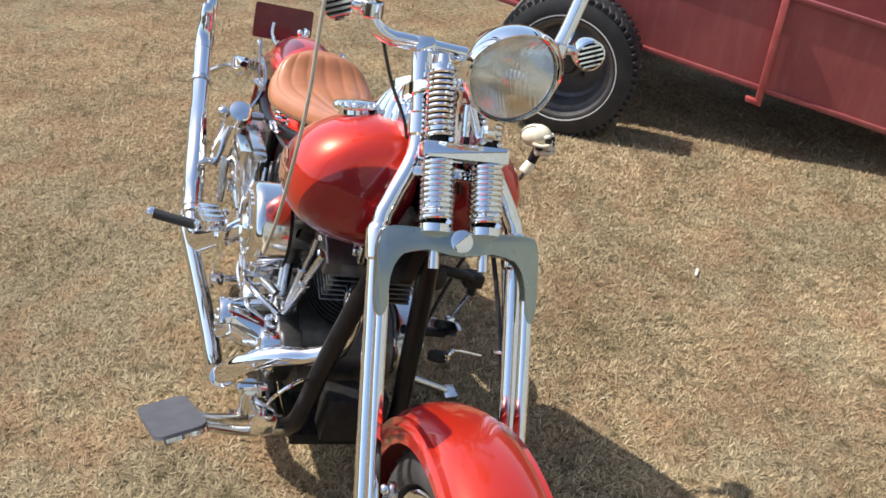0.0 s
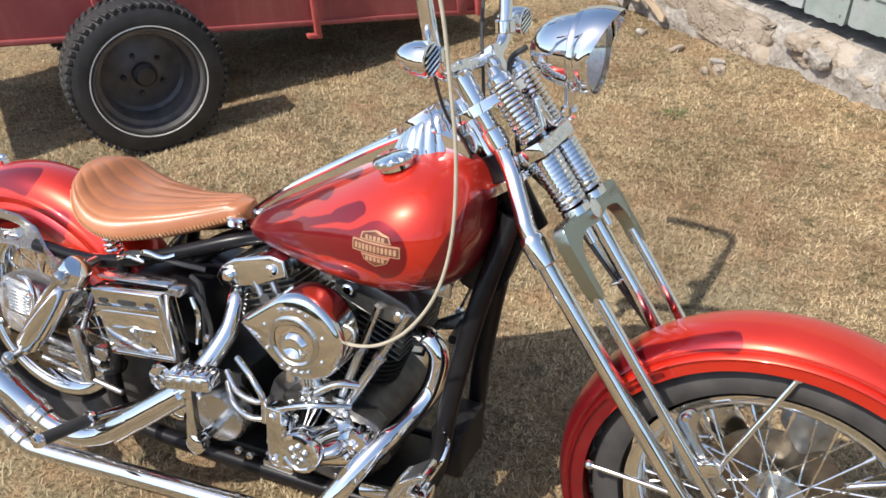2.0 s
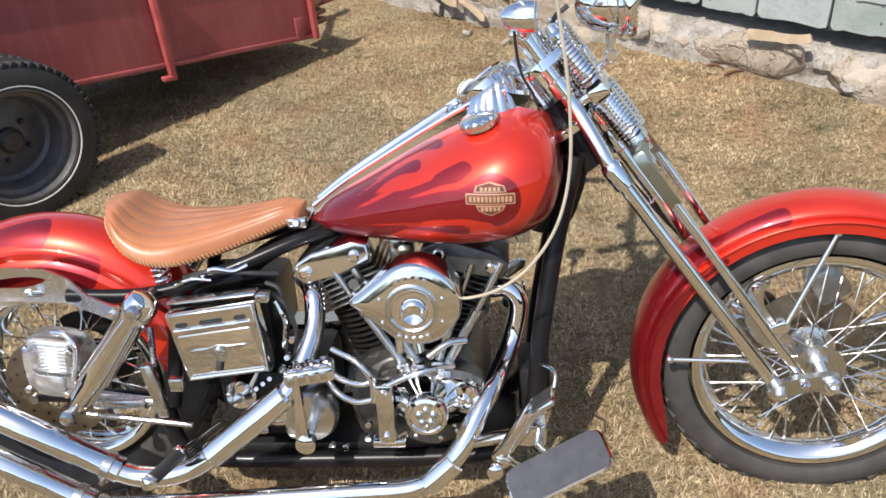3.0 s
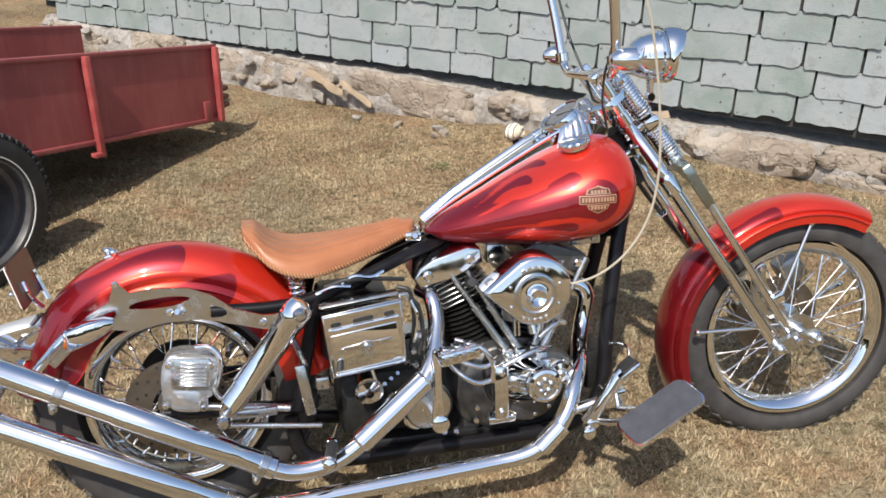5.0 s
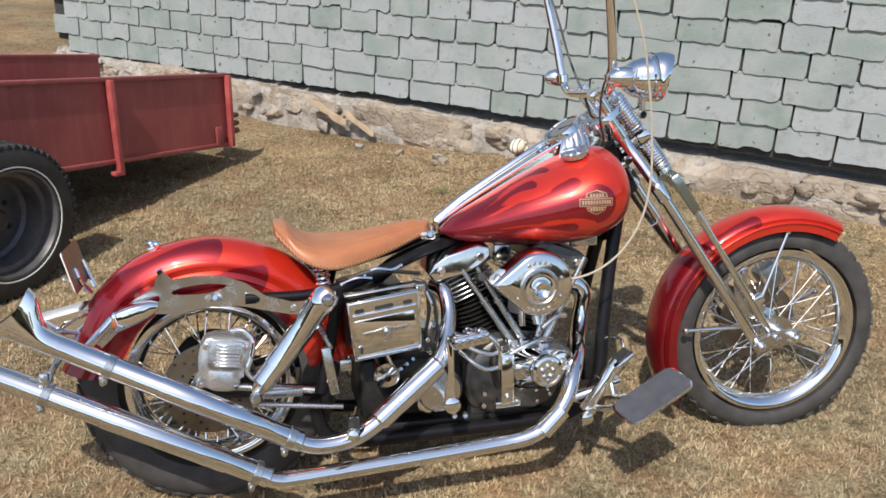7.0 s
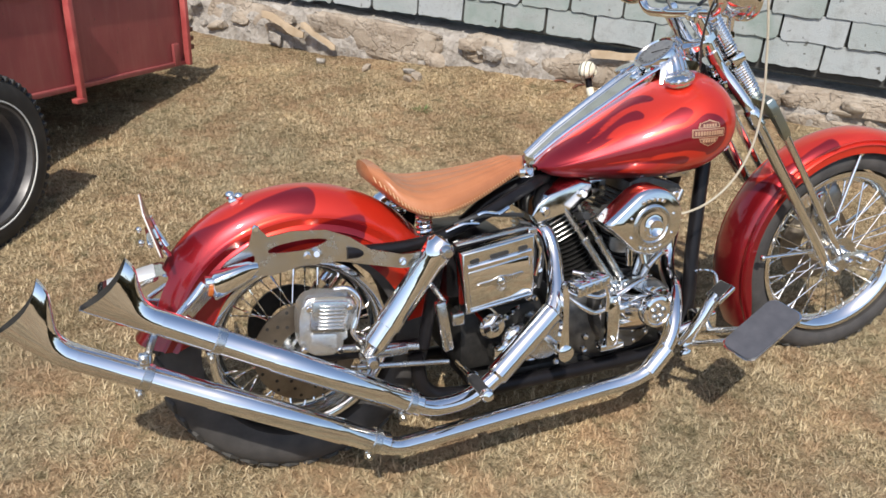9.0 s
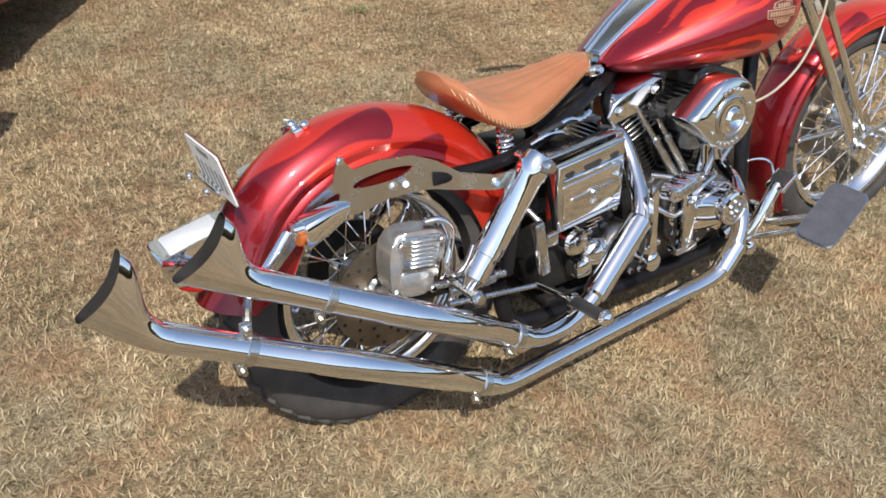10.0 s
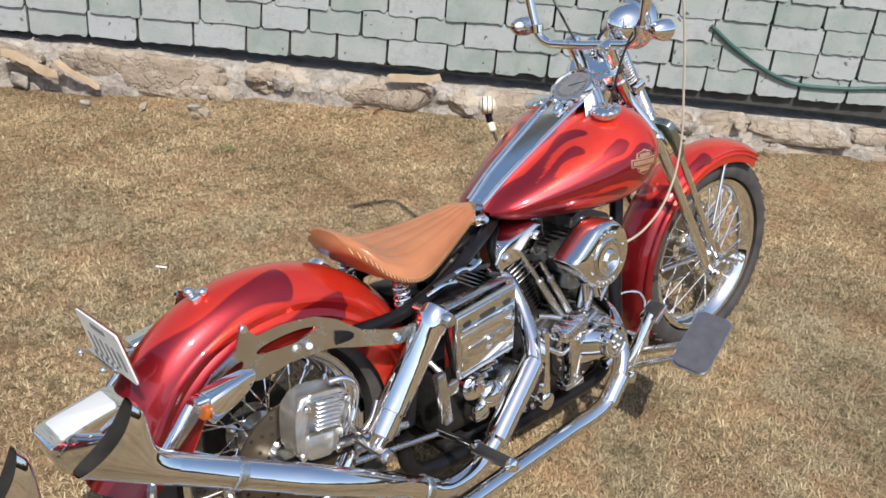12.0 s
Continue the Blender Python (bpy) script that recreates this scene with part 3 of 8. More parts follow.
def build_grass():
    """Short flattened dry blades, as one mesh."""
    rng = np.random.default_rng(7)
    count = 760000
    # denser where the lawn is seen from near by
    x = np.concatenate([rng.normal(0.9, 1.5, count * 3 // 4), rng.uniform(-3.6, 4.6, count // 4)])
    y = np.concatenate([rng.normal(0.85, 1.2, count * 3 // 4), rng.uniform(-1.6, 5.6, count // 4)])
    side = (x - WALL_AT.x) * WALL_OUT.x + (y - WALL_AT.y) * WALL_OUT.y
    along = (x - WALL_AT.x) * WALL_DIR.x + (y - WALL_AT.y) * WALL_DIR.y
    worn_down = np.clip(1.0 - np.hypot((x - BARE_AT[0]) / BARE_SIZE[0], (y - BARE_AT[1]) / BARE_SIZE[1]), 0, 0.35)
    # thin and thick drifts of grass
    patch = np.array([noise.noise(Vector((a * 5.0, b * 5.0, 1.7))) + 0.7 * noise.noise(Vector((a * 14.0, b * 14.0, 4.1))) for a, b in zip(x, y)])
    worn_down = np.clip(0.7 * worn_down + 0.5 * np.clip(-patch, 0, 1), 0, 0.5)
    keep = (y > -1.7) & (x > -4) & (x < 5) & ((side > 0.10) | (along < WALL_FROM)) & (rng.uniform(0, 1, len(x)) > worn_down)
    x, y, worn_down = x[keep], y[keep], worn_down[keep]
    # tufts: the blades draw together a little round a jittered grid
    cell = 0.035
    gx, gy = np.floor(x / cell), np.floor(y / cell)
    jx = np.sin(gx * 127.1 + gy * 311.7) * 43758.5453
    jy = np.sin(gx * 269.5 + gy * 183.3) * 24634.6345
    tx, ty = (gx + jx - np.floor(jx)) * cell, (gy + jy - np.floor(jy)) * cell
    pull = rng.uniform(0.0, 0.55, len(x))
    x, y = x + (tx - x) * pull, y + (ty - y) * pull
    k = len(x)
    yaw = np.where(rng.uniform(0, 1, k) < 0.5, np.arctan2(y - ty, x - tx) + rng.normal(0, 0.7, k), rng.uniform(0, 2 * math.pi, k))
    length = rng.uniform(0.007, 0.030, k) * (1 - 0.6 * worn_down)
    lift = rng.uniform(0.03, 0.95, k) ** 1.2
    width = rng.uniform(0.0005, 0.0015, k)
    z = np.array([ground_height(a, b) for a, b in zip(x, y)]) - 0.001
    dx, dy = np.cos(yaw), np.sin(yaw)
    hor, ver = length * np.cos(lift), length * np.sin(lift)
    base = np.stack([x, y, z], 1)
    sidev = np.stack([-dy * width, dx * width, 0 * z], 1)
    mid = base + np.stack([dx * hor * 0.55, dy * hor * 0.55, ver * 0.75], 1)
    tip = base + np.stack([dx * hor, dy * hor, ver], 1)
    pts = np.stack([base - sidev, base + sidev, mid + sidev * 0.8, tip, mid - sidev * 0.8], 1).reshape(-1, 3)
    i = np.arange(k)[:, None] * 5
    quads = (i + np.array([[0, 1, 2, 4]])).ravel()
    tris = (i + np.array([[4, 2, 3]])).ravel()
    me = bpy.data.meshes.new("dry_grass")
    me.vertices.add(len(pts))
    me.vertices.foreach_set("co", pts.astype(np.float32).ravel())
    me.loops.add(len(quads) + len(tris))
    me.loops.foreach_set("vertex_index", np.concatenate([quads, tris]).astype(np.int32))
    me.polygons.add(2 * k)
    starts = np.concatenate([np.arange(k) * 4, 4 * k + np.arange(k) * 3])
    me.polygons.foreach_set("loop_start", starts.astype(np.int32))
    me.update(calc_edges=True)
    me.validate()
    me.materials.append(BLADES)
    tagged(new("dry_grass", me), "short trampled straw-dry grass blades on the lawn", "grass", kind="stuff")


build_grass()


# ---- house wall ----
def to_wall(bm):
    bm.transform(WALL_M)
    return bm


def build_wall():
    bm = bmesh.new()
    block(bm, ((WALL_FROM + WALL_TO) / 2, 0.16, 1.55), (WALL_TO - WALL_FROM, 0.24, 2.5), 0.0)
    wall = tagged(mesh_object("wall_house", to_wall(bm), WALL_BACK), "house wall clad in pale green painted shingles", "wall", kind="structure")
    # end wall of the house, running away from the yard
    bm = bmesh.new()
    block(bm, (WALL_FROM + 0.12, 2.3, 1.55), (0.24, 4.0, 2.5), 0.0)
    tagged(mesh_object("wall_house_end", to_wall(bm), SHINGLE), "end wall of the house in pale green paint", "wall", kind="structure")
    return wall


WALL = build_wall()


def shingle_outline(rng, w, h):
    """A tab with worn lower corners and a ragged lower edge."""
    c1, c2 = rng.uniform(0.006, 0.024), rng.uniform(0.006, 0.024)
    bite = rng.random() < 0.20
    pts = [(-w / 2, h), (-w / 2 + rng.uniform(-0.001, 0.003), c1 * 1.1), (-w / 2 + c1 * 0.35, c1 * 0.35), (-w / 2 + c1, rng.uniform(-0.003, 0.003))]
    count = 7
    at = rng.uniform(-0.3, 0.3)
    for i in range(count):
        k = -0.38 + 0.76 * i / (count - 1)
        deep = rng.uniform(0.008, 0.024) if bite and abs(k - at) < 0.16 else 0.0
        pts.append((k * w + rng.uniform(-0.008, 0.008), rng.uniform(-0.004, 0.005) + deep))
    pts += [(w / 2 - c2, rng.uniform(-0.003, 0.003)), (w / 2 - c2 * 0.35, c2 * 0.35), (w / 2 + rng.uniform(-0.003, 0.001), c2 * 1.1), (w / 2, h)]
    return pts


def shingle_bm(rng, w, h):
    bm = bmesh.new()
    slab(bm, shingle_outline(rng, w, h), -0.019, 0.0)
    for v in bm.verts:
        v.co.y -= 0.010 * (1 - v.co.z / h) if v.co.z < h else 0.0
    return bm


def build_shingles():
    rng = random.Random(11)
    widths = [0.225, 0.24, 0.25, 0.26, 0.27, 0.28, 0.295, 0.31]
    kinds = []
    for w in widths:
        some = []
        for k in range(3):
            bm = shingle_bm(rng, w - 0.012, ROW + 0.004)
            me = bpy.data.meshes.new("shingle")
            bmesh.ops.recalc_face_normals(bm, faces=bm.faces[:])
            bm.to_mesh(me)
            bm.free()
            me.materials.append(SHINGLE)
            some.append(me)
        kinds.append(some)
    rest = bmesh.new()
    incline = Matrix.Rotation(-math.atan(SLOPE), 4, "Y")
    for r in range(18):
        s = WALL_FROM + (0.0 if r % 2 else 0.13)
        while s < 5.6:
            i = rng.randrange(len(widths))
            w = widths[i]
            mid = s + w / 2
            s += w
            z = SHINGLE_Z + SLOPE * mid + r * ROW
            tilt = radians(rng.uniform(-1.3, 1.3))
            m = WALL_M @ pose(mid + rng.uniform(-0.002, 0.002), 0.036 + rng.uniform(-0.003, 0.003), z + rng.uniform(-0.006, 0.006)) @ incline @ Matrix.Rotation(tilt, 4, "Y")
            if r == 0 and abs(mid - 1.98) < 0.12:
                m = WALL_M @ pose(1.985, 0.004, 0.305) @ Matrix.Rotation(radians(-17), 4, "Y")
                i = len(widths) - 1
            if r < 7:
                ob = new("shingle", kinds[i][rng.randrange(3)])
                ob.parent = WALL
                ob.matrix_basis = m
            else:
                bm = shingle_bm(rng, w - 0.012, ROW + 0.004)
                bm.transform(m)
                me = bpy.data.meshes.new("tmp")
                bm.to_mesh(me)
                bm.free()
                rest.from_mesh(me)
                bpy.data.meshes.remove(me)
    ob = part("upper_shingles", rest, SHINGLE, WALL)
    tagged(ob, kind="stuff")


def rubble(rng, w, depth, h):
    """One rough stone."""
    bm = bmesh.new()
    bmesh.ops.create_icosphere(bm, subdivisions=4, radius=1.0)
    off = rng.uniform(0, 100)
    cuts = []
    for k in range(11):
        n = Vector((rng.gauss(0, 1), rng.gauss(0, 1), rng.gauss(0, 1))).normalized()
        cuts.append((n, rng.uniform(0.72, 1.0)))
    for v in bm.verts:
        p = v.co.copy()
        p = Vector([math.copysign(abs(c) ** 0.32, c) for c in p])
        for n, d in cuts:
            over = p.dot(n) - d
            if over > 0:
                p -= n * over * 0.92
        p *= 1 + 0.10 * noise.noise(p * 3.1 + Vector((0, off, 0))) + 0.07 * noise.noise(p * 8 + Vector((0, off, off)))
        v.co = (p.x * w / 1.8, p.y * depth / 1.8, p.z * h / 1.8)
    return bm


def build_foundation():
    rng = random.Random(5)
    bm = bmesh.new()
    seg = 420
    prof = [(0.10, -0.1), (-0.070, -0.1), (-0.068, 0.02), (-0.060, 0.07), (-0.050, 0.11), (-0.045, 0.14), (-0.035, 0.17), (-0.012, 0.205), (0.03, 0.232), (0.2, 0.245)]
    rings = []
    for i in range(seg + 1):
        s = WALL_FROM + (WALL_TO - WALL_FROM) * i / seg
        ring = []
        for j, (y, z) in enumerate(prof):
            q = Vector((s * 2.6, z * 5, 0.0))
            dy = 0.050 * noise.noise(q) + 0.035 * noise.noise(q * 3.7) + 0.022 * noise.noise(q * 9.1)
            dz = 0.02 * noise.noise(q * 1.9 + Vector((9, 0, 0))) if 0 < j < len(prof) - 1 else 0
            ring.append(WALL_M @ Vector((s, y + (dy if j < len(prof) - 1 else 0), z + dz)))
        rings.append(ring)
    skin(bm, rings, closed=False, cap=False)
    base = tagged(mesh_object("foundation", bm, MORTAR, 60), "crumbling rubble stone and lime foundation under the shingles", "foundation", kind="structure")
    # the larger stones stand proud of the mortar, in one or two courses
    placed = [(-2.3, -1.75, 0.03, 0.20), (-1.6, -1.1, 0.02, 0.22), (-0.95, -0.55, 0.04, 0.20), (-0.45, 0.20, 0.02, 0.21), (0.37, 1.07, 0.05, 0.225), (1.22, 1.55, 0.10, 0.235)]
    s = 1.75
    while s < 5.5:
        w = rng.uniform(0.20, 0.60)
        z = rng.uniform(0.02, 0.09)
        placed.append((s, s + w, z, rng.uniform(0.19, 0.245)))
        if rng.random() < 0.4:
            placed[-1] = (s, s + w, 0.14, 0.245)
            placed.append((s + rng.uniform(-0.06, 0.06), s + w * rng.uniform(0.6, 1.0), 0.02, 0.135))
        s += w + rng.uniform(0.03, 0.16)
    for s0, s1, z0, z1 in placed:
        bm = rubble(rng, (s1 - s0) * 1.06, rng.uniform(0.08, 0.11), (z1 - z0) * 1.12)
        bm.transform(WALL_M @ pose((s0 + s1) / 2, -0.016 + rng.uniform(-0.014, 0.010), (z0 + z1) / 2, 0, rng.uniform(-3, 3), rng.uniform(-4, 4)))
        part("stone", bm, STONE, base, angle=60)
    # small rubble wedged between them
    for k in range(46):
        s = rng.uniform(WALL_FROM + 0.1, 5.4)
        w = rng.uniform(0.04, 0.12)
        bm = rubble(rng, w, 0.06, w * rng.uniform(0.4, 0.8))
        bm.transform(WALL_M @ pose(s, -0.072 + rng.uniform(-0.01, 0.03), rng.uniform(0.05, 0.23), 0, rng.uniform(-20, 20), 0))
        part("rubble_stone", bm, STONE if k % 3 else MORTAR, base, angle=60)


build_foundation()


# ---- trailer ----
# its near side runs along TR_DIR from the corner TR_AT; x runs to the back, y out to the yard
TR_AT, TR_DIR = Vector((0.035, 2.78, 0)), Vector((-0.60, -0.80, 0)).normalized()
TR_OUT = Vector((0.80, -0.60, 0)).normalized()
TR_M = Matrix((
    (TR_DIR.x, TR_OUT.x, 0, TR_AT.x),
    (TR_DIR.y, TR_OUT.y, 0, TR_AT.y),
    (0, 0, 1, 0),
    (0, 0, 0, 1)))


def build_trailer():
    t = thing("box_trailer", "rusty faded red steel box trailer parked on the dry lawn", "trailer")

    def tp(name, bm, mat, label="", parent=None):
        bm.transform(TR_M)
        return part(name, bm, mat, parent or t, label)

    length, width, z0, z1 = 2.6, 0.90, 0.128, 0.525

    def shear(bm):
        for v in bm.verts:
            v.co.z += 0.165 * v.co.x
        return bm

    for name, y in (("near_side_panel", 0.0), ("far_side_panel", -width)):
        bm = bmesh.new()
        block(bm, (length / 2, y, (z0 + z1) / 2), (length, 0.006, z1 - z0), 0.0)
        side = tp(name, shear(bm), TRAILER)
        for zz, hh in ((z1, 0.028), (z0 + 0.01, 0.03)):
            bm = bmesh.new()
            block(bm, (length / 2, y + (0.006 if y == 0 else -0.006), zz), (length + 0.03, 0.024, hh * 0.75), 0.004)
            tp("rail", shear(bm), TRAILER, parent=side)
    bm = bmesh.new()
    block(bm, (length, -width / 2, (z0 + z1) / 2), (0.006, width, z1 - z0), 0.0)
    tp("tailgate", shear(bm), TRAILER)
    bm = bmesh.new()
    block(bm, (length / 2, -width / 2, z0 + 0.02), (length, width, 0.012), 0.0)
    tp("bed", shear(bm), RUST, "rusty steel bed")
    for x in (0.012, 0.855, 1.74, 2.57):
        bm = bmesh.new()
        low = -0.055 if x > 0.1 else 0.0
        block(bm, (x, 0.026, (z0 + low + z1) / 2), (0.028, 0.030, z1 - z0 - low), 0.003)
        if x > 0.1:
            block(bm, (x + 0.028, 0.03, z0 + low + 0.012), (0.05, 0.03, 0.02), 0.003)
        tp("stake_post", shear(bm), TRAILER_POST, "brighter red upright stake post")
    bm = bmesh.new()
    block(bm, (0.10, 0.014, z0 + 0.06), (0.05, 0.016, 0.11), 0.004)
    tp("latch_plate", shear(bm), TRAILER)
    # tongue towards the wall
    bm = bmesh.new()
    rod(bm, V(0.0, -width / 2 - 0.36, 0.17), V(-0.45, -width / 2, 0.12), 0.024, 8)
    rod(bm, V(0.0, -width / 2 + 0.36, 0.17), V(-0.45, -width / 2, 0.12), 0.024, 8)
    block(bm, (-0.50, -width / 2, 0.12), (0.16, 0.06, 0.05), 0.01)
    tp("tongue", bm, TRAILER)
    bm = bmesh.new()
    for k in range(3):
        block(bm, (-0.05, -0.10, 0.19 + k * 0.045), (0.10, 0.20, 0.022), 0.004)
    bm.transform(TR_M)
    apart("step_bar", bm, RUST, t)
    bm = bmesh.new()
    rod(bm, V(1.65, -width - 0.14, 0.293), V(1.65, 0.14, 0.293), 0.024, 10)
    tp("axle", bm, STEEL_DARK)
    # wheels
    for y, out in ((0.17, 1), (-width - 0.17, -1)):
        c = Vector((1.65, y, 0.293))
        bm = bmesh.new()
        R, w = 0.305, 0.086
        prof = [(0.200, -w * 0.8), (0.215, -w), (0.258, -w * 1.08), (0.290, -w * 0.92), (R, -w * 0.55), (R + 0.002, 0), (R, w * 0.55), (0.290, w * 0.92), (0.258, w * 1.08), (0.215, w), (0.200, w * 0.8)]
        lathe(bm, prof, c, (0, 1, 0), 48, True)
        tyre = tp("wheel", bm, RUBBER, "black car tyre with a thin white line")
        for s in (-1, 1):
            bm = bmesh.new()
            for k in range(58):
                a = 2 * math.pi * k / 58
                m = Matrix.Translation(c) @ Matrix.Rotation(a, 4, "Y") @ Matrix.Translation((0, s * w * 0.62, R - 0.006)) @ Matrix.Rotation(s * 0.35, 4, "Z")
                block(bm, (0, 0, 0), (0.022, w * 0.66, 0.020), 0.003, m, 1)
            tagged(tp("tread", bm, RUBBER, parent=tyre), kind="stuff")
        bm = bmesh.new()
        lathe(bm, [(0.222, 0.0), (0.2265, 0.0), (0.2265, 0.003), (0.222, 0.003)], c + Vector((0, out * (w * 1.0 + 0.001), 0)), (0, out, 0), 48, True)
        tp("white_line", bm, WHITE, "thin white sidewall line", parent=tyre)
        bm = bmesh.new()
        d = out
        lathe(bm, [(0.214, d * w * 0.86), (0.213, d * w * 1.00), (0.205, d * w * 0.99), (0.199, d * w * 0.80), (0.196, d * w * 0.45), (0.178, d * w * 0.38), (0.170, d * w * 0.10), (0.164, -d * w * 0.45), (0.150, -d * w * 0.60), (0.100, -d * w * 0.52), (0.075, -d * w * 0.38), (0.060, -d * w * 0.34), (0.0, -d * w * 0.34)], c, (0, 1, 0), 48, cap=False)
        tp("rim", bm, RIM_STEEL, "deep dull grey steel rim", parent=tyre)
        bm = bmesh.new()
        lathe(bm, [(0.048, 0.0), (0.048, d * 0.03), (0.035, d * 0.045), (0.0, d * 0.048)], c + Vector((0, -d * 0.030, 0)), (0, 1, 0), 20)
        for k in range(5):
            a = 2 * math.pi * k / 5
            bolt(bm, c + Vector((0.082 * math.cos(a), -d * 0.036, 0.082 * math.sin(a))), (0, d, 0), 0.011, 0.018)
        tp("hub", bm, STEEL_DARK, "dark steel hub with five nuts", parent=tyre)
    return t


build_trailer()


# ---- motorcycle ----
# the bike's own frame: x ahead from the rear axle, y to its left, z up; it leans to its left on the side stand
LEAN = 12.1
BIKE = thing("motorcycle", "red flame-painted chopper motorcycle leaning on its side stand", "motorcycle", at=pose(0, 0, 0, -LEAN, 0, 0))


def bp(name, bm, mat, label="", parent=None, angle=38):
    return part(name, bm, mat, parent or BIKE, label, angle)


def tube_part(name, pts, r, mat, label="", parent=None, n=14, steps=6, smooth=True):
    path = smooth_path(pts, steps) if smooth else [Vector(p) for p in pts]
    return bp(name, sweep(bmesh.new(), path, r, n), mat, label, parent)


# steering: fork frame has x ahead across the legs, y left, z up along the legs
RAKE_X, RAKE_Z = Vector((0.815, 0, 0.579)).normalized(), Vector((-0.579, 0, 0.815)).normalized()
FORK = Matrix((
    (RAKE_X.x, 0, RAKE_Z.x, 1.585),
    (0, 1, 0, 0.02),
    (RAKE_X.z, 0, RAKE_Z.z, 0.315),
    (0, 0, 0, 1))) @ pose(-0.055, 0, 0) @ pose(0, 0, 0, 0, 0, -5.5) @ pose(0.055, 0, 0)


def fp(name, bm, mat, label="", parent=None, angle=38):
    bm.transform(FORK)
    return bp(name, bm, mat, label, parent, angle)


def wheel(name, m, tyre_r, tyre_w, rim_r, hub_w, hub_r, spokes, label, grooves):
    """A wire-spoked wheel about the y axis of the pose m."""
    bm = bmesh.new()
    w = tyre_w * 0.36
    lathe(bm, [(rim_r - 0.006, -w), (rim_r + 0.006, -w), (rim_r + 0.006, -w + 0.004), (rim_r - 0.004, -w + 0.008), (rim_r - 0.010, -w * 0.6), (rim_r - 0.020, -w * 0.25), (rim_r - 0.022, 0), (rim_r - 0.020, w * 0.25), (rim_r - 0.010, w * 0.6), (rim_r - 0.004, w - 0.008), (rim_r + 0.006, w - 0.004), (rim_r + 0.006, w), (rim_r - 0.006, w), (rim_r - 0.013, w - 0.004), (rim_r - 0.020, w * 0.6), (rim_r - 0.030, w * 0.25), (rim_r - 0.032, 0), (rim_r - 0.030, -w * 0.25), (rim_r - 0.020, -w * 0.6), (rim_r - 0.013, -w + 0.004)], (0, 0, 0), (0, 1, 0), 64, True)
    bm.transform(m)
    rim = bp(name, bm, CHROME, label)
    bm = bmesh.new()
    prof = []
    h = tyre_r - rim_r
    mid = rim_r + h * 0.46
    for k in range(25):
        a = radians(-122 + 244 * k / 24)
        prof.append((mid + (tyre_r - mid) * math.cos(a) * (1.0 if math.cos(a) > 0 else 0.95), tyre_w / 2 * math.copysign(abs(math.sin(a)) ** 0.85, math.sin(a))))
    prof = [(r if r > rim_r - 0.002 else rim_r - 0.002, y) for r, y in prof]
    lathe(bm, prof, (0, 0, 0), (0, 1, 0), 72, True)
    bm.transform(m)
    tyre = bp("tyre", bm, TYRE, "dusty black road tyre", rim, 50)
    for side in (-1, 1):
        bm = bmesh.new()
        for k in range(grooves):
            a = 2 * math.pi * (k + (0.5 if side > 0 else 0)) / grooves
            t = Matrix.Rotation(a, 4, "Y") @ Matrix.Translation((0, side * tyre_w * 0.22, tyre_r - 0.0035)) @ Matrix.Rotation(side * radians(-22), 4, "X") @ Matrix.Rotation(side * 0.5, 4, "Z")
            block(bm, (0, 0, 0), (2 * math.pi * tyre_r / grooves * 0.66, tyre_w * 0.26, 0.008), 0.001, t, 1)
        bm.transform(m)
        tagged(part("tread", bm, TREAD_RUBBER, rim, "worn dusty tread blocks"), kind="stuff")
    bm = bmesh.new()
    lathe(bm, [(0.0, -hub_w - 0.01), (hub_r * 0.5, -hub_w - 0.01), (hub_r * 0.5, -hub_w), (hub_r, -hub_w), (hub_r, -hub_w + 0.007), (hub_r * 0.62, -hub_w + 0.014), (hub_r * 0.5, 0), (hub_r * 0.62, hub_w - 0.014), (hub_r, hub_w - 0.007), (hub_r, hub_w), (hub_r * 0.5, hub_w), (0.0, hub_w + 0.01)], (0, 0, 0), (0, 1, 0), 28)
    bm.transform(m)
    part("hub", bm, CHROME_DULL, rim, "polished hub")
    bm = bmesh.new()
    for k in range(spokes):
        side = 1 if k % 2 else -1
        lean = 1 if (k // 2) % 2 else -1
        a = 2 * math.pi * k / spokes
        b = a + lean * 0.62
        p = Vector((math.cos(b) * hub_r * 0.88, side * (hub_w - 0.004), math.sin(b) * hub_r * 0.88))
        q = Vector((math.cos(a) * (rim_r - 0.026), side * 0.006, math.sin(a) * (rim_r - 0.026)))
        rod(bm, p, q, 0.0019, 6)
        rod(bm, q, q + (p - q).normalized() * 0.020, 0.0034, 6)
    bm.transform(m)
    tagged(part("spokes", bm, CHROME, rim, "chrome wire spokes"), kind="stuff")
    return rim


REAR_C = Vector((0, 0, 0.325))
REAR_WHEEL = wheel("rear_wheel", Matrix.Translation(REAR_C), 0.333, 0.130, 0.212, 0.055, 0.05, 40, "chrome wire-spoked rear wheel", 40)
FRONT_M = Matrix.Translation((0.006, 0.0, -0.022)) @ FORK @ pose(0.090, -0.005, -0.030)
FRONT_WHEEL = wheel("front_wheel", FRONT_M, 0.334, 0.096, 0.255, 0.045, 0.054, 40, "chrome wire-spoked front wheel", 44)


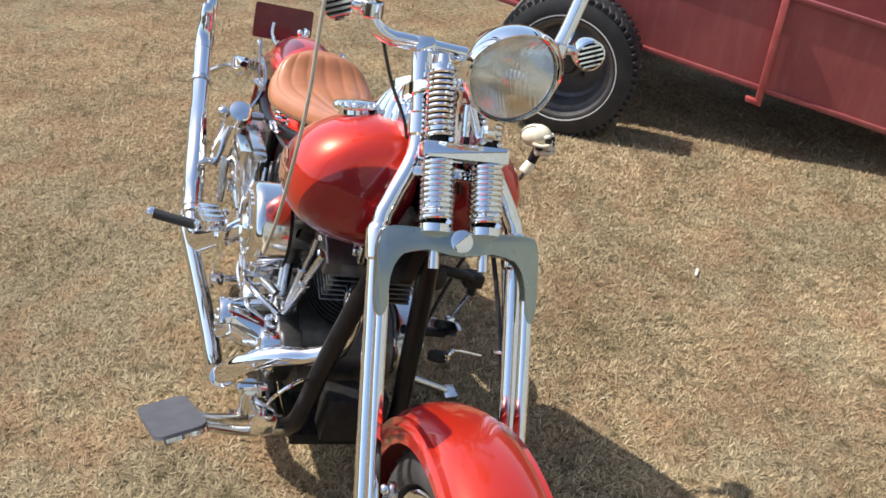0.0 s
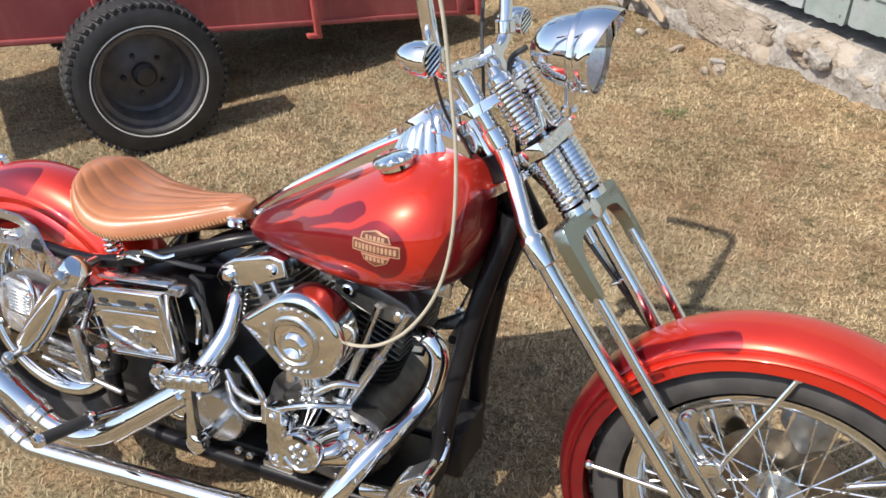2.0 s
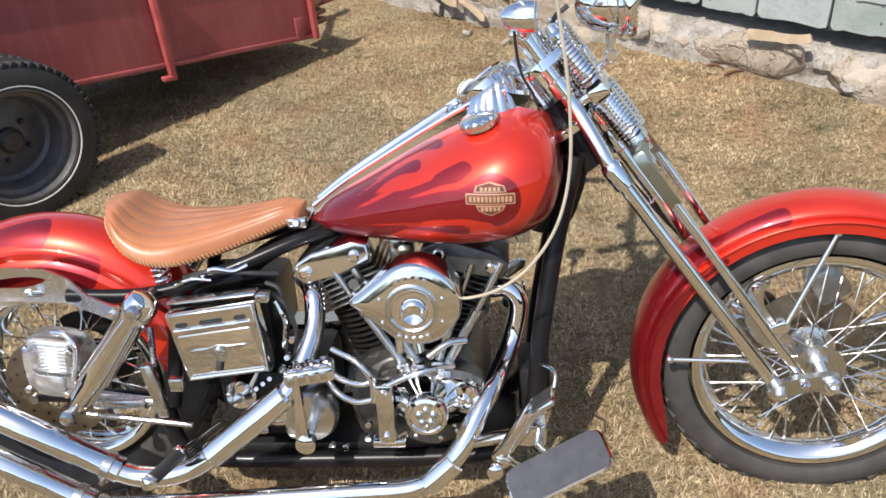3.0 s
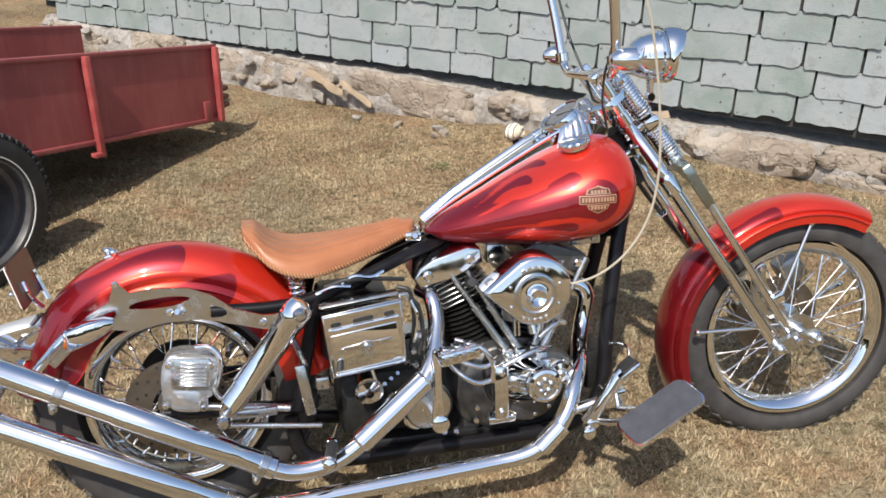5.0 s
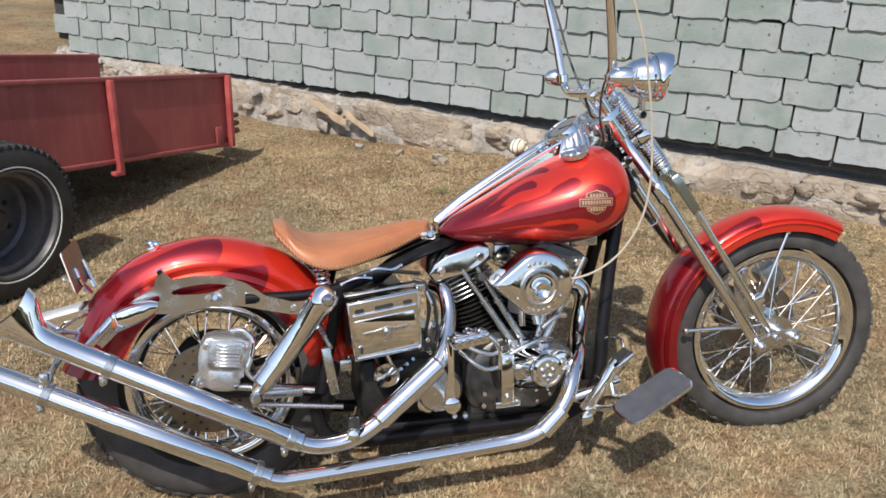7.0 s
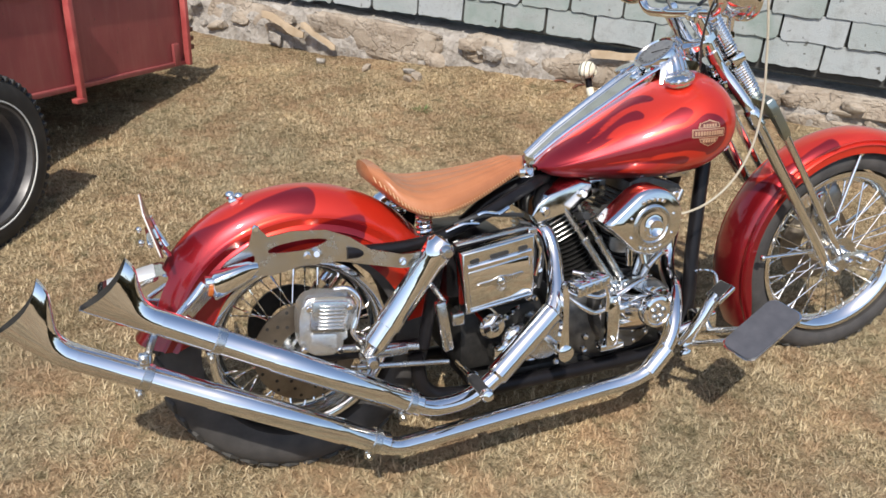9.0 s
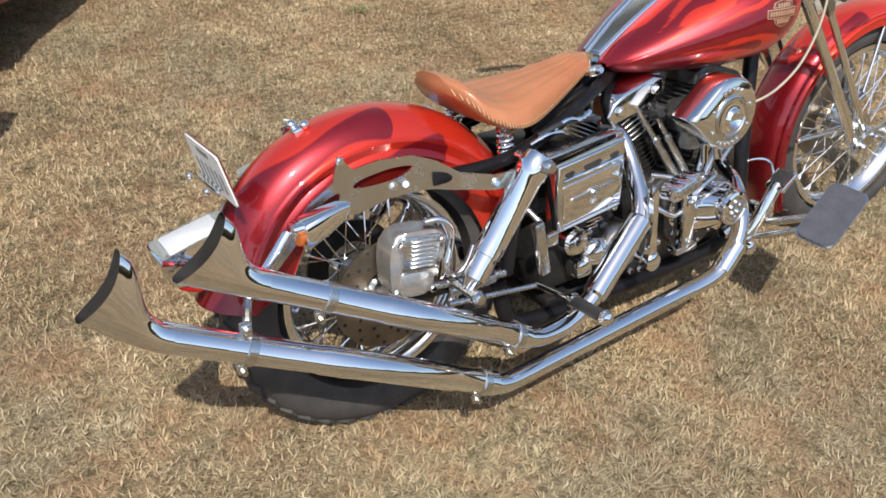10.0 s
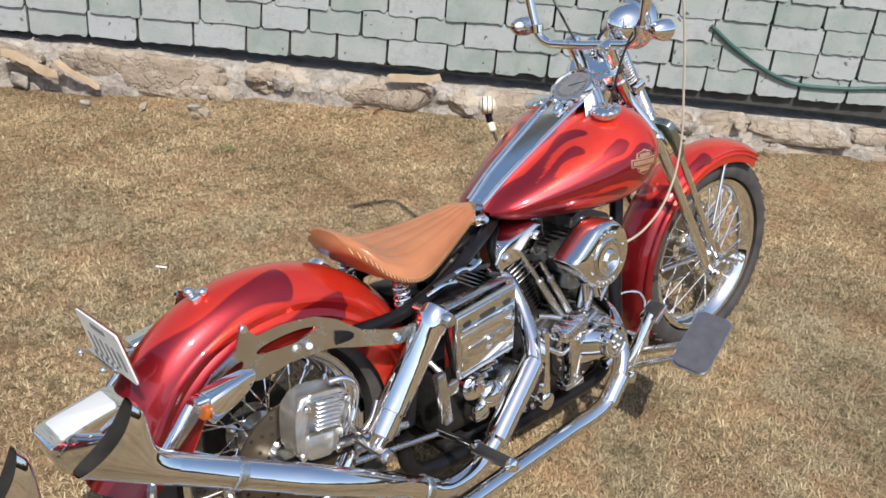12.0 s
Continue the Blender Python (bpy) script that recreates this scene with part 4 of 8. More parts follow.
# ---- bodywork: surfaces with a flame value ----
def flame_surface(name, rings, flame_of, label, thickness=0.0, closed=False):
    """A surface from rows of (point, u, v); flame_of(u, v) is above zero inside a flame."""
    bm = bmesh.new()
    layer = bm.verts.layers.float.new("tongue")
    rows = []
    for ring in rings:
        row = []
        for p, u, v in ring:
            vert = bm.verts.new(p)
            vert[layer] = flame_of(u, v)
            row.append(vert)
        rows.append(row)
    n = len(rows[0])
    for a, b in zip(rows, rows[1:]):
        for i in range(n - 1 if not closed else n):
            j = (i + 1) % n
            bm.faces.new((a[i], a[j], b[j], b[i]))
    if closed:
        bm.faces.new(rows[0][::-1])
        bm.faces.new(rows[-1])
    return bm


def tongues(strokes):
    """Distance inside a set of tongues; each stroke is (points, radii) in the surface's own (u, v) plane, in metres."""
    def value(u, v):
        best = -1.0
        p = Vector((u, v))
        for pts, radii in strokes:
            for (a, ra), (b, rb) in zip(zip(pts, radii), zip(pts[1:], radii[1:])):
                a, b = Vector(a), Vector(b)
                d = b - a
                t = min(max((p - a).dot(d) / max(d.length_squared, 1e-9), 0), 1)
                best = max(best, ra + (rb - ra) * t - (p - a - d * t).length)
        return best
    return value


def curved(pts, radii, steps=7):
    """A tongue whose spine and width flow smoothly."""
    line = smooth_path([(x, y, r) for (x, y), r in zip(pts, radii)], steps)
    return [(p.x, p.y) for p in line], [max(p.z, 0.0005) for p in line]


# fuel tank: keys along x
TANK_TOP = [(0.620, 0.704), (0.66, 0.738), (0.76, 0.795), (0.86, 0.850), (0.95, 0.893), (1.02, 0.915), (1.08, 0.912), (1.115, 0.885), (1.136, 0.83)]
TANK_LOW = [(0.620, 0.694), (0.66, 0.672), (0.76, 0.656), (0.86, 0.648), (0.95, 0.648), (1.02, 0.655), (1.08, 0.676), (1.115, 0.708), (1.136, 0.77)]
TANK_HALF = [(0.620, 0.050), (0.66, 0.092), (0.76, 0.142), (0.86, 0.186), (0.95, 0.214), (1.02, 0.222), (1.08, 0.206), (1.115, 0.172), (1.136, 0.10)]

TANK_DARK = tongues([
    curved([(0.60, 0.68), (0.70, 0.705), (0.78, 0.735), (0.84, 0.757), (0.89, 0.768), (0.94, 0.774), (1.00, 0.779)], [0.05, 0.052, 0.046, 0.034, 0.030, 0.036, 0.054]),
    curved([(0.84, 0.770), (0.880, 0.799), (0.912, 0.820), (0.950, 0.834)], [0.022, 0.011, 0.013, 0.019]),
    curved([(0.70, 0.745), (0.765, 0.788), (0.797, 0.815), (0.825, 0.833), (0.852, 0.841)], [0.016, 0.008, 0.008, 0.012, 0.014]),
    curved([(0.72, 0.780), (0.80, 0.838), (0.848, 0.868), (0.875, 0.880), (0.898, 0.884)], [0.012, 0.004, 0.006, 0.009, 0.010]),
    curved([(0.74, 0.70), (0.82, 0.713), (0.88, 0.717), (0.915, 0.718), (0.945, 0.716)], [0.012, 0.004, 0.006, 0.010, 0.013]),
    curved([(0.66, 0.675), (0.76, 0.668), (0.84, 0.668), (0.93, 0.662), (1.03, 0.662), (1.09, 0.690), (1.13, 0.740), (1.140, 0.81), (1.140, 0.88)], [0.03, 0.024, 0.013, 0.011, 0.021, 0.040, 0.050, 0.032, 0.018]),
    curved([(0.60, 0.70), (0.66, 0.735), (0.72, 0.775), (0.77, 0.805)], [0.05, 0.035, 0.022, 0.004]),
])
TANK_SLITS = tongues([
    curved([(0.90, 0.862), (0.855, 0.858), (0.815, 0.836), (0.765, 0.797), (0.73, 0.770)], [0.010, 0.006, 0.004, 0.0025, 0.001]),
    curved([(0.88, 0.822), (0.838, 0.809), (0.790, 0.778), (0.752, 0.755), (0.72, 0.738)], [0.011, 0.007, 0.005, 0.003, 0.001]),
    curved([(0.99, 0.845), (0.945, 0.810), (0.905, 0.800), (0.868, 0.786), (0.835, 0.772)], [0.010, 0.006, 0.005, 0.003, 0.001]),
    curved([(0.99, 0.722), (0.94, 0.736), (0.885, 0.727), (0.83, 0.722), (0.76, 0.712)], [0.014, 0.007, 0.005, 0.003, 0.001]),
    curved([(0.97, 0.690), (0.92, 0.698), (0.87, 0.701), (0.81, 0.697)], [0.012, 0.007, 0.005, 0.001]),
])


def TANK_FLAMES(u, v):
    return min(TANK_DARK(u, v), -TANK_SLITS(u, v))


def tank_half(side):
    rings = []
    steps = 64
    for i in range(steps + 1):
        t = i / steps
        x = 0.620 + 0.516 * (t - 0.06 * math.sin(2 * math.pi * t) / 2)
        top, low, half = curve_value(x, TANK_TOP), curve_value(x, TANK_LOW), curve_value(x, TANK_HALF)
        inner = min(0.022, half * 0.5)
        zc, h = (top + low) / 2, (top - low) / 2
        ring = []
        m = 44
        for k in range(m + 1):
            a = radians(90 - 180 * k / m)
            c, s = math.cos(a), math.sin(a)
            n = 2 / 2.35
            y = inner + (half - inner) * abs(c) ** n
            z = zc + h * math.copysign(abs(s) ** n, s)
            z -= 0.010 * (y / max(half, 0.01)) * min(max(s, 0) * 3, 1)
            ring.append((Vector((x, side * y, z)), x, z + 0.05 * (1 - y / max(half, 0.01)) * (1 if s > 0 else -0.4)))
        rings.append(ring)
    bm = flame_surface("fuel_tank", rings, TANK_FLAMES, "", closed=True)
    return bp("fuel_tank", bm, PAINT, "red fuel tank half with darker candy-red flames", angle=50)


TANKS = [tank_half(-1), tank_half(1)]


def fender(m, radius, a0, a1, half, skirt, flames, steps, crown=0.35, rib=True, lip=0.0, curl=0.0):
    """A mudguard about the y axis of the pose m, from angle a0 to a1 (degrees from straight ahead, upwards)."""
    rings, back = [], []
    prof = []
    count = 64
    beads = (0.47, 0.58)
    for k in range(count + 1):
        q = -1 + 2 * k / count
        prof.append(q)
    for i in range(steps + 1):
        deg = a0 + (a1 - a0) * i / steps
        a = radians(deg)
        ring = []
        tail = max(0, (deg - (a1 - 14)) / 14)
        R0 = radius + lip * tail * tail - curl * max(0, (deg - 120) / 60) ** 1.5
        end = min(1.0, 0.55 + 0.45 * min((deg - a0) / 6, 1)) if deg - a0 < 6 else 1.0
        for q in prof:
            s = abs(q)
            bead = 0.0
            for r0 in (beads if rib else ()):
                if r0 < s < r0 + 0.07:
                    bead += 0.0078 * math.sin((s - r0) / 0.07 * math.pi)
            if s < 0.62:
                b = s / 0.62 * math.pi / 2
                y, drop = half * math.sin(b) ** 0.9, half * crown * 2 * (1 - math.cos(b))
                y, drop = y + bead * math.sin(b), drop - bead * math.cos(b)
            else:
                y, drop = half * (1 + 0.02 * (s - 0.62)) + bead, half * crown * 2 + (s - 0.62) / 0.38 * skirt * (1 - min(max((deg - (a1 - 22)) / 22, 0), 1) ** 2)
            r = R0 - drop
            p = Vector((math.cos(a) * r, math.copysign(y * (0.9 + 0.1 * end), q), math.sin(a) * r))
            arc = half * 1.2 * s + (0 if s < 0.62 else 0)
            ring.append((m @ p, radians(a1 - deg) * radius, math.copysign(arc, q)))
        rings.append(ring)
    bm = flame_surface("fender", rings, flames, "")
    faces = bm.faces[:]
    bmesh.ops.recalc_face_normals(bm, faces=faces)
    bmesh.ops.solidify(bm, geom=faces, thickness=0.003)
    return bm


def both_sides(strokes):
    out = []
    for pts, radii in strokes:
        out.append((pts, radii))
        out.append(([(x, -y) for x, y in pts], radii))
    return tongues(out)


REAR_FLAMES = both_sides([
    curved([(0.0, 0.02), (0.22, 0.03), (0.36, 0.035), (0.47, 0.030), (0.56, 0.028)], [0.022, 0.030, 0.012, 0.012, 0.020]),
    curved([(0.0, 0.07), (0.30, 0.075), (0.50, 0.078), (0.62, 0.070), (0.70, 0.066)], [0.03, 0.026, 0.012, 0.017, 0.026]),
    curved([(0.30, 0.115), (0.55, 0.118), (0.72, 0.115), (0.80, 0.105), (0.86, 0.105)], [0.014, 0.010, 0.010, 0.020, 0.018]),
])
bp("rear_fender", fender(Matrix.Translation(REAR_C + Vector((0.010, 0, 0))), 0.384, 8, 170, 0.086, 0.052, REAR_FLAMES, 92, 0.5, True, 0.024, 0.030), PAINT, "red rear mudguard with darker flames", angle=50)
FRONT_FLAMES = both_sides([
    curved([(0.0, 0.02), (0.30, 0.02), (0.56, 0.026), (0.66, 0.030), (0.72, 0.032)], [0.06, 0.05, 0.009, 0.010, 0.015]),
    curved([(0.0, 0.06), (0.32, 0.062), (0.48, 0.068), (0.57, 0.068)], [0.04, 0.026, 0.005, 0.008]),
])
bp("front_fender", fender(Matrix.Translation((-0.004, 0, 0.0)) @ FRONT_M @ Matrix.Rotation(radians(35.4), 4, "Y"), 0.390, 62, 212, 0.067, 0.026, FRONT_FLAMES, 80, 0.28, True, 0.004), PAINT, "red front mudguard with darker flames", angle=50)


# ---- seat ----
def build_seat():
    edge_z = [(0.182, 0.724), (0.21, 0.698), (0.24, 0.668), (0.29, 0.644), (0.34, 0.637), (0.42, 0.646), (0.50, 0.668), (0.56, 0.690), (0.615, 0.706)]
    half = [(0.182, 0.055), (0.200, 0.096), (0.232, 0.127), (0.28, 0.140), (0.34, 0.132), (0.42, 0.098), (0.50, 0.066), (0.56, 0.046), (0.585, 0.034), (0.598, 0.014), (0.615, 0.010)]
    puff = [(0.182, 0.012), (0.22, 0.040), (0.30, 0.046), (0.42, 0.044), (0.54, 0.030), (0.615, 0.012)]
    lift = [(0.182, 0.010), (0.25, -0.004), (0.34, 0.006), (0.48, 0.006), (0.615, 0.004)]
    rings = []
    steps = 54
    for i in range(steps + 1):
        x = 0.182 + 0.416 * i / steps
        h, z, p = curve_value(x, half), curve_value(x, edge_z), curve_value(x, puff)
        ring = []
        for k in range(73):
            q = -1 + 2 * k / 72
            y = h * math.sin(q * math.pi / 2)
            dome = (1 - abs(q) ** 2.6)
            pleat = 0.0034 * abs(math.sin(q * 4.5 * math.pi)) ** 0.5 * dome if 0.205 < x < 0.56 else 0.0
            ring.append(Vector((x, y, z + p * dome + pleat + curve_value(x, lift) * (1 - q * q))))
        for k in range(1, 12):
            q = 1 - 2 * k / 12
            y = h * math.sin(q * math.pi / 2)
            ring.append(Vector((x, y, z - 0.014 * (1 - q * q) - 0.004)))
        rings.append(ring)
    bm = bmesh.new()
    skin(bm, rings)
    seat = bp("seat", bm, LEATHER, "tan leather sprung solo seat with pleats", angle=70)
    for side in (-1, 1):
        bm = bmesh.new()
        pts = []
        for i in range(steps * 2 + 1):
            x = 0.187 + 0.407 * i / (steps * 2)
            pts.append(Vector((x, side * (curve_value(x, half) + 0.001), curve_value(x, edge_z) - 0.001)))
        for a, b in zip(pts[::2], pts[1::2]):
            rod(bm, a + Vector((0, 0, 0.005)), b - Vector((0, 0, 0.004)), 0.0014, 5)
        bp("lacing", bm, LACE, "pale cross-stitched edge lacing", seat)
    for side in (-1, 1):
        bm = bmesh.new()
        coil(bm, (0.300, side * 0.098, 0.572), (0.296, side * 0.098, 0.634), 0.017, 0.0036, 5)
        rod(bm, (0.300, side * 0.098, 0.556), (0.300, side * 0.098, 0.578), 0.012, 10)
        bp("seat_spring", bm, CHROME, "chrome coil spring", seat)
    bm = bmesh.new()
    block(bm, (0.588, -0.045, 0.688), (0.040, 0.02, 0.022), 0.004)
    bolt(bm, (0.590, -0.055, 0.690), (0, -1, 0.3), 0.010, 0.014)
    rod(bm, (0.60, 0.0, 0.672), (0.61, 0.0, 0.70), 0.012, 10)
    bp("seat_hinge", bm, CHROME, "", seat)


build_seat()


# ---- frame ----
def build_frame():
    bm = bmesh.new()
    sweep(bm, smooth_path([(1.135, 0, 0.86), (1.08, 0, 0.79), (0.90, 0, 0.735), (0.66, 0, 0.665), (0.52, 0, 0.615), (0.44, 0, 0.56)]), 0.021, 12)
    frame_ob = bp("frame", bm, BLACK, "glossy black tubular steel frame")

    def ft(name, pts, r):
        bp(name, sweep(bmesh.new(), smooth_path(pts), r, 12), BLACK, "", frame_ob)

    for s in (-1, 1):
        ft("down_tube", [(1.165, s * 0.018, 0.80), (1.120, s * 0.055, 0.62), (1.085, s * 0.085, 0.42), (1.065, s * 0.105, 0.26), (1.00, s * 0.118, 0.18), (0.90, s * 0.122, 0.158), (0.60, s * 0.122, 0.152), (0.36, s * 0.122, 0.155), (0.28, s * 0.122, 0.19), (0.26, s * 0.118, 0.28)], 0.0195)
        ft("seat_rail", [(0.66, s * 0.02, 0.665), (0.58, s * 0.060, 0.650), (0.46, s * 0.095, 0.612), (0.34, s * 0.115, 0.578), (0.24, s * 0.125, 0.566), (0.10, s * 0.125, 0.570)], 0.015)
        ft("seat_post", [(0.34, s * 0.115, 0.575), (0.31, s * 0.118, 0.45), (0.28, s * 0.12, 0.30)], 0.016)
        ft("swing_arm", [(0.29, s * 0.11, 0.30), (0.16, s * 0.115, 0.315), (-0.03, s * 0.115, 0.325)], 0.017)
    bm = bmesh.new()
    rod(bm, V(1.115, 0.006, 0.905), V(1.195, 0.012, 0.77), 0.030, 20)
    bp("steering_neck", bm, BLACK, "", frame_ob)
    bm = bmesh.new()
    slab(bm, rounded([(1.03, 0.80), (1.178, 0.79), (1.172, 0.70), (1.135, 0.640), (1.06, 0.655)]), -0.012, 0.012)
    bp("neck_gusset", bm, BLACK, "", frame_ob)
    bm = bmesh.new()
    rod(bm, V(-0.03, -0.14, 0.325), V(-0.03, 0.14, 0.325), 0.011, 10)
    bp("rear_axle", bm, CHROME_DULL, "", frame_ob)


build_frame()


# ---- springer fork ----
def build_fork():
    for s in (-1, 1):
        bm = bmesh.new()
        sweep(bm, smooth_path([(0, s * 0.112, -0.012), (0, s * 0.115, 0.20), (0, s * 0.116, 0.45), (0, s * 0.114, 0.600), (0.002, s * 0.098, 0.652), (0.004, s * 0.068, 0.715), (0.004, s * 0.060, 0.76), (0.004, s * 0.060, 0.832)], 8), 0.0155, 18)
        leg = fp("rear_fork_leg", bm, CHROME, "chrome rigid rear fork leg")
        bm = bmesh.new()
        lathe(bm, [(0.016, -0.03), (0.021, -0.026), (0.022, 0.018), (0.019, 0.026), (0.016, 0.03)], (0, s * 0.115, 0.582), (0, 0, 1), 20)
        fp("collar", bm, CHROME, "", leg)
        bm = bmesh.new()
        lathe(bm, [(0.016, -0.02), (0.0195, -0.016), (0.0195, 0.016), (0.016, 0.02)], (0.004, s * 0.060, 0.775), (0, 0, 1), 18)
        fp("collar", bm, CHROME, "", leg)
        bm = bmesh.new()
        sweep(bm, smooth_path([(0.050, s * 0.108, -0.012), (0.052, s * 0.113, 0.18), (0.055, s * 0.116, 0.36), (0.056, s * 0.117, 0.50)]), 0.0105, 14)
        fp("front_fork_leg", bm, CHROME, "slim chrome sprung front fork leg")
        bm = bmesh.new()
        slab(bm, rounded([(-0.022, 0.0), (-0.014, 0.018), (0.04, 0.014), (0.098, -0.014), (0.118, -0.028), (0.110, -0.046), (0.085, -0.046), (0.03, -0.020), (-0.014, -0.018)]), s * 0.122, s * 0.140, 0.002)
        rock = fp("rocker", bm, CHROME_DULL, "polished fork rocker")
        bm = bmesh.new()
        for c, a, r in ((0.0, 0.0, 0.013), (0.052, -0.006, 0.011)):
            lathe(bm, [(r, 0), (r, 0.010), (r * 0.6, 0.016), (0, 0.016)], (c, s * 0.139, a), (0, s, 0), 14)
        lathe(bm, [(0.016, 0), (0.016, 0.008), (0.011, 0.012), (0.011, 0.026), (0.006, 0.03), (0, 0.03)], (0.096, s * 0.139, -0.033), (0, s, 0), 14)
        bm.transform(FORK)
        apart("pivot_bolt", bm, CHROME, rock)
        # springs, lower and upper
        bm = bmesh.new()
        coil(bm, (0.058, s * 0.040, 0.613), (0.056, s * 0.040, 0.706), 0.0230, 0.0043, 11, 8, 20)
        fp("lower_spring", bm, CHROME, "chrome coil spring")
        bm = bmesh.new()
        coil(bm, (0.055, s * 0.040, 0.742), (0.052, s * 0.040, 0.850), 0.0205, 0.0040, 12, 8, 20)
        fp("upper_spring", bm, CHROME, "chrome coil spring")
        bm = bmesh.new()
        rod(bm, V(0.058, s * 0.040, 0.58), V(0.051, s * 0.040, 0.880), 0.0085, 12)
        lathe(bm, [(0.026, 0), (0.026, 0.012), (0.020, 0.016), (0.0085, 0.016)], (0.058, s * 0.040, 0.597), (0, 0, 1), 18)
        lathe(bm, [(0.022, 0), (0.022, 0.008), (0.014, 0.014), (0.012, 0.026), (0, 0.030)], (0.052, s * 0.040, 0.852), (0, 0, 1), 16)
        fp("spring_rod", bm, CHROME, "chrome spring rod with cap nut")
        # black core added inside the coils, giving the shade between them
        bm = bmesh.new()
        rod(bm, V(0.057, s * 0.040, 0.612), V(0.053, s * 0.040, 0.848), 0.0145, 14)
        fp("gap_core", bm, BLACK, "black core added to shade the gaps between the coils")
    # bridge across the front legs: an inverted U
    arch = [(-0.127, 0.472), (-0.130, 0.55), (-0.127, 0.588), (-0.108, 0.602), (0.0, 0.600), (0.108, 0.602), (0.127, 0.588), (0.130, 0.55), (0.127, 0.472), (0.112, 0.472), (0.108, 0.525), (0.094, 0.556), (0.066, 0.570), (0.0, 0.562), (-0.066, 0.570), (-0.094, 0.556), (-0.108, 0.525), (-0.112, 0.472)]
    bm = bmesh.new()
    slab(bm, rounded(arch, 4), 0.043, 0.067, 0.003, Matrix(((0, 1, 0, 0), (1, 0, 0, 0), (0, 0, 1, 0), (0, 0, 0, 1))))
    bridge = fp("fork_bridge", bm, BRIDGE, "satin fork bridge plate with grey-green reflections in its colour")
    bm = bmesh.new()
    lathe(bm, [(0.018, 0), (0.018, 0.006), (0.014, 0.008), (0, 0.008)], (0.0665, 0, 0.585), (1, 0, 0), 18)
    for s in (-1, 1):
        rod(bm, V(0.058, s * 0.040, 0.580), V(0.058, s * 0.040, 0.541), 0.0085, 12)
    fp("bridge_boss", bm, CHROME, "", bridge)
    # clamp between the springs, and the top clamp
    bm = bmesh.new()
    block(bm, (0.056, 0, 0.724), (0.040, 0.142, 0.028), 0.006)
    block(bm, (0.012, 0, 0.724), (0.060, 0.100, 0.018), 0.004)
    fp("spring_clamp", bm, CHROME, "chrome spring perch clamp")
    bm = bmesh.new()
    slab(bm, rounded([(-0.075, -0.04), (-0.085, 0.0), (-0.055, 0.055), (0.0, 0.064), (0.055, 0.055), (0.085, 0.0), (0.075, -0.04), (0.0, -0.075)]), 0.823, 0.841, 0.003, Matrix(((0, 0, 1, 0), (1, 0, 0, 0), (0, 1, 0, 0), (0, 0, 0, 1))))
    fp("top_clamp", bm, CHROME, "chrome top triple clamp")
    bm = bmesh.new()
    slab(bm, rounded([(-0.075, -0.06), (-0.085, -0.03), (-0.065, 0.02), (0.065, 0.02), (0.085, -0.03), (0.075, -0.06), (0.0, -0.085)]), 0.690, 0.706, 0.003, Matrix(((0, 0, 1, 0), (1, 0, 0, 0), (0, 1, 0, 0), (0, 0, 0, 1))))
    fp("lower_clamp", bm, CHROME, "chrome lower clamp")
    bm = bmesh.new()
    rod(bm, V(-0.055, 0, 0.66), V(-0.055, 0, 0.842), 0.024, 18)
    lathe(bm, [(0.024, 0), (0.024, 0.012), (0.016, 0.022), (0, 0.024)], (-0.055, 0, 0.842), (0, 0, 1), 18)
    fp("steering_stem", bm, CHROME, "")
    for s in (-1, 1):
        bm = bmesh.new()
        rod(bm, V(0.006, s * 0.062, 0.834), V(0.006, s * 0.062, 0.896), 0.017, 18, 0.020)
        block(bm, (0.006, s * 0.062, 0.903), (0.042, 0.036, 0.030), 0.008)
        fp("riser", bm, CHROME, "chrome handlebar riser")


build_fork()


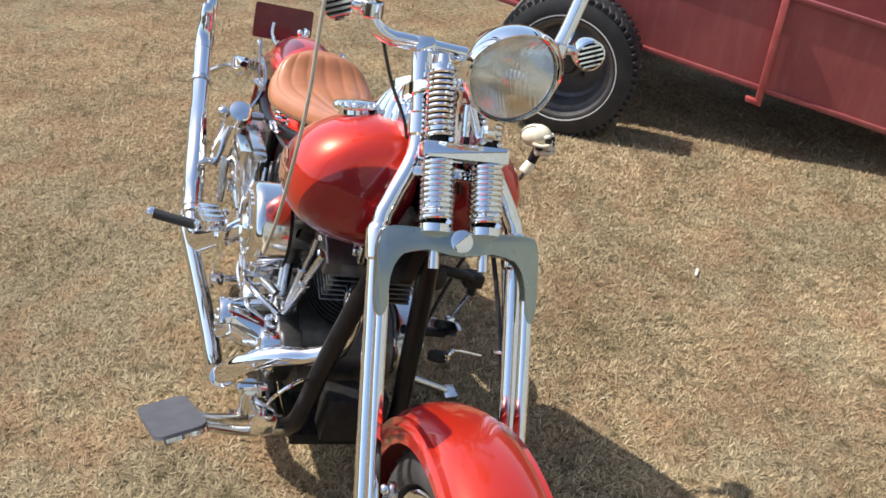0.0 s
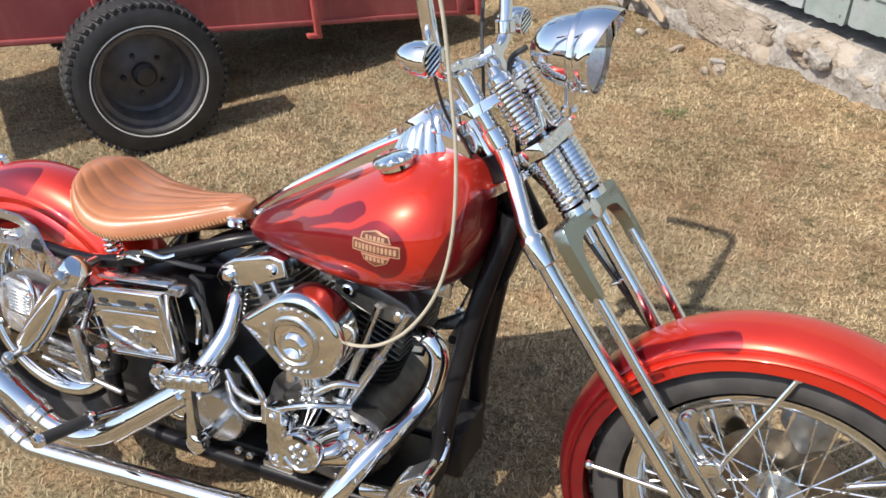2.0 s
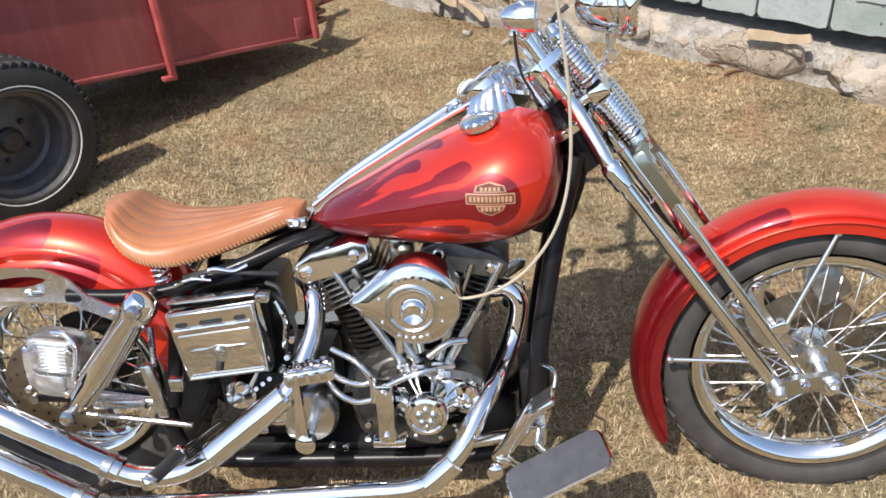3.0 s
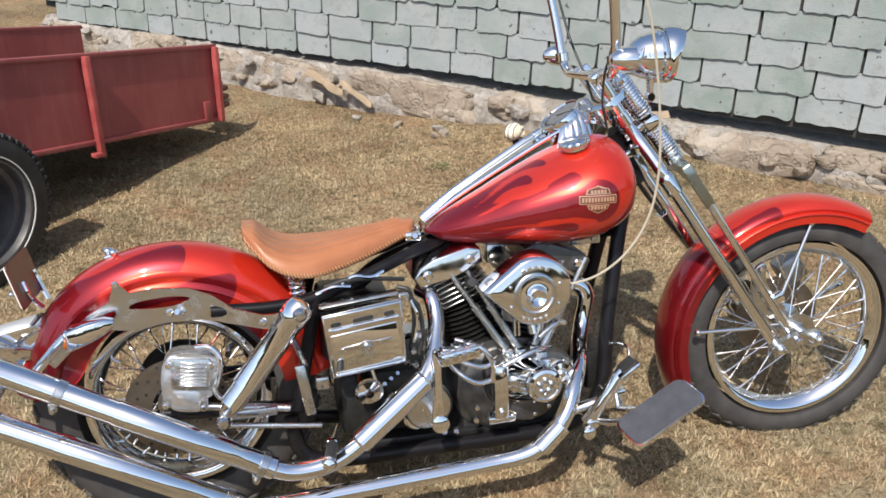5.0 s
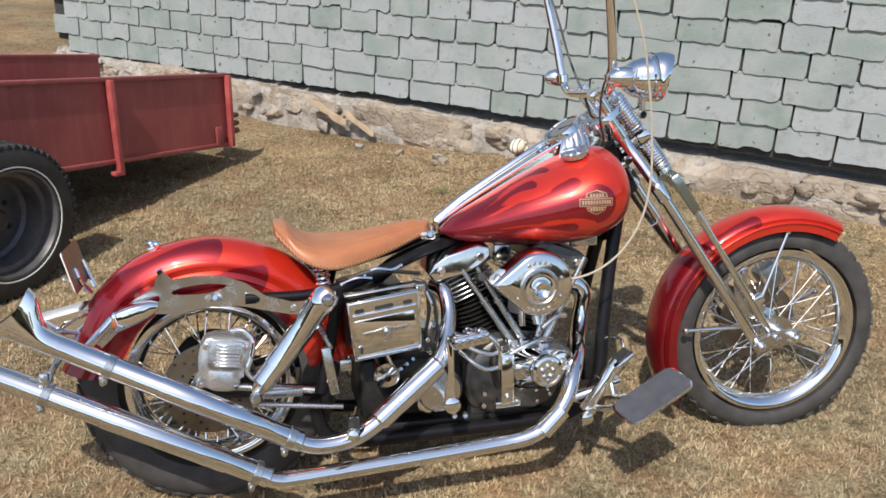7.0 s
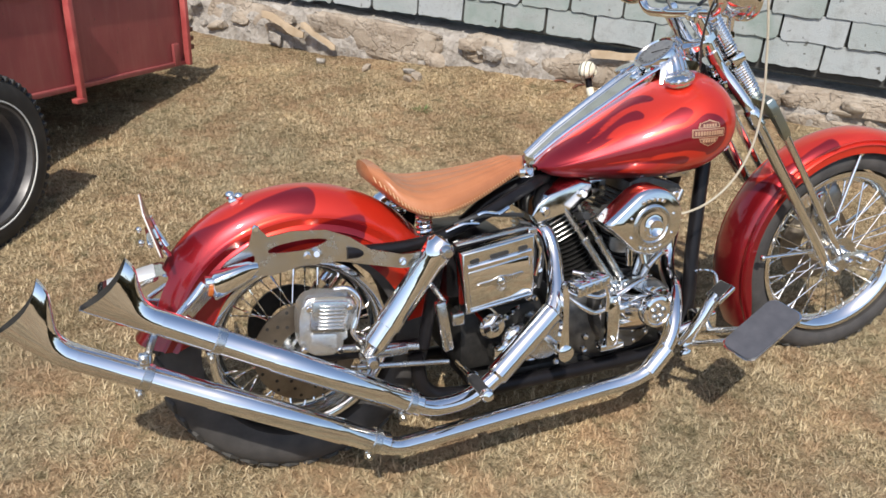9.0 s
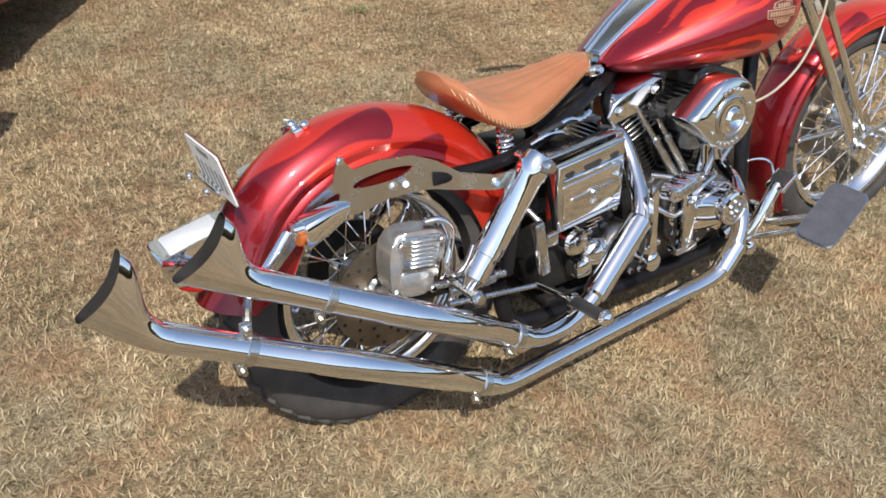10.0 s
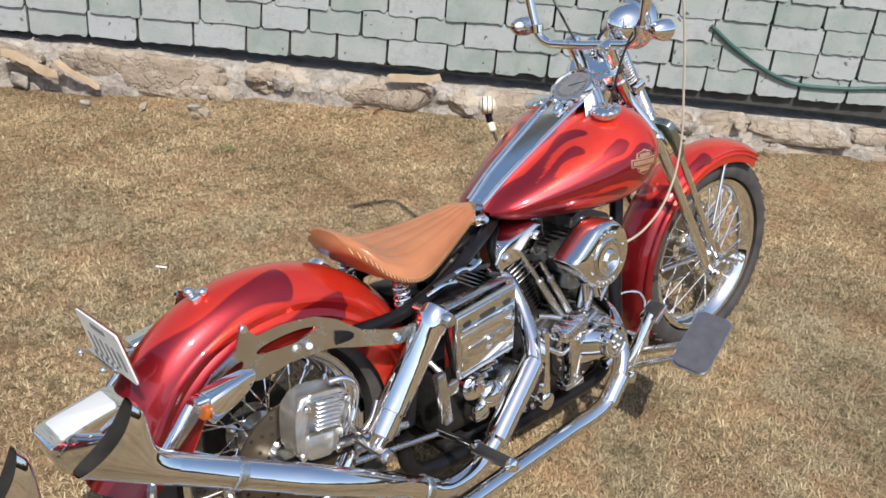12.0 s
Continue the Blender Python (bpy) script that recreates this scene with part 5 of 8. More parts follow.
# ---- handlebar ----
def build_handlebar():
    half = [(1.046, 0.095, 1.078), (1.047, 0.128, 1.080), (1.046, 0.156, 1.095), (1.042, 0.174, 1.130), (1.030, 0.192, 1.22), (1.010, 0.214, 1.34), (0.995, 0.228, 1.43), (0.975, 0.236, 1.465), (0.93, 0.246, 1.480), (0.86, 0.262, 1.478), (0.80, 0.276, 1.470)]
    left = [(x + 0.014, 0.02 + y, z - 0.027) for x, y, z in half]
    right = [(x + 0.020, 0.02 - y, z - 0.021) for x, y, z in half]
    bm = bmesh.new()
    sweep(bm, smooth_path(right[::-1] + [(1.063, 0.02, 1.052)] + left, 7), 0.0127, 16)
    bar = bp("handlebar", bm, CHROME, "tall chrome ape-hanger handlebar")
    for end in (left, right):
        bm = bmesh.new()
        a, b = Vector(end[-2]), Vector(end[-1])
        d = (b - a).normalized()
        sweep(bm, [a + d * 0.0, b + d * 0.035], 0.0175, 16)
        grip = bp("grip", bm, RUBBER, "black rubber grip", bar)
    for end, s in ((left, 1), (right, -1)):
        base = Vector(end[2]) * 0.35 + Vector(end[3]) * 0.65
        bm = bmesh.new()
        out = Vector((0.0, s, 0.05)).normalized()
        lathe(bm, [(0.018, -0.012), (0.020, -0.010), (0.020, 0.010), (0.018, 0.012)], base, Vector((-0.1, 0.05 * s, 1)), 16)
        rod(bm, base + out * 0.01, base + out * 0.045, 0.008, 12)
        mount = bp("signal_mount", bm, CHROME, "", bar)
        c = base + out * 0.058
        axis = FORK.to_3x3() @ Vector((0.82, 0.0, -0.57))
        axis.normalize()
        bm = bmesh.new()
        lathe(bm, [(0.0, -0.036), (0.011, -0.034), (0.020, -0.023), (0.026, -0.005), (0.0275, 0.010), (0.027, 0.021), (0.0235, 0.023), (0.0235, 0.018), (0.0, 0.017)], c, axis, 26)
        lamp = bp("bullet_signal", bm, CHROME, "chrome bullet turn signal")
        bm = bmesh.new()
        u = axis.cross(Vector((0, 1, 0))).normalized()
        w = axis.cross(u)
        turned = Matrix.Rotation(radians(25), 3, axis)
        u, w = turned @ u, turned @ w
        for k in range(-2, 3):
            half_len = math.sqrt(max(0.023**2 - (k * 0.0085) ** 2, 0))
            a = c + axis * 0.0225 + u * (k * 0.0085)
            sweep(bm, [a - w * half_len, a + w * half_len], 0.0029, 6)
        bp("grille", bm, CHROME, "chrome slotted grille", lamp)
        bm = bmesh.new()
        lathe(bm, [(0.023, 0.0178), (0.023, 0.0192), (0.0, 0.0195)], c, axis, 24)
        bp("lens", bm, PIPE_DARK, "", lamp)


build_handlebar()


# ---- headlight ----
def build_headlight():
    m = FORK.to_3x3()
    axis = (m @ Vector((0.83, 0.02, -0.55))).normalized()
    c = Vector((1.254, 0.020, 1.092))
    smaller = Matrix.Translation(c) @ Matrix.Scale(0.92, 4) @ Matrix.Translation(-c)

    def hp(name, bm, mat, label="", parent=None):
        bm.transform(smaller)
        return bp(name, bm, mat, label, parent)

    bm = bmesh.new()
    lathe(bm, [(0.0, -0.096), (0.020, -0.094), (0.038, -0.084), (0.056, -0.058), (0.064, -0.030), (0.067, -0.012), (0.073, -0.008), (0.074, 0.000), (0.0705, 0.006), (0.074, 0.010), (0.076, 0.020), (0.074, 0.028), (0.071, 0.030), (0.070, 0.022)], c, axis, 44)
    # open front: drop the closing disc
    bm.faces.ensure_lookup_table()
    front = max(bm.faces, key=lambda f: (f.calc_center_median() - c).dot(axis) if len(f.verts) > 10 else -9)
    bmesh.ops.delete(bm, geom=[front], context="FACES_ONLY")
    lamp = hp("headlight", bm, CHROME, "chrome headlight with a peaked visor")
    bm = bmesh.new()
    lathe(bm, [(math.sqrt(4 * 0.0185 * d), d - 0.046) for d in (0.065, 0.058, 0.050, 0.042, 0.034, 0.026, 0.019, 0.013, 0.008, 0.004, 0.001)] + [(0.0, -0.046)], c, axis, 40)
    bm.faces.ensure_lookup_table()
    front = max((f for f in bm.faces if len(f.verts) > 10), key=lambda f: (f.calc_center_median() - c).dot(axis))
    bmesh.ops.delete(bm, geom=[front], context="FACES_ONLY")
    hp("reflector", bm, SILVERED, "bright silvered bowl", lamp)
    bm = bmesh.new()
    lathe(bm, [(0.0705, 0.0215), (0.066, 0.028), (0.045, 0.036), (0.02, 0.040), (0.0, 0.041), (0.0, 0.037), (0.02, 0.036), (0.045, 0.032), (0.066, 0.0245)], c, axis, 40)
    lens = hp("lens", bm, FLUTED, "clear fluted glass lens", lamp)
    lens.visible_shadow = False
    bm = bmesh.new()
    ball(bm, c - axis * 0.022, 0.009)
    hp("bulb", bm, CHROME_DULL, "", lamp)
    # visor: a peak over the upper half of the rim
    up = (m @ Vector((0.55, 0.0, 0.83))).normalized()
    sideways = axis.cross(up)
    bm = bmesh.new()
    rings = []
    for i in range(9):
        t = i / 8
        ring = []
        for k in range(25):
            a = radians(-98 + 196 * k / 24)
            reach = 0.012 + 0.050 * math.cos(a * 0.80) ** 1.2 if abs(a * 0.8) < math.pi / 2 else 0.012
            r = 0.0775 + 0.004 * math.sin(t * math.pi)
            ring.append(c + axis * (0.004 + reach * t) + r * (math.cos(a) * up + math.sin(a) * sideways))
        rings.append(ring)
    skin(bm, rings, closed=False, cap=False)
    faces = bm.faces[:]
    bmesh.ops.recalc_face_normals(bm, faces=faces)
    bmesh.ops.solidify(bm, geom=faces, thickness=0.002)
    hp("visor", bm, CHROME, "chrome peak visor", lamp)
    bm = bmesh.new()
    foot = c - up * 0.074 - axis * 0.02
    rod(bm, foot + up * 0.016, foot - up * 0.030, 0.011, 12, 0.008)
    lathe(bm, [(0.010, -0.010), (0.014, -0.006), (0.014, 0.006), (0.010, 0.010)], foot - up * 0.028, sideways, 16)
    sweep(bm, smooth_path([foot - up * 0.03, foot - up * 0.052 - axis * 0.03, FORK @ Vector((0.075, 0, 0.80)), FORK @ Vector((0.06, 0, 0.752))]), 0.0075, 10)
    bp("lamp_bracket", bm, CHROME, "", lamp)
    bm = bmesh.new()
    sweep(bm, smooth_path([c - axis * 0.10, c - axis * 0.13 - up * 0.03, FORK @ Vector((0.02, 0.02, 0.80)), FORK @ Vector((-0.05, 0.03, 0.68))]), 0.005, 8)
    bp("lamp_wire", bm, WIRE_RUBBER, "", lamp)


build_headlight()


# ---- exhaust ----
FLARE = [(0.0, 0.0), (0.15, 0.02), (0.36, 0.17), (0.59, 0.575), (0.76, 0.846), (1.0, 1.0)]


def fishtail(neck, direction, up, r0, length, top, low, back_top, back_low):
    """A flared tail: round at the neck, tall and thin at its open end."""
    y = Vector((0, 1, 0))
    outer = []
    steps = 14
    for i in range(steps + 1):
        t = i / steps
        s = t * t * (3 - 2 * t)
        hi = r0 + (top - r0) * curve_value(t, FLARE)
        lo = -r0 + (low + r0) * t**1.45
        thick = r0 * (1 - s) + 0.022 * s
        ring = []
        for k in range(36):
            a = 2 * math.pi * k / 36
            ca, sa = math.cos(a), math.sin(a)
            e = math.copysign(abs(sa) ** (1 - 0.15 * s), sa)
            h = (hi + lo) / 2 + (hi - lo) / 2 * e
            q = (h - lo) / max(hi - lo, 1e-6)
            reach = length * t * (1 + s * ((back_low + (back_top - back_low) * q) - 0.11 * math.sin(math.pi * q)))
            ring.append(neck + direction * reach + up * h + y * (thick * math.copysign(abs(ca) ** (0.8 - 0.35 * s), ca)))
        outer.append(ring)
    return outer


def build_exhaust():
    def pipe(name, pts, r, label, steps=7):
        return tube_part(name, pts, r, PIPE_CHROME, label, n=20, steps=steps)

    def muffler(name, a, b, label, tail):
        a, b = Vector(a), Vector(b)
        d = (b - a).normalized()
        up = Vector((0, 1, 0)).cross(d)
        if up.z < 0:
            up = -up
        L = (b - a).length
        bm = bmesh.new()
        lathe(bm, [(0.0225, 0), (0.0265, 0.004), (0.0265, L * 0.16), (0.0285, L * 0.165), (0.0285, L * 0.60), (0.0265, L * 0.605), (0.0265, L)], a, d, 24)
        body = bp(name, bm, PIPE_CHROME, label)
        for f in (0.05, 0.80):
            bm = bmesh.new()
            lathe(bm, [(0.0265, -0.010), (0.0295, -0.008), (0.0295, 0.008), (0.0265, 0.010)], a + d * (L * f), d, 24)
            p = a + d * (L * f) - up * 0.036
            block(bm, p, (0.018, 0.012, 0.022), 0.003)
            rod(bm, p + V(0, -0.016, -0.004), p + V(0, 0.016, -0.004), 0.0055, 8)
            bp("clamp", bm, CHROME_DULL, "steel pipe clamp with its bolt", body)
        rings = fishtail(b, d, up, 0.0265, *tail)
        inner = [[p + (c - p).normalized() * 0.0022 if (c - p).length > 0.003 else p for p in ring] for ring, c in ((rg, sum(rg, Vector()) / len(rg)) for rg in rings)]
        bm = bmesh.new()
        skin(bm, rings, True, False)
        bp("fishtail", bm, PIPE_CHROME, "flared chrome fishtail end", body, 60)
        bm = bmesh.new()
        skin(bm, inner, True, False)
        bp("fishtail_inside", bm, PIPE_DARK, "dark inside", body, 60)
        return body

    front = pipe("front_exhaust_pipe", [(0.985, -0.030, 0.520), (1.020, -0.036, 0.522), (1.043, -0.040, 0.487), (1.030, -0.046, 0.415), (1.008, -0.085, 0.375), (0.983, -0.150, 0.350), (0.948, -0.205, 0.305), (0.915, -0.235, 0.252), (0.868, -0.246, 0.198), (0.810, -0.245, 0.166), (0.70, -0.240, 0.152), (0.40, -0.255, 0.142), (0.20, -0.268, 0.138), (0.150, -0.272, 0.142), (0.115, -0.273, 0.158)], 0.0215, "chrome front exhaust pipe")
    bm = bmesh.new()
    d = Vector((0.945 - 0.985, -0.028, -0.075)).normalized()
    lathe(bm, [(0.022, -0.05), (0.0255, -0.048), (0.0255, 0.03), (0.022, 0.032)], (0.870, -0.2455, 0.199), Vector((-0.72, -0.08, -0.66)), 22)
    bp("pipe_collar", bm, CHROME, "", front)
    rear = pipe("rear_exhaust_pipe", [(0.600, -0.060, 0.555), (0.618, -0.100, 0.545), (0.622, -0.135, 0.500), (0.612, -0.168, 0.462), (0.590, -0.212, 0.415), (0.555, -0.240, 0.372), (0.48, -0.256, 0.312), (0.405, -0.266, 0.262), (0.36, -0.270, 0.236), (0.31, -0.273, 0.222), (0.25, -0.275, 0.222), (0.205, -0.276, 0.238)], 0.0215, "chrome rear exhaust pipe")
    bm = bmesh.new()
    a, b = Vector((0.575, -0.231, 0.390)), Vector((0.405, -0.268, 0.264))
    lathe(bm, [(0.0225, 0), (0.0275, 0.006), (0.0275, (b - a).length - 0.006), (0.0225, (b - a).length)], a, (b - a), 22)
    bp("heat_shield", bm, PIPE_CHROME, "chrome pipe shield", rear)
    muffler("lower_muffler", (0.135, -0.2725, 0.150), (-0.480, -0.235, 0.471), "long chrome lower muffler", (0.140, 0.131, 0.006, -0.16, 0.04))
    muffler("upper_muffler", (0.215, -0.2755, 0.235), (-0.318, -0.258, 0.526), "long chrome upper muffler", (0.138, 0.100, -0.024, -0.22, 0.07))
    bm = bmesh.new()
    sweep(bm, smooth_path([(-0.355, -0.246, 0.425), (-0.345, -0.225, 0.455), (-0.325, -0.19, 0.485), (-0.305, -0.15, 0.505)]), 0.008, 8)
    block(bm, (-0.357, -0.246, 0.440), (0.020, 0.016, 0.042), 0.004)
    bolt(bm, (-0.357, -0.254, 0.450), (0, -1, 0), 0.008, 0.008)
    bp("muffler_hanger", bm, CHROME_DULL, "")


build_exhaust()


# ---- tank fittings ----
def tank_y(x, z):
    """How far out the tank's flank lies at a place of its side view."""
    top, low, half = curve_value(x, TANK_TOP), curve_value(x, TANK_LOW), curve_value(x, TANK_HALF)
    s = min(abs(2 * (z - low) / (top - low) - 1), 0.999)
    return 0.022 + (half - 0.022) * (1 - s**2.35) ** (1 / 2.35)


def build_badges():
    for side in (-1, 1):
        tank = TANKS[0 if side < 0 else 1]

        def lay(outline, lift, grow=1.0):
            bm = bmesh.new()
            cx, cz = 0.998, 0.784
            pts = [(cx + x * grow, cz + z * grow) for x, z in outline]
            slab(bm, pts, 0.0, 0.002)
            bmesh.ops.triangulate(bm, faces=[f for f in bm.faces if len(f.verts) > 4])
            bmesh.ops.subdivide_edges(bm, edges=bm.edges[:], cuts=2, use_grid_fill=True)
            for v in bm.verts:
                v.co.y = side * (tank_y(v.co.x, v.co.z) + lift + (0.0012 if v.co.y > 0.001 else -0.001))
            return bm

        top = [(-0.030, 0.0125), (-0.026, 0.0245), (-0.012, 0.0265), (0.0, 0.0325), (0.012, 0.0265), (0.026, 0.0245), (0.030, 0.0125)]
        low = [(-0.027, -0.0125), (-0.022, -0.0225), (-0.010, -0.0285), (0.0, -0.0325), (0.010, -0.0285), (0.022, -0.0225), (0.027, -0.0125)]
        bar = round_rect(0.090, 0.0205, 0.002)
        for name, shape, label in (("badge_crest", top, "gold upper badge panel"), ("badge_bar", bar, "gold crossing bar"), ("badge_base", low, "gold lower badge panel")):
            bp(name, lay(shape, 0.0008), EMBLEM, label, tank, 60)
            mz = sum(z for x, z in shape) / len(shape)
            inner = [(x * (0.955 if name == "badge_bar" else 0.88), mz + (z - mz) * (0.80 if name == "badge_bar" else 0.76)) for x, z in shape]
            bp("badge_field", lay(inner, 0.0014), EMBLEM_DARK, "dark badge field", tank, 60)
        for count, step, w, h, cz in ((11, 0.0073, 0.0050, 0.0105, 0.0), (5, 0.0078, 0.0054, 0.0070, 0.0190), (5, 0.0076, 0.0052, 0.0070, -0.0190)):
            for k in range(count):
                q = k - (count - 1) / 2
                bp("raised_bar", lay(round_rect(w, h, 0.0008, 2, cx=q * step, cz=cz), 0.0020), EMBLEM, "", tank, 60)


build_badges()


def build_dash():
    keys = [(0.622, 0.716, 0.026), (0.70, 0.772, 0.034), (0.80, 0.832, 0.041), (0.90, 0.890, 0.047), (0.97, 0.926, 0.053), (1.03, 0.946, 0.058), (1.075, 0.938, 0.056), (1.090, 0.915, 0.050)]
    rings = []
    for x, z, h in keys:
        rings.append([V(x, -h, z - 0.030), V(x, -h, z - 0.003), V(x, -h * 0.86, z + 0.003), V(x, -h * 0.78, z - 0.002), V(x, h * 0.78, z - 0.002), V(x, h * 0.86, z + 0.003), V(x, h, z - 0.003), V(x, h, z - 0.030)])
    bm = bmesh.new()
    skin(bm, rings)
    dash = bp("dash_panel", bm, DASH, "polished metal tank-top dash panel")
    for s in (-1, 1):
        bm = bmesh.new()
        sweep(bm, smooth_path([(x, s * h, z + 0.002) for x, z, h in keys[:6]], 4), 0.0055, 8)
        bp("dash_trim", bm, CHROME, "chrome edge trim", dash)
    # fluted nacelle round the front of the speedometer
    bm = bmesh.new()
    rings = []
    for i in range(91):
        a = radians(-118 + 236 * i / 90)
        flute = 0.0030 * abs(math.sin(i * math.pi / 6.0)) if 4 < i < 86 else 0.0
        ring = []
        for t in (0.0, 0.12, 0.35, 0.6, 0.85, 1.0):
            r = 0.056 + 0.034 * t**0.8 + flute * min(6 * t, 1)
            x = 0.990 + r * math.cos(a) * (0.86 + 0.14 * t)
            z0 = 0.955 + 0.62 * (x - 0.990)
            z1 = 0.895 + 0.02 * math.cos(a) - 0.035 * max(math.cos(a), 0)
            ring.append(V(x, r * math.sin(a) * 0.94, z0 + (z1 - z0) * t**1.3))
        rings.append(ring)
    skin(bm, rings, closed=False, cap=False)
    faces = bm.faces[:]
    bmesh.ops.recalc_face_normals(bm, faces=faces)
    bmesh.ops.solidify(bm, geom=faces, thickness=0.002)
    bp("nacelle", bm, CHROME, "fluted chrome nacelle", dash)
    n = Vector((-0.60, 0, 0.80))
    c = Vector((0.986, 0, 0.950))
    bm = bmesh.new()
    lathe(bm, [(0.052, -0.05), (0.058, -0.02), (0.060, 0.004), (0.058, 0.012), (0.053, 0.013), (0.050, 0.009), (0.0, 0.008)], c, n, 36)
    pod = bp("speedometer", bm, CHROME, "round speedometer in a chrome bezel", dash)
    bm = bmesh.new()
    lathe(bm, [(0.0495, 0.0082), (0.0495, 0.0095), (0.0, 0.0098)], c, n, 36)
    bp("dial", bm, GAUGE, "grey dial", dash)
    bm = bmesh.new()
    u = n.cross(V(0, 1, 0)).normalized()
    w = n.cross(u)
    for k in range(24):
        a = radians(-130 + 260 * k / 23)
        d = math.cos(a) * u + math.sin(a) * w
        r0 = 0.038 if k % 2 else 0.034
        sweep(bm, [c + n * 0.0104 + d * r0, c + n * 0.0104 + d * 0.044], 0.0008, 4)
    d = (math.cos(2.1) * u + math.sin(2.1) * w)
    sweep(bm, [c + n * 0.0112 - d * 0.008, c + n * 0.0112 + d * 0.038], [0.0014, 0.0006], 4)
    bp("dial_marks", bm, PIPE_DARK, "", dash)
    bm = bmesh.new()
    lathe(bm, [(0.017, 0), (0.017, 0.006), (0.011, 0.009), (0.0, 0.010)], (0.925, 0, 0.903), n, 20)
    block(bm, (0.922, 0, 0.914), (0.026, 0.008, 0.012), 0.002, Matrix.Rotation(radians(-30), 4, "Y"))
    bp("ignition_switch", bm, CHROME, "chrome ignition switch", dash)
    for s in (-1, 1):
        bm = bmesh.new()
        ball(bm, (0.952, s * 0.034, 0.922), 0.006)
        bp("warning_lamp", bm, REDLENS if s < 0 else AMBER, "", dash)
    bm = bmesh.new()
    block(bm, (0.640, 0, 0.712), (0.02, 0.05, 0.02), 0.004)
    bp("dash_clip", bm, CHROME, "", dash)


build_dash()


def build_caps():
    for s in (-1, 1):
        c = Vector((0.980, s * 0.112, curve_value(0.980, TANK_TOP) - 0.006))
        n = Vector((-0.28, s * 0.12, 0.95)).normalized()
        bm = bmesh.new()
        rings = []
        u = n.orthogonal().normalized()
        w = n.cross(u)
        for r, h in ((0.030, -0.008), (0.030, 0.000), (0.038, 0.001), (0.0395, 0.005), (0.0385, 0.011), (0.033, 0.0145), (0.012, 0.0165), (0.001, 0.017)):
            ring = []
            for k in range(60):
                a = 2 * math.pi * k / 60
                rr = r * (1 - (0.13 * (1 - abs(math.cos(a * 7))) ** 1.5 if 0.000 < h < 0.014 else 0))
                ring.append(c + n * h + rr * (math.cos(a) * u + math.sin(a) * w))
            rings.append(ring)
        skin(bm, rings)
        bp("fuel_cap", bm, CHROME, "fluted chrome fuel cap")


build_caps()


# ---- engine ----
CRANK = Vector((0.80, 0, 0.285))


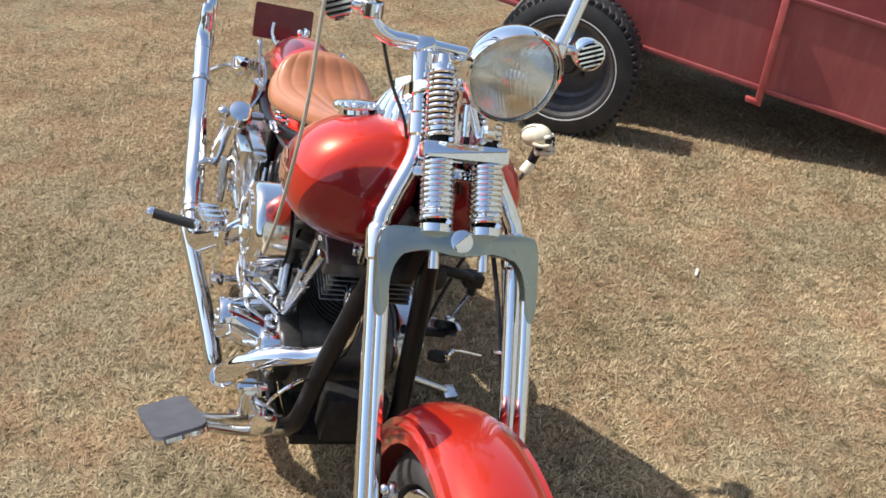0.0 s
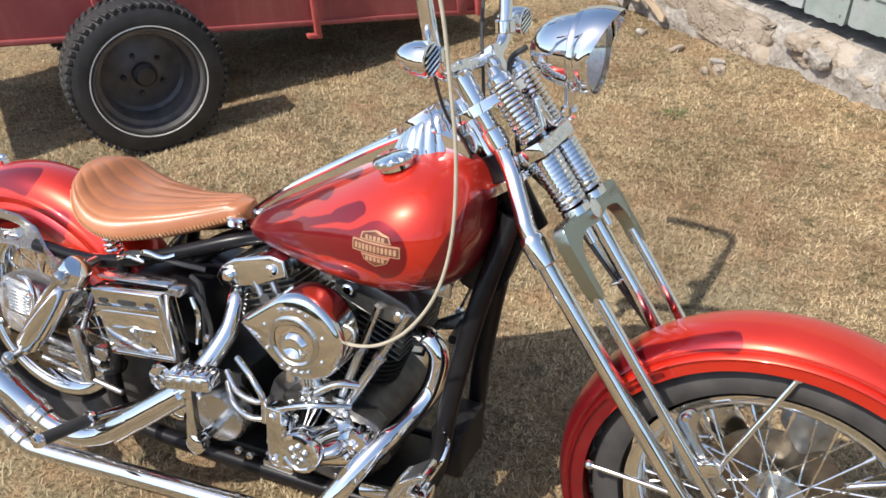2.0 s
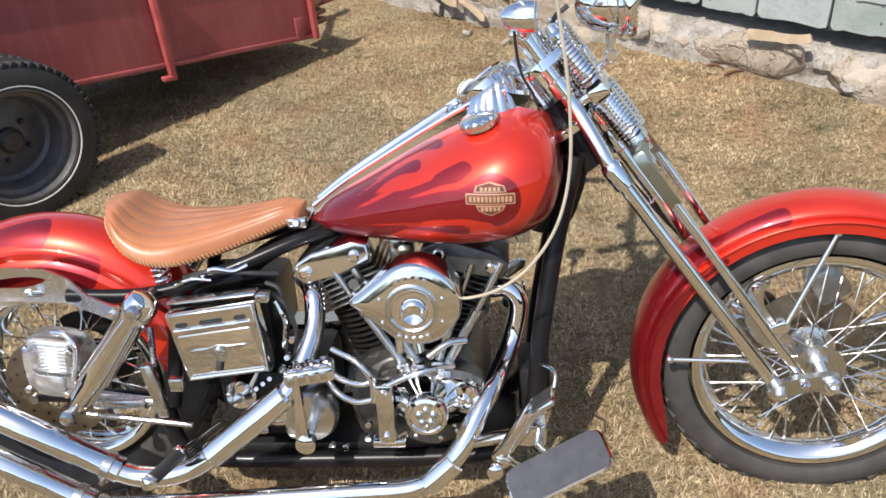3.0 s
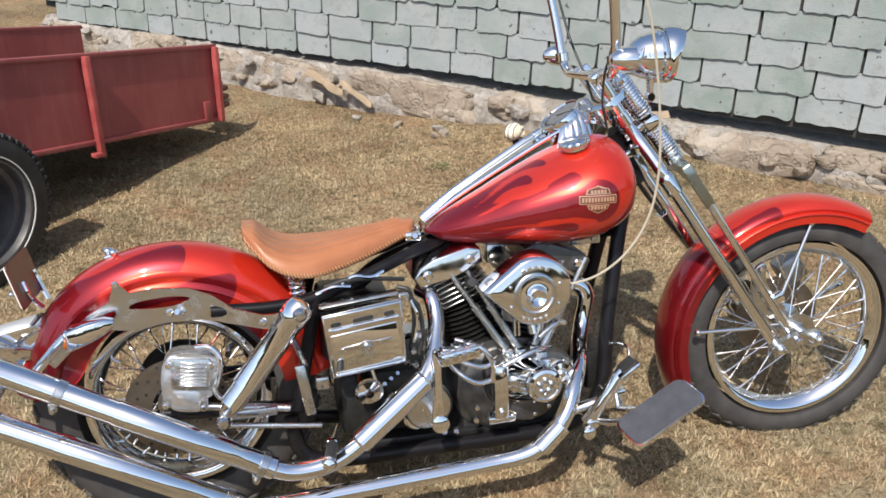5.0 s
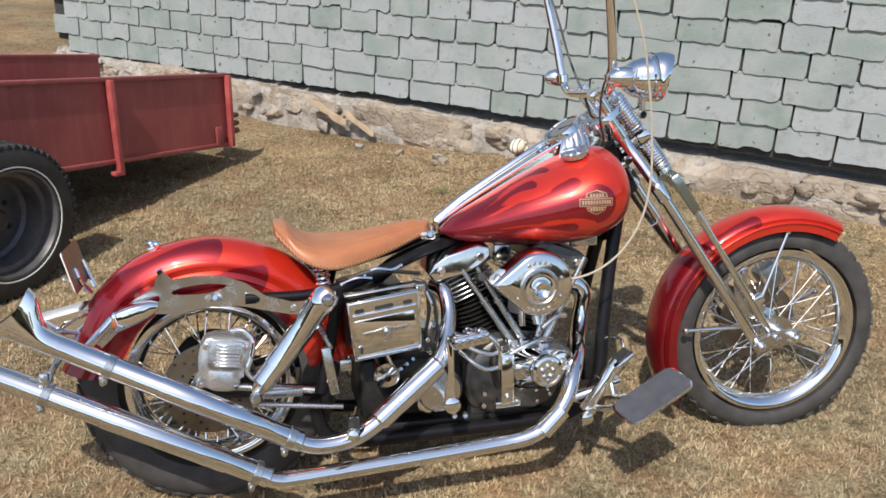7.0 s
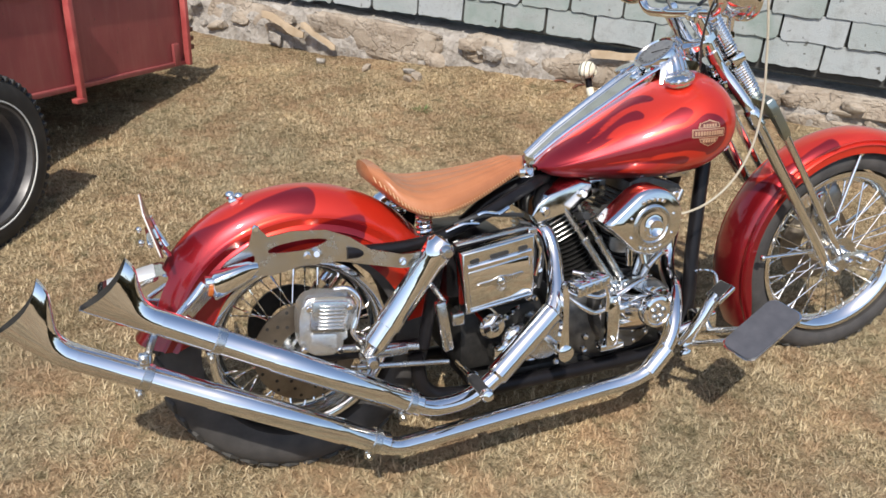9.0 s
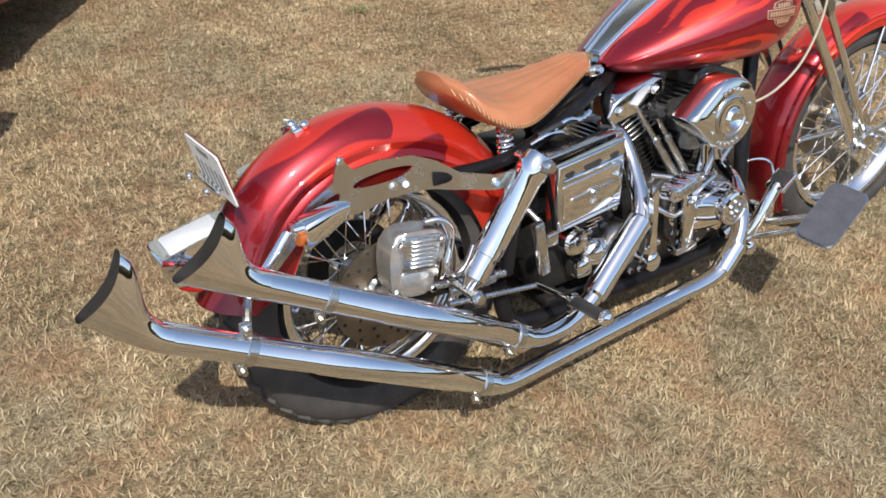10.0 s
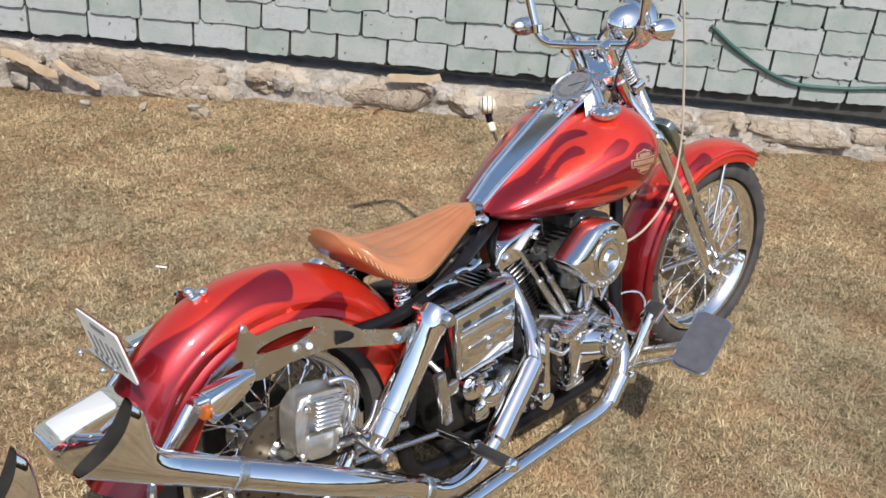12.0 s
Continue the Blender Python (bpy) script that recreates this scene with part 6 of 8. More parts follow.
def build_engine():
    bm = bmesh.new()
    lathe(bm, [(0.0, -0.115), (0.100, -0.115), (0.116, -0.105), (0.120, -0.02), (0.118, 0.09), (0.105, 0.105), (0.0, 0.105)], CRANK, (0, 1, 0), 40)
    block(bm, (0.80, 0, 0.20), (0.22, 0.18, 0.09), 0.02)
    slab(bm, rounded([(0.68, 0.33), (0.72, 0.40), (0.80, 0.42), (0.90, 0.40), (0.96, 0.35), (0.97, 0.27), (0.90, 0.20), (0.70, 0.20)]), -0.105, 0.10, 0.01)
    engine = bp("engine", bm, CASE_ALLOY, "air-cooled v-twin engine with chrome covers")

    def ep(name, bm, mat, label="", angle=38):
        return bp(name, bm, mat, label, engine, angle)

    for tilt, front in ((22.5, True), (-22.5, False)):
        d = Vector((math.sin(radians(tilt)), 0, math.cos(radians(tilt))))
        side = Vector((d.z, 0, -d.x))
        bm = bmesh.new()
        prof = [(0.060, 0.095), (0.060, 0.115)]
        for k in range(10):
            h = 0.118 + k * 0.0135
            prof += [(0.058, h), (0.083, h + 0.001), (0.083, h + 0.0045), (0.058, h + 0.006)]
        prof += [(0.058, 0.255)]
        lathe(bm, prof, CRANK, d, 36)
        ep("cylinder", bm, ENGINE_BLACK, "black finned cylinder")
        bm = bmesh.new()
        for k in range(6):
            h = 0.262 + k * 0.0125
            c = CRANK + d * h
            t = Matrix.Translation(c) @ Matrix.Rotation(radians(tilt), 4, "Y")
            block(bm, (0, 0, 0), (0.175 - 0.006 * k, 0.190 - 0.004 * k, 0.0045), 0.0018, t, 1)
        # front fins take the darker alloy, rear fins the brighter one
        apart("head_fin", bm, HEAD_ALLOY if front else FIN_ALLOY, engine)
        bm = bmesh.new()
        block(bm, (0, 0, 0), (0.115, 0.125, 0.09), 0.01, Matrix.Translation(CRANK + d * 0.295) @ Matrix.Rotation(radians(tilt), 4, "Y"))
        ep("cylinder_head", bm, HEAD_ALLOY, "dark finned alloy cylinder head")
        bm = bmesh.new()
        t = Matrix.Translation(CRANK + d * 0.358) @ Matrix.Rotation(radians(tilt * 0.8), 4, "Y")
        slab(bm, [(-0.084, -0.022), (-0.090, 0.006), (-0.066, 0.027), (-0.030, 0.036), (0.060, 0.033), (0.088, 0.018), (0.084, -0.018), (0.0, -0.024)], -0.112, 0.085, 0.006, t, 3)
        rocker = ep("rocker_box", bm, CASE_ALLOY if front else FACE_CHROME, "dull alloy rocker box" if front else "chrome rocker box")
        bm = bmesh.new()
        for q in (-0.055, 0.055):
            p = t @ Vector((q, -0.113, 0.004))
            bolt(bm, p, (0, -1, 0), 0.012, 0.010)
        apart("rocker_nut", bm, CHROME, engine)
        # pushrod tubes in pairs
        for k in (0, 1):
            if front:
                a, b = V(0.872 + k * 0.014, -0.124 - 0.010 * k, 0.398 - k * 0.016), V(0.949 + k * 0.062, -0.116, 0.615)
            else:
                a, b = V(0.798 + k * 0.033, -0.131, 0.396), V(0.664 + k * 0.044, -0.104, 0.606)
            bm = bmesh.new()
            mid = a.lerp(b, 0.55)
            rod(bm, a, mid, 0.0105, 14)
            rod(bm, mid, b, 0.0078, 14)
            lathe(bm, [(0.0105, -0.006), (0.0130, -0.004), (0.0130, 0.006), (0.0105, 0.008)], mid, (b - a), 14)
            ep("pushrod_tube", bm, CHROME_DULL, "chrome pushrod tube")
            bm = bmesh.new()
            block(bm, a + V(0, 0, -0.008), (0.030, 0.034, 0.030), 0.006)
            bolt(bm, a + V(0, -0.018, -0.008), (0, -1, 0), 0.006, 0.006)
            ep("tappet_block", bm, CHROME_DULL)
        bm = bmesh.new()
        p = CRANK + d * 0.30 + V(0, -0.085, 0) + side * (-0.03 if front else 0.03)
        rod(bm, p, p + V(0, -0.045, 0.008), 0.008, 10)
        rod(bm, p + V(0, -0.025, 0), p + V(0, -0.055, 0.012), 0.011, 10)
        ep("spark_plug", bm, WIRE_RUBBER, "black spark plug cap")
    # cone-shaped cam cover on the right, with the round ignition cover at its tip
    bm = bmesh.new()
    slab(bm, rounded([(0.742, 0.372), (0.800, 0.396), (0.890, 0.392), (0.962, 0.366), (0.958, 0.315), (0.930, 0.268), (0.892, 0.212), (0.812, 0.216), (0.752, 0.270)]), -0.146, -0.100, 0.009, segments=3)
    ep("cam_cover", bm, CASE_ALLOY, "dark polished cam cover")
    tip = V(0.856, -0.243, 0.350)
    base = V(0.848, -0.142, 0.312)
    bm = bmesh.new()
    rings = []
    for i in range(13):
        t = i / 12
        c = base.lerp(tip, t)
        grow = (1 - t) ** 1.15
        ring = []
        for k in range(40):
            a = 2 * math.pi * k / 40
            r = 0.041 + (0.042 + 0.012 * math.cos(2 * a + 0.7)) * grow
            ring.append(V(c.x + r * math.cos(a), c.y, c.z + r * math.sin(a)))
        rings.append(ring)
    skin(bm, rings)
    ep("nose_cone", bm, CHROME, "chrome nose cone")
    bm = bmesh.new()
    lathe(bm, [(0.034, -0.02), (0.034, 0.030), (0.030, 0.037), (0.018, 0.039), (0.015, 0.034), (0.0, 0.034)], (0.926, -0.146, 0.338), (0, -1, 0), 28)
    slab(bm, rounded([(0.862, 0.372), (0.930, 0.372), (0.952, 0.345), (0.930, 0.308), (0.868, 0.290)]), -0.172, -0.146, 0.006)
    bolt(bm, (0.926, -0.180, 0.338), (0, -1, 0), 0.010, 0.010)
    ep("cover_lobe", bm, CHROME, "chrome side lobe of the cover")
    bm = bmesh.new()
    for x, z in ((0.765, 0.368), (0.812, 0.386), (0.948, 0.354), (0.945, 0.300), (0.905, 0.240), (0.868, 0.222), (0.815, 0.228), (0.770, 0.268)):
        bolt(bm, V(x, -0.146, z), (0, -1, 0), 0.006, 0.006)
    apart("cover_screw", bm, CHROME_DULL, engine)
    bm = bmesh.new()
    lathe(bm, [(0.043, -0.004), (0.044, 0.014), (0.041, 0.021), (0.034, 0.023), (0.031, 0.020), (0.0, 0.020)], tip, (0, -1, 0), 32)
    ep("ignition_cover", bm, CHROME, "round chrome ignition cover")
    bm = bmesh.new()
    for k in range(5):
        a = 2 * math.pi * k / 5 + 0.3
        ball(bm, tip + V(0.015 * math.cos(a), -0.021, 0.015 * math.sin(a)), 0.0085, (1, 0.6, 1), 12, 7)
    ball(bm, tip + V(0, -0.021, -0.024), 0.007, (0.8, 0.6, 1.2), 10, 6)
    ep("cover_relief", bm, FIN_ALLOY, "raised cast ornament")
    # oil pump and regulator
    bm = bmesh.new()
    block(bm, (0.764, -0.190, 0.318), (0.036, 0.036, 0.140), 0.004)
    block(bm, (0.766, -0.186, 0.246), (0.070, 0.040, 0.018), 0.004)
    bolt(bm, (0.764, -0.208, 0.372), (0, -1, 0), 0.008, 0.008)
    bolt(bm, (0.764, -0.208, 0.268), (0, -1, 0), 0.008, 0.008)
    ep("oil_pump", bm, FACE_CHROME, "upright polished oil pump block")
    for k, pts in enumerate((
        [(0.640, -0.18, 0.425), (0.680, -0.205, 0.405), (0.720, -0.205, 0.392), (0.750, -0.200, 0.400)],
        [(0.640, -0.18, 0.400), (0.672, -0.205, 0.372), (0.705, -0.206, 0.352), (0.738, -0.200, 0.352)],
        [(0.660, -0.17, 0.455), (0.715, -0.200, 0.440), (0.742, -0.205, 0.400), (0.742, -0.205, 0.350)],
        [(0.905, -0.150, 0.40), (0.860, -0.190, 0.415), (0.815, -0.200, 0.405), (0.772, -0.200, 0.385)])):
        bp("oil_line", sweep(bmesh.new(), smooth_path(pts), 0.0065, 10), CHROME, "chrome oil line", engine)
    # carburettor
    bm = bmesh.new()
    block(bm, (0.815, -0.135, 0.560), (0.075, 0.09, 0.075), 0.012)
    rod(bm, V(0.80, -0.03, 0.545), V(0.81, -0.12, 0.555), 0.024, 18)
    lathe(bm, [(0.028, 0), (0.030, 0.03), (0.024, 0.042), (0, 0.044)], (0.815, -0.140, 0.525), (0, 0, -1), 20)
    ep("carburettor", bm, CAST, "alloy carburettor")
    bm = bmesh.new()
    rod(bm, V(0.835, -0.195, 0.520), V(0.845, -0.205, 0.465), 0.011, 12)
    rod(bm, V(0.805, -0.195, 0.512), V(0.805, -0.200, 0.462), 0.009, 12)
    sweep(bm, smooth_path([(0.86, -0.20, 0.45), (0.90, -0.19, 0.475), (0.935, -0.17, 0.47)]), 0.008, 10)
    apart("breather_fitting", bm, CHROME, engine)
    # upper motor mount
    bm = bmesh.new()
    block(bm, (0.800, -0.02, 0.625), (0.05, 0.05, 0.05), 0.006)
    block(bm, (1.030, -0.060, 0.652), (0.080, 0.012, 0.035), 0.003)
    bolt(bm, (1.05, -0.066, 0.652), (0, -1, 0), 0.010, 0.010)
    apart("motor_mount", bm, CHROME_DULL, engine)
    # transmission and primary
    bm = bmesh.new()
    block(bm, (0.500, 0.0, 0.285), (0.240, 0.22, 0.17), 0.025)
    ep("gearbox", bm, ENGINE_BLACK, "black gearbox")
    bm = bmesh.new()
    lathe(bm, [(0.062, 0), (0.062, 0.05), (0.055, 0.06), (0.02, 0.064), (0, 0.064)], (0.590, -0.105, 0.285), (0, -1, 0), 32)
    ep("kick_cover", bm, CHROME_DULL, "polished kick-start cover")
    bm = bmesh.new()
    lathe(bm, [(0.034, 0), (0.034, 0.075), (0.028, 0.082), (0.012, 0.084), (0.010, 0.092), (0, 0.092)], (0.448, -0.085, 0.342), (0, -1, 0), 28)
    for k in range(3):
        rod(bm, V(0.476 + 0.016 * k, -0.13, 0.335 + 0.012 * k), V(0.486 + 0.016 * k, -0.165, 0.360 + 0.012 * k), 0.005, 8)
    ep("starter_motor", bm, CHROME, "chrome starter end")
    bm = bmesh.new()
    ball(bm, (0.520, -0.140, 0.292), 0.042, (1.0, 0.75, 0.9), 24, 14)
    lathe(bm, [(0.030, 0), (0.030, 0.03), (0.024, 0.036), (0.0, 0.037)], (0.560, -0.120, 0.250), (0, -1, 0), 20)
    block(bm, (0.475, -0.140, 0.265), (0.05, 0.05, 0.045), 0.012)
    ep("gearbox_cover", bm, CHROME, "chrome gearbox end cover")
    bm = bmesh.new()
    block(bm, (1.072, 0.0, 0.285), (0.070, 0.130, 0.110), 0.010)
    ep("regulator", bm, ENGINE_BLACK, "black voltage regulator between the down tubes")
    # primary cover on the unseen side, added to stop light through the engine
    bm = bmesh.new()
    slab(bm, rounded([(0.36, 0.30), (0.40, 0.22), (0.55, 0.20), (0.82, 0.19), (0.92, 0.26), (0.92, 0.34), (0.82, 0.40), (0.55, 0.37), (0.42, 0.37)]), 0.115, 0.185, 0.015, segments=3)
    ep("primary_cover", bm, CHROME_DULL, "unseen polished primary cover, added to block light behind the engine")
    bm = bmesh.new()
    slab(bm, rounded([(0.584, 0.295), (0.595, 0.264), (0.610, 0.280), (0.607, 0.36), (0.606, 0.44), (0.600, 0.466), (0.588, 0.455), (0.592, 0.38)]), -0.252, -0.238, 0.004)
    lathe(bm, [(0.018, -0.01), (0.021, 0), (0.021, 0.018), (0.012, 0.022), (0, 0.022)], (0.602, -0.236, 0.279), (0, -1, 0), 20)
    rod(bm, V(0.600, -0.16, 0.279), V(0.600, -0.24, 0.279), 0.012, 12)
    kick = bp("kick_starter", bm, CHROME, "chrome kick-start lever with block pedal")
    bm = bmesh.new()
    turn = Matrix.Rotation(radians(-6), 4, "Y") @ Matrix.Rotation(radians(8), 4, "Z")
    block(bm, (0.640, -0.282, 0.466), (0.095, 0.046, 0.030), 0.005, turn)
    for k in (-1, 0, 1):
        block(bm, V(0.640, -0.282, 0.482) + (turn.to_3x3() @ V(0.030 * k, 0, 0)), (0.018, 0.042, 0.008), 0.002, turn)
    bp("kick_pedal", bm, CHROME, "ribbed chrome pedal", kick)
    bm = bmesh.new()
    for k in (-1.5, -0.5, 0.5, 1.5):
        block(bm, V(0.640, -0.306, 0.468) + (turn.to_3x3() @ V(0.021 * k, 0, 0)), (0.013, 0.006, 0.016), 0.002, turn)
    tagged(bp("pedal_rib", bm, CHROME_DULL, "", kick), kind="stuff")
    # dark gear behind: oil tank, battery, frame hardware
    bm = bmesh.new()
    block(bm, (0.435, 0.0, 0.480), (0.180, 0.22, 0.15), 0.02)
    ep("oil_tank", bm, BLACK, "black oil tank")
    bm = bmesh.new()
    block(bm, (0.720, 0.0, 0.165), (0.62, 0.20, 0.03), 0.006)
    ep("skid_plate", bm, ENGINE_BLACK)
    for pts in (
        [(0.545, -0.15, 0.575), (0.575, -0.155, 0.545), (0.585, -0.150, 0.48), (0.575, -0.150, 0.42)],
        [(0.530, -0.13, 0.590), (0.560, -0.140, 0.575), (0.566, -0.145, 0.50), (0.555, -0.140, 0.43)],
        [(0.36, -0.13, 0.605), (0.42, -0.140, 0.622), (0.50, -0.130, 0.612), (0.55, -0.11, 0.60)]):
        bp("cable", sweep(bmesh.new(), smooth_path(pts), 0.0055, 8), WIRE_RUBBER, "", engine)
    for pts in (
        [(0.555, -0.165, 0.565), (0.570, -0.168, 0.52), (0.560, -0.166, 0.46)],
        [(0.40, -0.135, 0.612), (0.43, -0.142, 0.628), (0.47, -0.140, 0.622), (0.50, -0.135, 0.632)],
        [(0.34, -0.13, 0.590), (0.38, -0.140, 0.606), (0.42, -0.138, 0.602)]):
        bp("bracket_rod", sweep(bmesh.new(), smooth_path(pts), 0.0048, 8), CHROME, "", engine)
    bm = bmesh.new()
    for x, z in ((0.560, 0.43), (0.545, 0.40), (0.575, 0.47), (0.565, 0.395), (0.715, 0.262), (0.712, 0.228), (0.66, 0.205), (0.63, 0.208)):
        bolt(bm, (x, -0.148, z), (0, -1, 0), 0.009, 0.012)
    apart("bolt", bm, CHROME, engine)


build_engine()


def build_air_cleaner():
    cx, cz, r = 0.848, 0.577, 0.087
    pts = []
    for k in range(49):
        a = radians(-126 + 252 * k / 48)
        pts.append((cx + r * math.cos(a), cz + r * math.sin(a)))
    tip = (0.714, 0.583)
    a0, a1 = pts[-1], pts[0]
    up = [((1 - t) ** 2 * a0[0] + 2 * t * (1 - t) * 0.752 + t * t * tip[0], (1 - t) ** 2 * a0[1] + 2 * t * (1 - t) * 0.612 + t * t * tip[1]) for t in (0.2, 0.4, 0.6, 0.8, 0.95)]
    down = [((1 - t) ** 2 * tip[0] + 2 * t * (1 - t) * 0.752 + t * t * a1[0], (1 - t) ** 2 * tip[1] + 2 * t * (1 - t) * 0.548 + t * t * a1[1]) for t in (0.05, 0.2, 0.4, 0.6, 0.8)]
    shape = pts + up + down
    # a straight-sided can with a rolled edge and a nearly flat face
    bm = bmesh.new()
    face = -0.236
    profile = [(1.0, -0.168), (1.0, -0.176), (1.0, -0.214)]
    for k in range(1, 7):
        a = radians(90 * k / 6)
        profile.append((0.86 + 0.14 * math.cos(a), -0.214 - 0.019 * math.sin(a)))
    profile += [(0.78, -0.2345), (0.68, face)]
    rings = [[V(cx + (x - cx) * q, y, cz + (z - cz) * q) for x, z in shape] for q, y in profile]
    skin(bm, rings)
    cover = bp("air_cleaner", bm, FACE_CHROME, "chrome teardrop air cleaner cover", angle=50)
    bm = bmesh.new()
    slab(bm, [(cx + (x - cx) * 0.96, cz + (z - cz) * 0.96) for x, z in shape], -0.180, -0.160, 0.003)
    bp("backplate", bm, BLACK, "black backplate", cover)
    # ringed dish in the middle of the face
    c = V(cx - 0.008, face, cz - 0.004)
    bm = bmesh.new()
    lathe(bm, [(0.052, -0.002), (0.052, 0.0025), (0.049, 0.0045), (0.045, 0.0045), (0.042, 0.002), (0.041, 0.0015)], c, (0, -1, 0), 40, cap=False)
    bp("cover_ring", bm, CHROME_DULL, "raised ring", cover)
    bm = bmesh.new()
    lathe(bm, [(0.0415, 0.0015), (0.038, 0.0018), (0.034, 0.0012), (0.027, 0.0030), (0.022, 0.0105), (0.020, 0.0115), (0.018, 0.0100), (0.013, 0.0055), (0.007, 0.0030), (0.0, 0.0022)], c + V(0.004, 0, -0.006), (0, -1, 0), 36, cap=False)
    bp("centre_dish", bm, CHROME, "polished hollow centre", cover)
    bm = bmesh.new()
    for deg, count in ((90, 5), (270, 5)):
        for k in range(count):
            a = radians(deg + 13 * (k - (count - 1) / 2))
            block(bm, c + V(0.0645 * math.cos(a), -0.001, 0.0645 * math.sin(a)), (0.009, 0.004, 0.009), 0.001, Matrix.Rotation(-(a - math.pi / 2), 4, "Y"), 1)
    for a in (160, 205, 335, 20):
        ball(bm, c + V(0.064 * math.cos(radians(a)), 0, 0.064 * math.sin(radians(a))), 0.0045, (1, 0.8, 1), 8, 5)
    apart("raised_mark", bm, CHROME, cover)


build_air_cleaner()


def build_toolbox():
    def lean_out(bm):
        """The cover's top stands out further than its foot."""
        for v in bm.verts:
            v.co.y -= 0.11 * (v.co.z - 0.49)
        return bm

    bm = bmesh.new()
    shape = [(0.343, 0.561), (0.526, 0.586), (0.537, 0.424), (0.360, 0.401)]
    slab(bm, shape, -0.212, -0.166, 0.006, segments=3)
    box = bp("battery_cover", lean_out(bm), FACE_CHROME, "chrome battery cover with slots and a winged ornament")

    def at(u, v):
        a = Vector(shape[0]).lerp(Vector(shape[1]), u)
        b = Vector(shape[3]).lerp(Vector(shape[2]), u)
        return b.lerp(a, v)

    tilt = Matrix.Rotation(-math.atan2(0.020 + 0.006, 0.187), 4, "Y")
    # dark strips on the uncut face show the vent slots' inner shade
    for u, w in ((0.16, 0.024), (0.50, 0.048), (0.83, 0.024)):
        p = at(u, 0.845)
        bm = bmesh.new()
        slab(bm, round_rect(w, 0.011, 0.005), -0.001, 0.001, 0.0, Matrix.Translation((p.x, -0.2125, p.y)) @ tilt)
        bp("slot", lean_out(bm), RUBBER, "dark strip for the shade in a vent slot", box)
    p = at(0.5, 0.40)
    bm = bmesh.new()
    slab(bm, round_rect(0.158, 0.094, 0.006), -0.0025, 0.0025, 0.0015, Matrix.Translation((p.x, -0.2125, p.y)) @ tilt)
    bp("raised_panel", lean_out(bm), CHROME, "", box)
    bm = bmesh.new()
    M = Matrix.Translation((p.x, -0.2155, p.y)) @ tilt
    slab(bm, rounded([(-0.058, 0.012), (-0.050, 0.004), (-0.018, 0.0), (-0.010, -0.016), (0.0, -0.022), (0.010, -0.016), (0.018, 0.0), (0.050, 0.004), (0.058, 0.012), (0.02, 0.012), (0.0, 0.018), (-0.02, 0.012)], 4), -0.003, 0.003, 0.001, M)
    ball(bm, M @ V(0, -0.003, 0.004), 0.011, (1, 0.6, 1), 14, 8)
    bp("winged_ornament", lean_out(bm), CHROME_DULL, "cast winged ornament", box)
    bm = bmesh.new()
    for v in (0.78, 0.06):
        a, b = at(0.06, v), at(0.94, v)
        sweep(bm, [V(a.x, -0.214, a.y), V(b.x, -0.214, b.y)], 0.0035, 8)
    lean_out(bm)
    apart("panel_ridge", bm, CHROME, box)
    bm = bmesh.new()
    block(bm, (0.432, -0.168, 0.584), (0.185, 0.03, 0.006), 0.002, Matrix.Rotation(radians(-6), 4, "Y"))
    block(bm, (0.536, -0.168, 0.582), (0.026, 0.03, 0.020), 0.004)
    bp("top_bracket", lean_out(bm), CHROME_DULL, "", box)
    bm = bmesh.new()
    block(bm, (0.296, -0.222, 0.395), (0.024, 0.020, 0.125), 0.004, Matrix.Rotation(radians(-9), 4, "Y"))
    block(bm, (0.336, -0.205, 0.400), (0.030, 0.02, 0.030), 0.004)
    rod(bm, V(0.275, -0.15, 0.50), V(0.300, -0.215, 0.45), 0.007, 10)
    bp("brake_reservoir", bm, CHROME_DULL, "upright metal canister beside the battery cover")


build_toolbox()


# ---- rear end ----
def pierced_plate(outline, holes, y0, y1):
    """A flat plate with openings through it."""
    cu = bpy.data.curves.new("plate_outline", "CURVE")
    cu.dimensions, cu.fill_mode, cu.extrude = "2D", "BOTH", abs(y1 - y0) / 2
    for loop in [outline] + holes:
        sp = cu.splines.new("POLY")
        sp.points.add(len(loop) - 1)
        for point, (x, z) in zip(sp.points, loop):
            point.co = (x, z, 0, 1)
        sp.use_cyclic_u = True
    ob = bpy.data.objects.new("plate_outline", cu)
    me = bpy.data.meshes.new_from_object(ob)
    bm = bmesh.new()
    bm.from_mesh(me)
    bpy.data.objects.remove(ob)
    bpy.data.curves.remove(cu)
    bpy.data.meshes.remove(me)
    bmesh.ops.remove_doubles(bm, verts=bm.verts[:], dist=1e-5)
    for v in bm.verts:
        v.co = (v.co.x, (y0 + y1) / 2 + v.co.z, v.co.y)
    bmesh.ops.recalc_face_normals(bm, faces=bm.faces[:])
    return bm


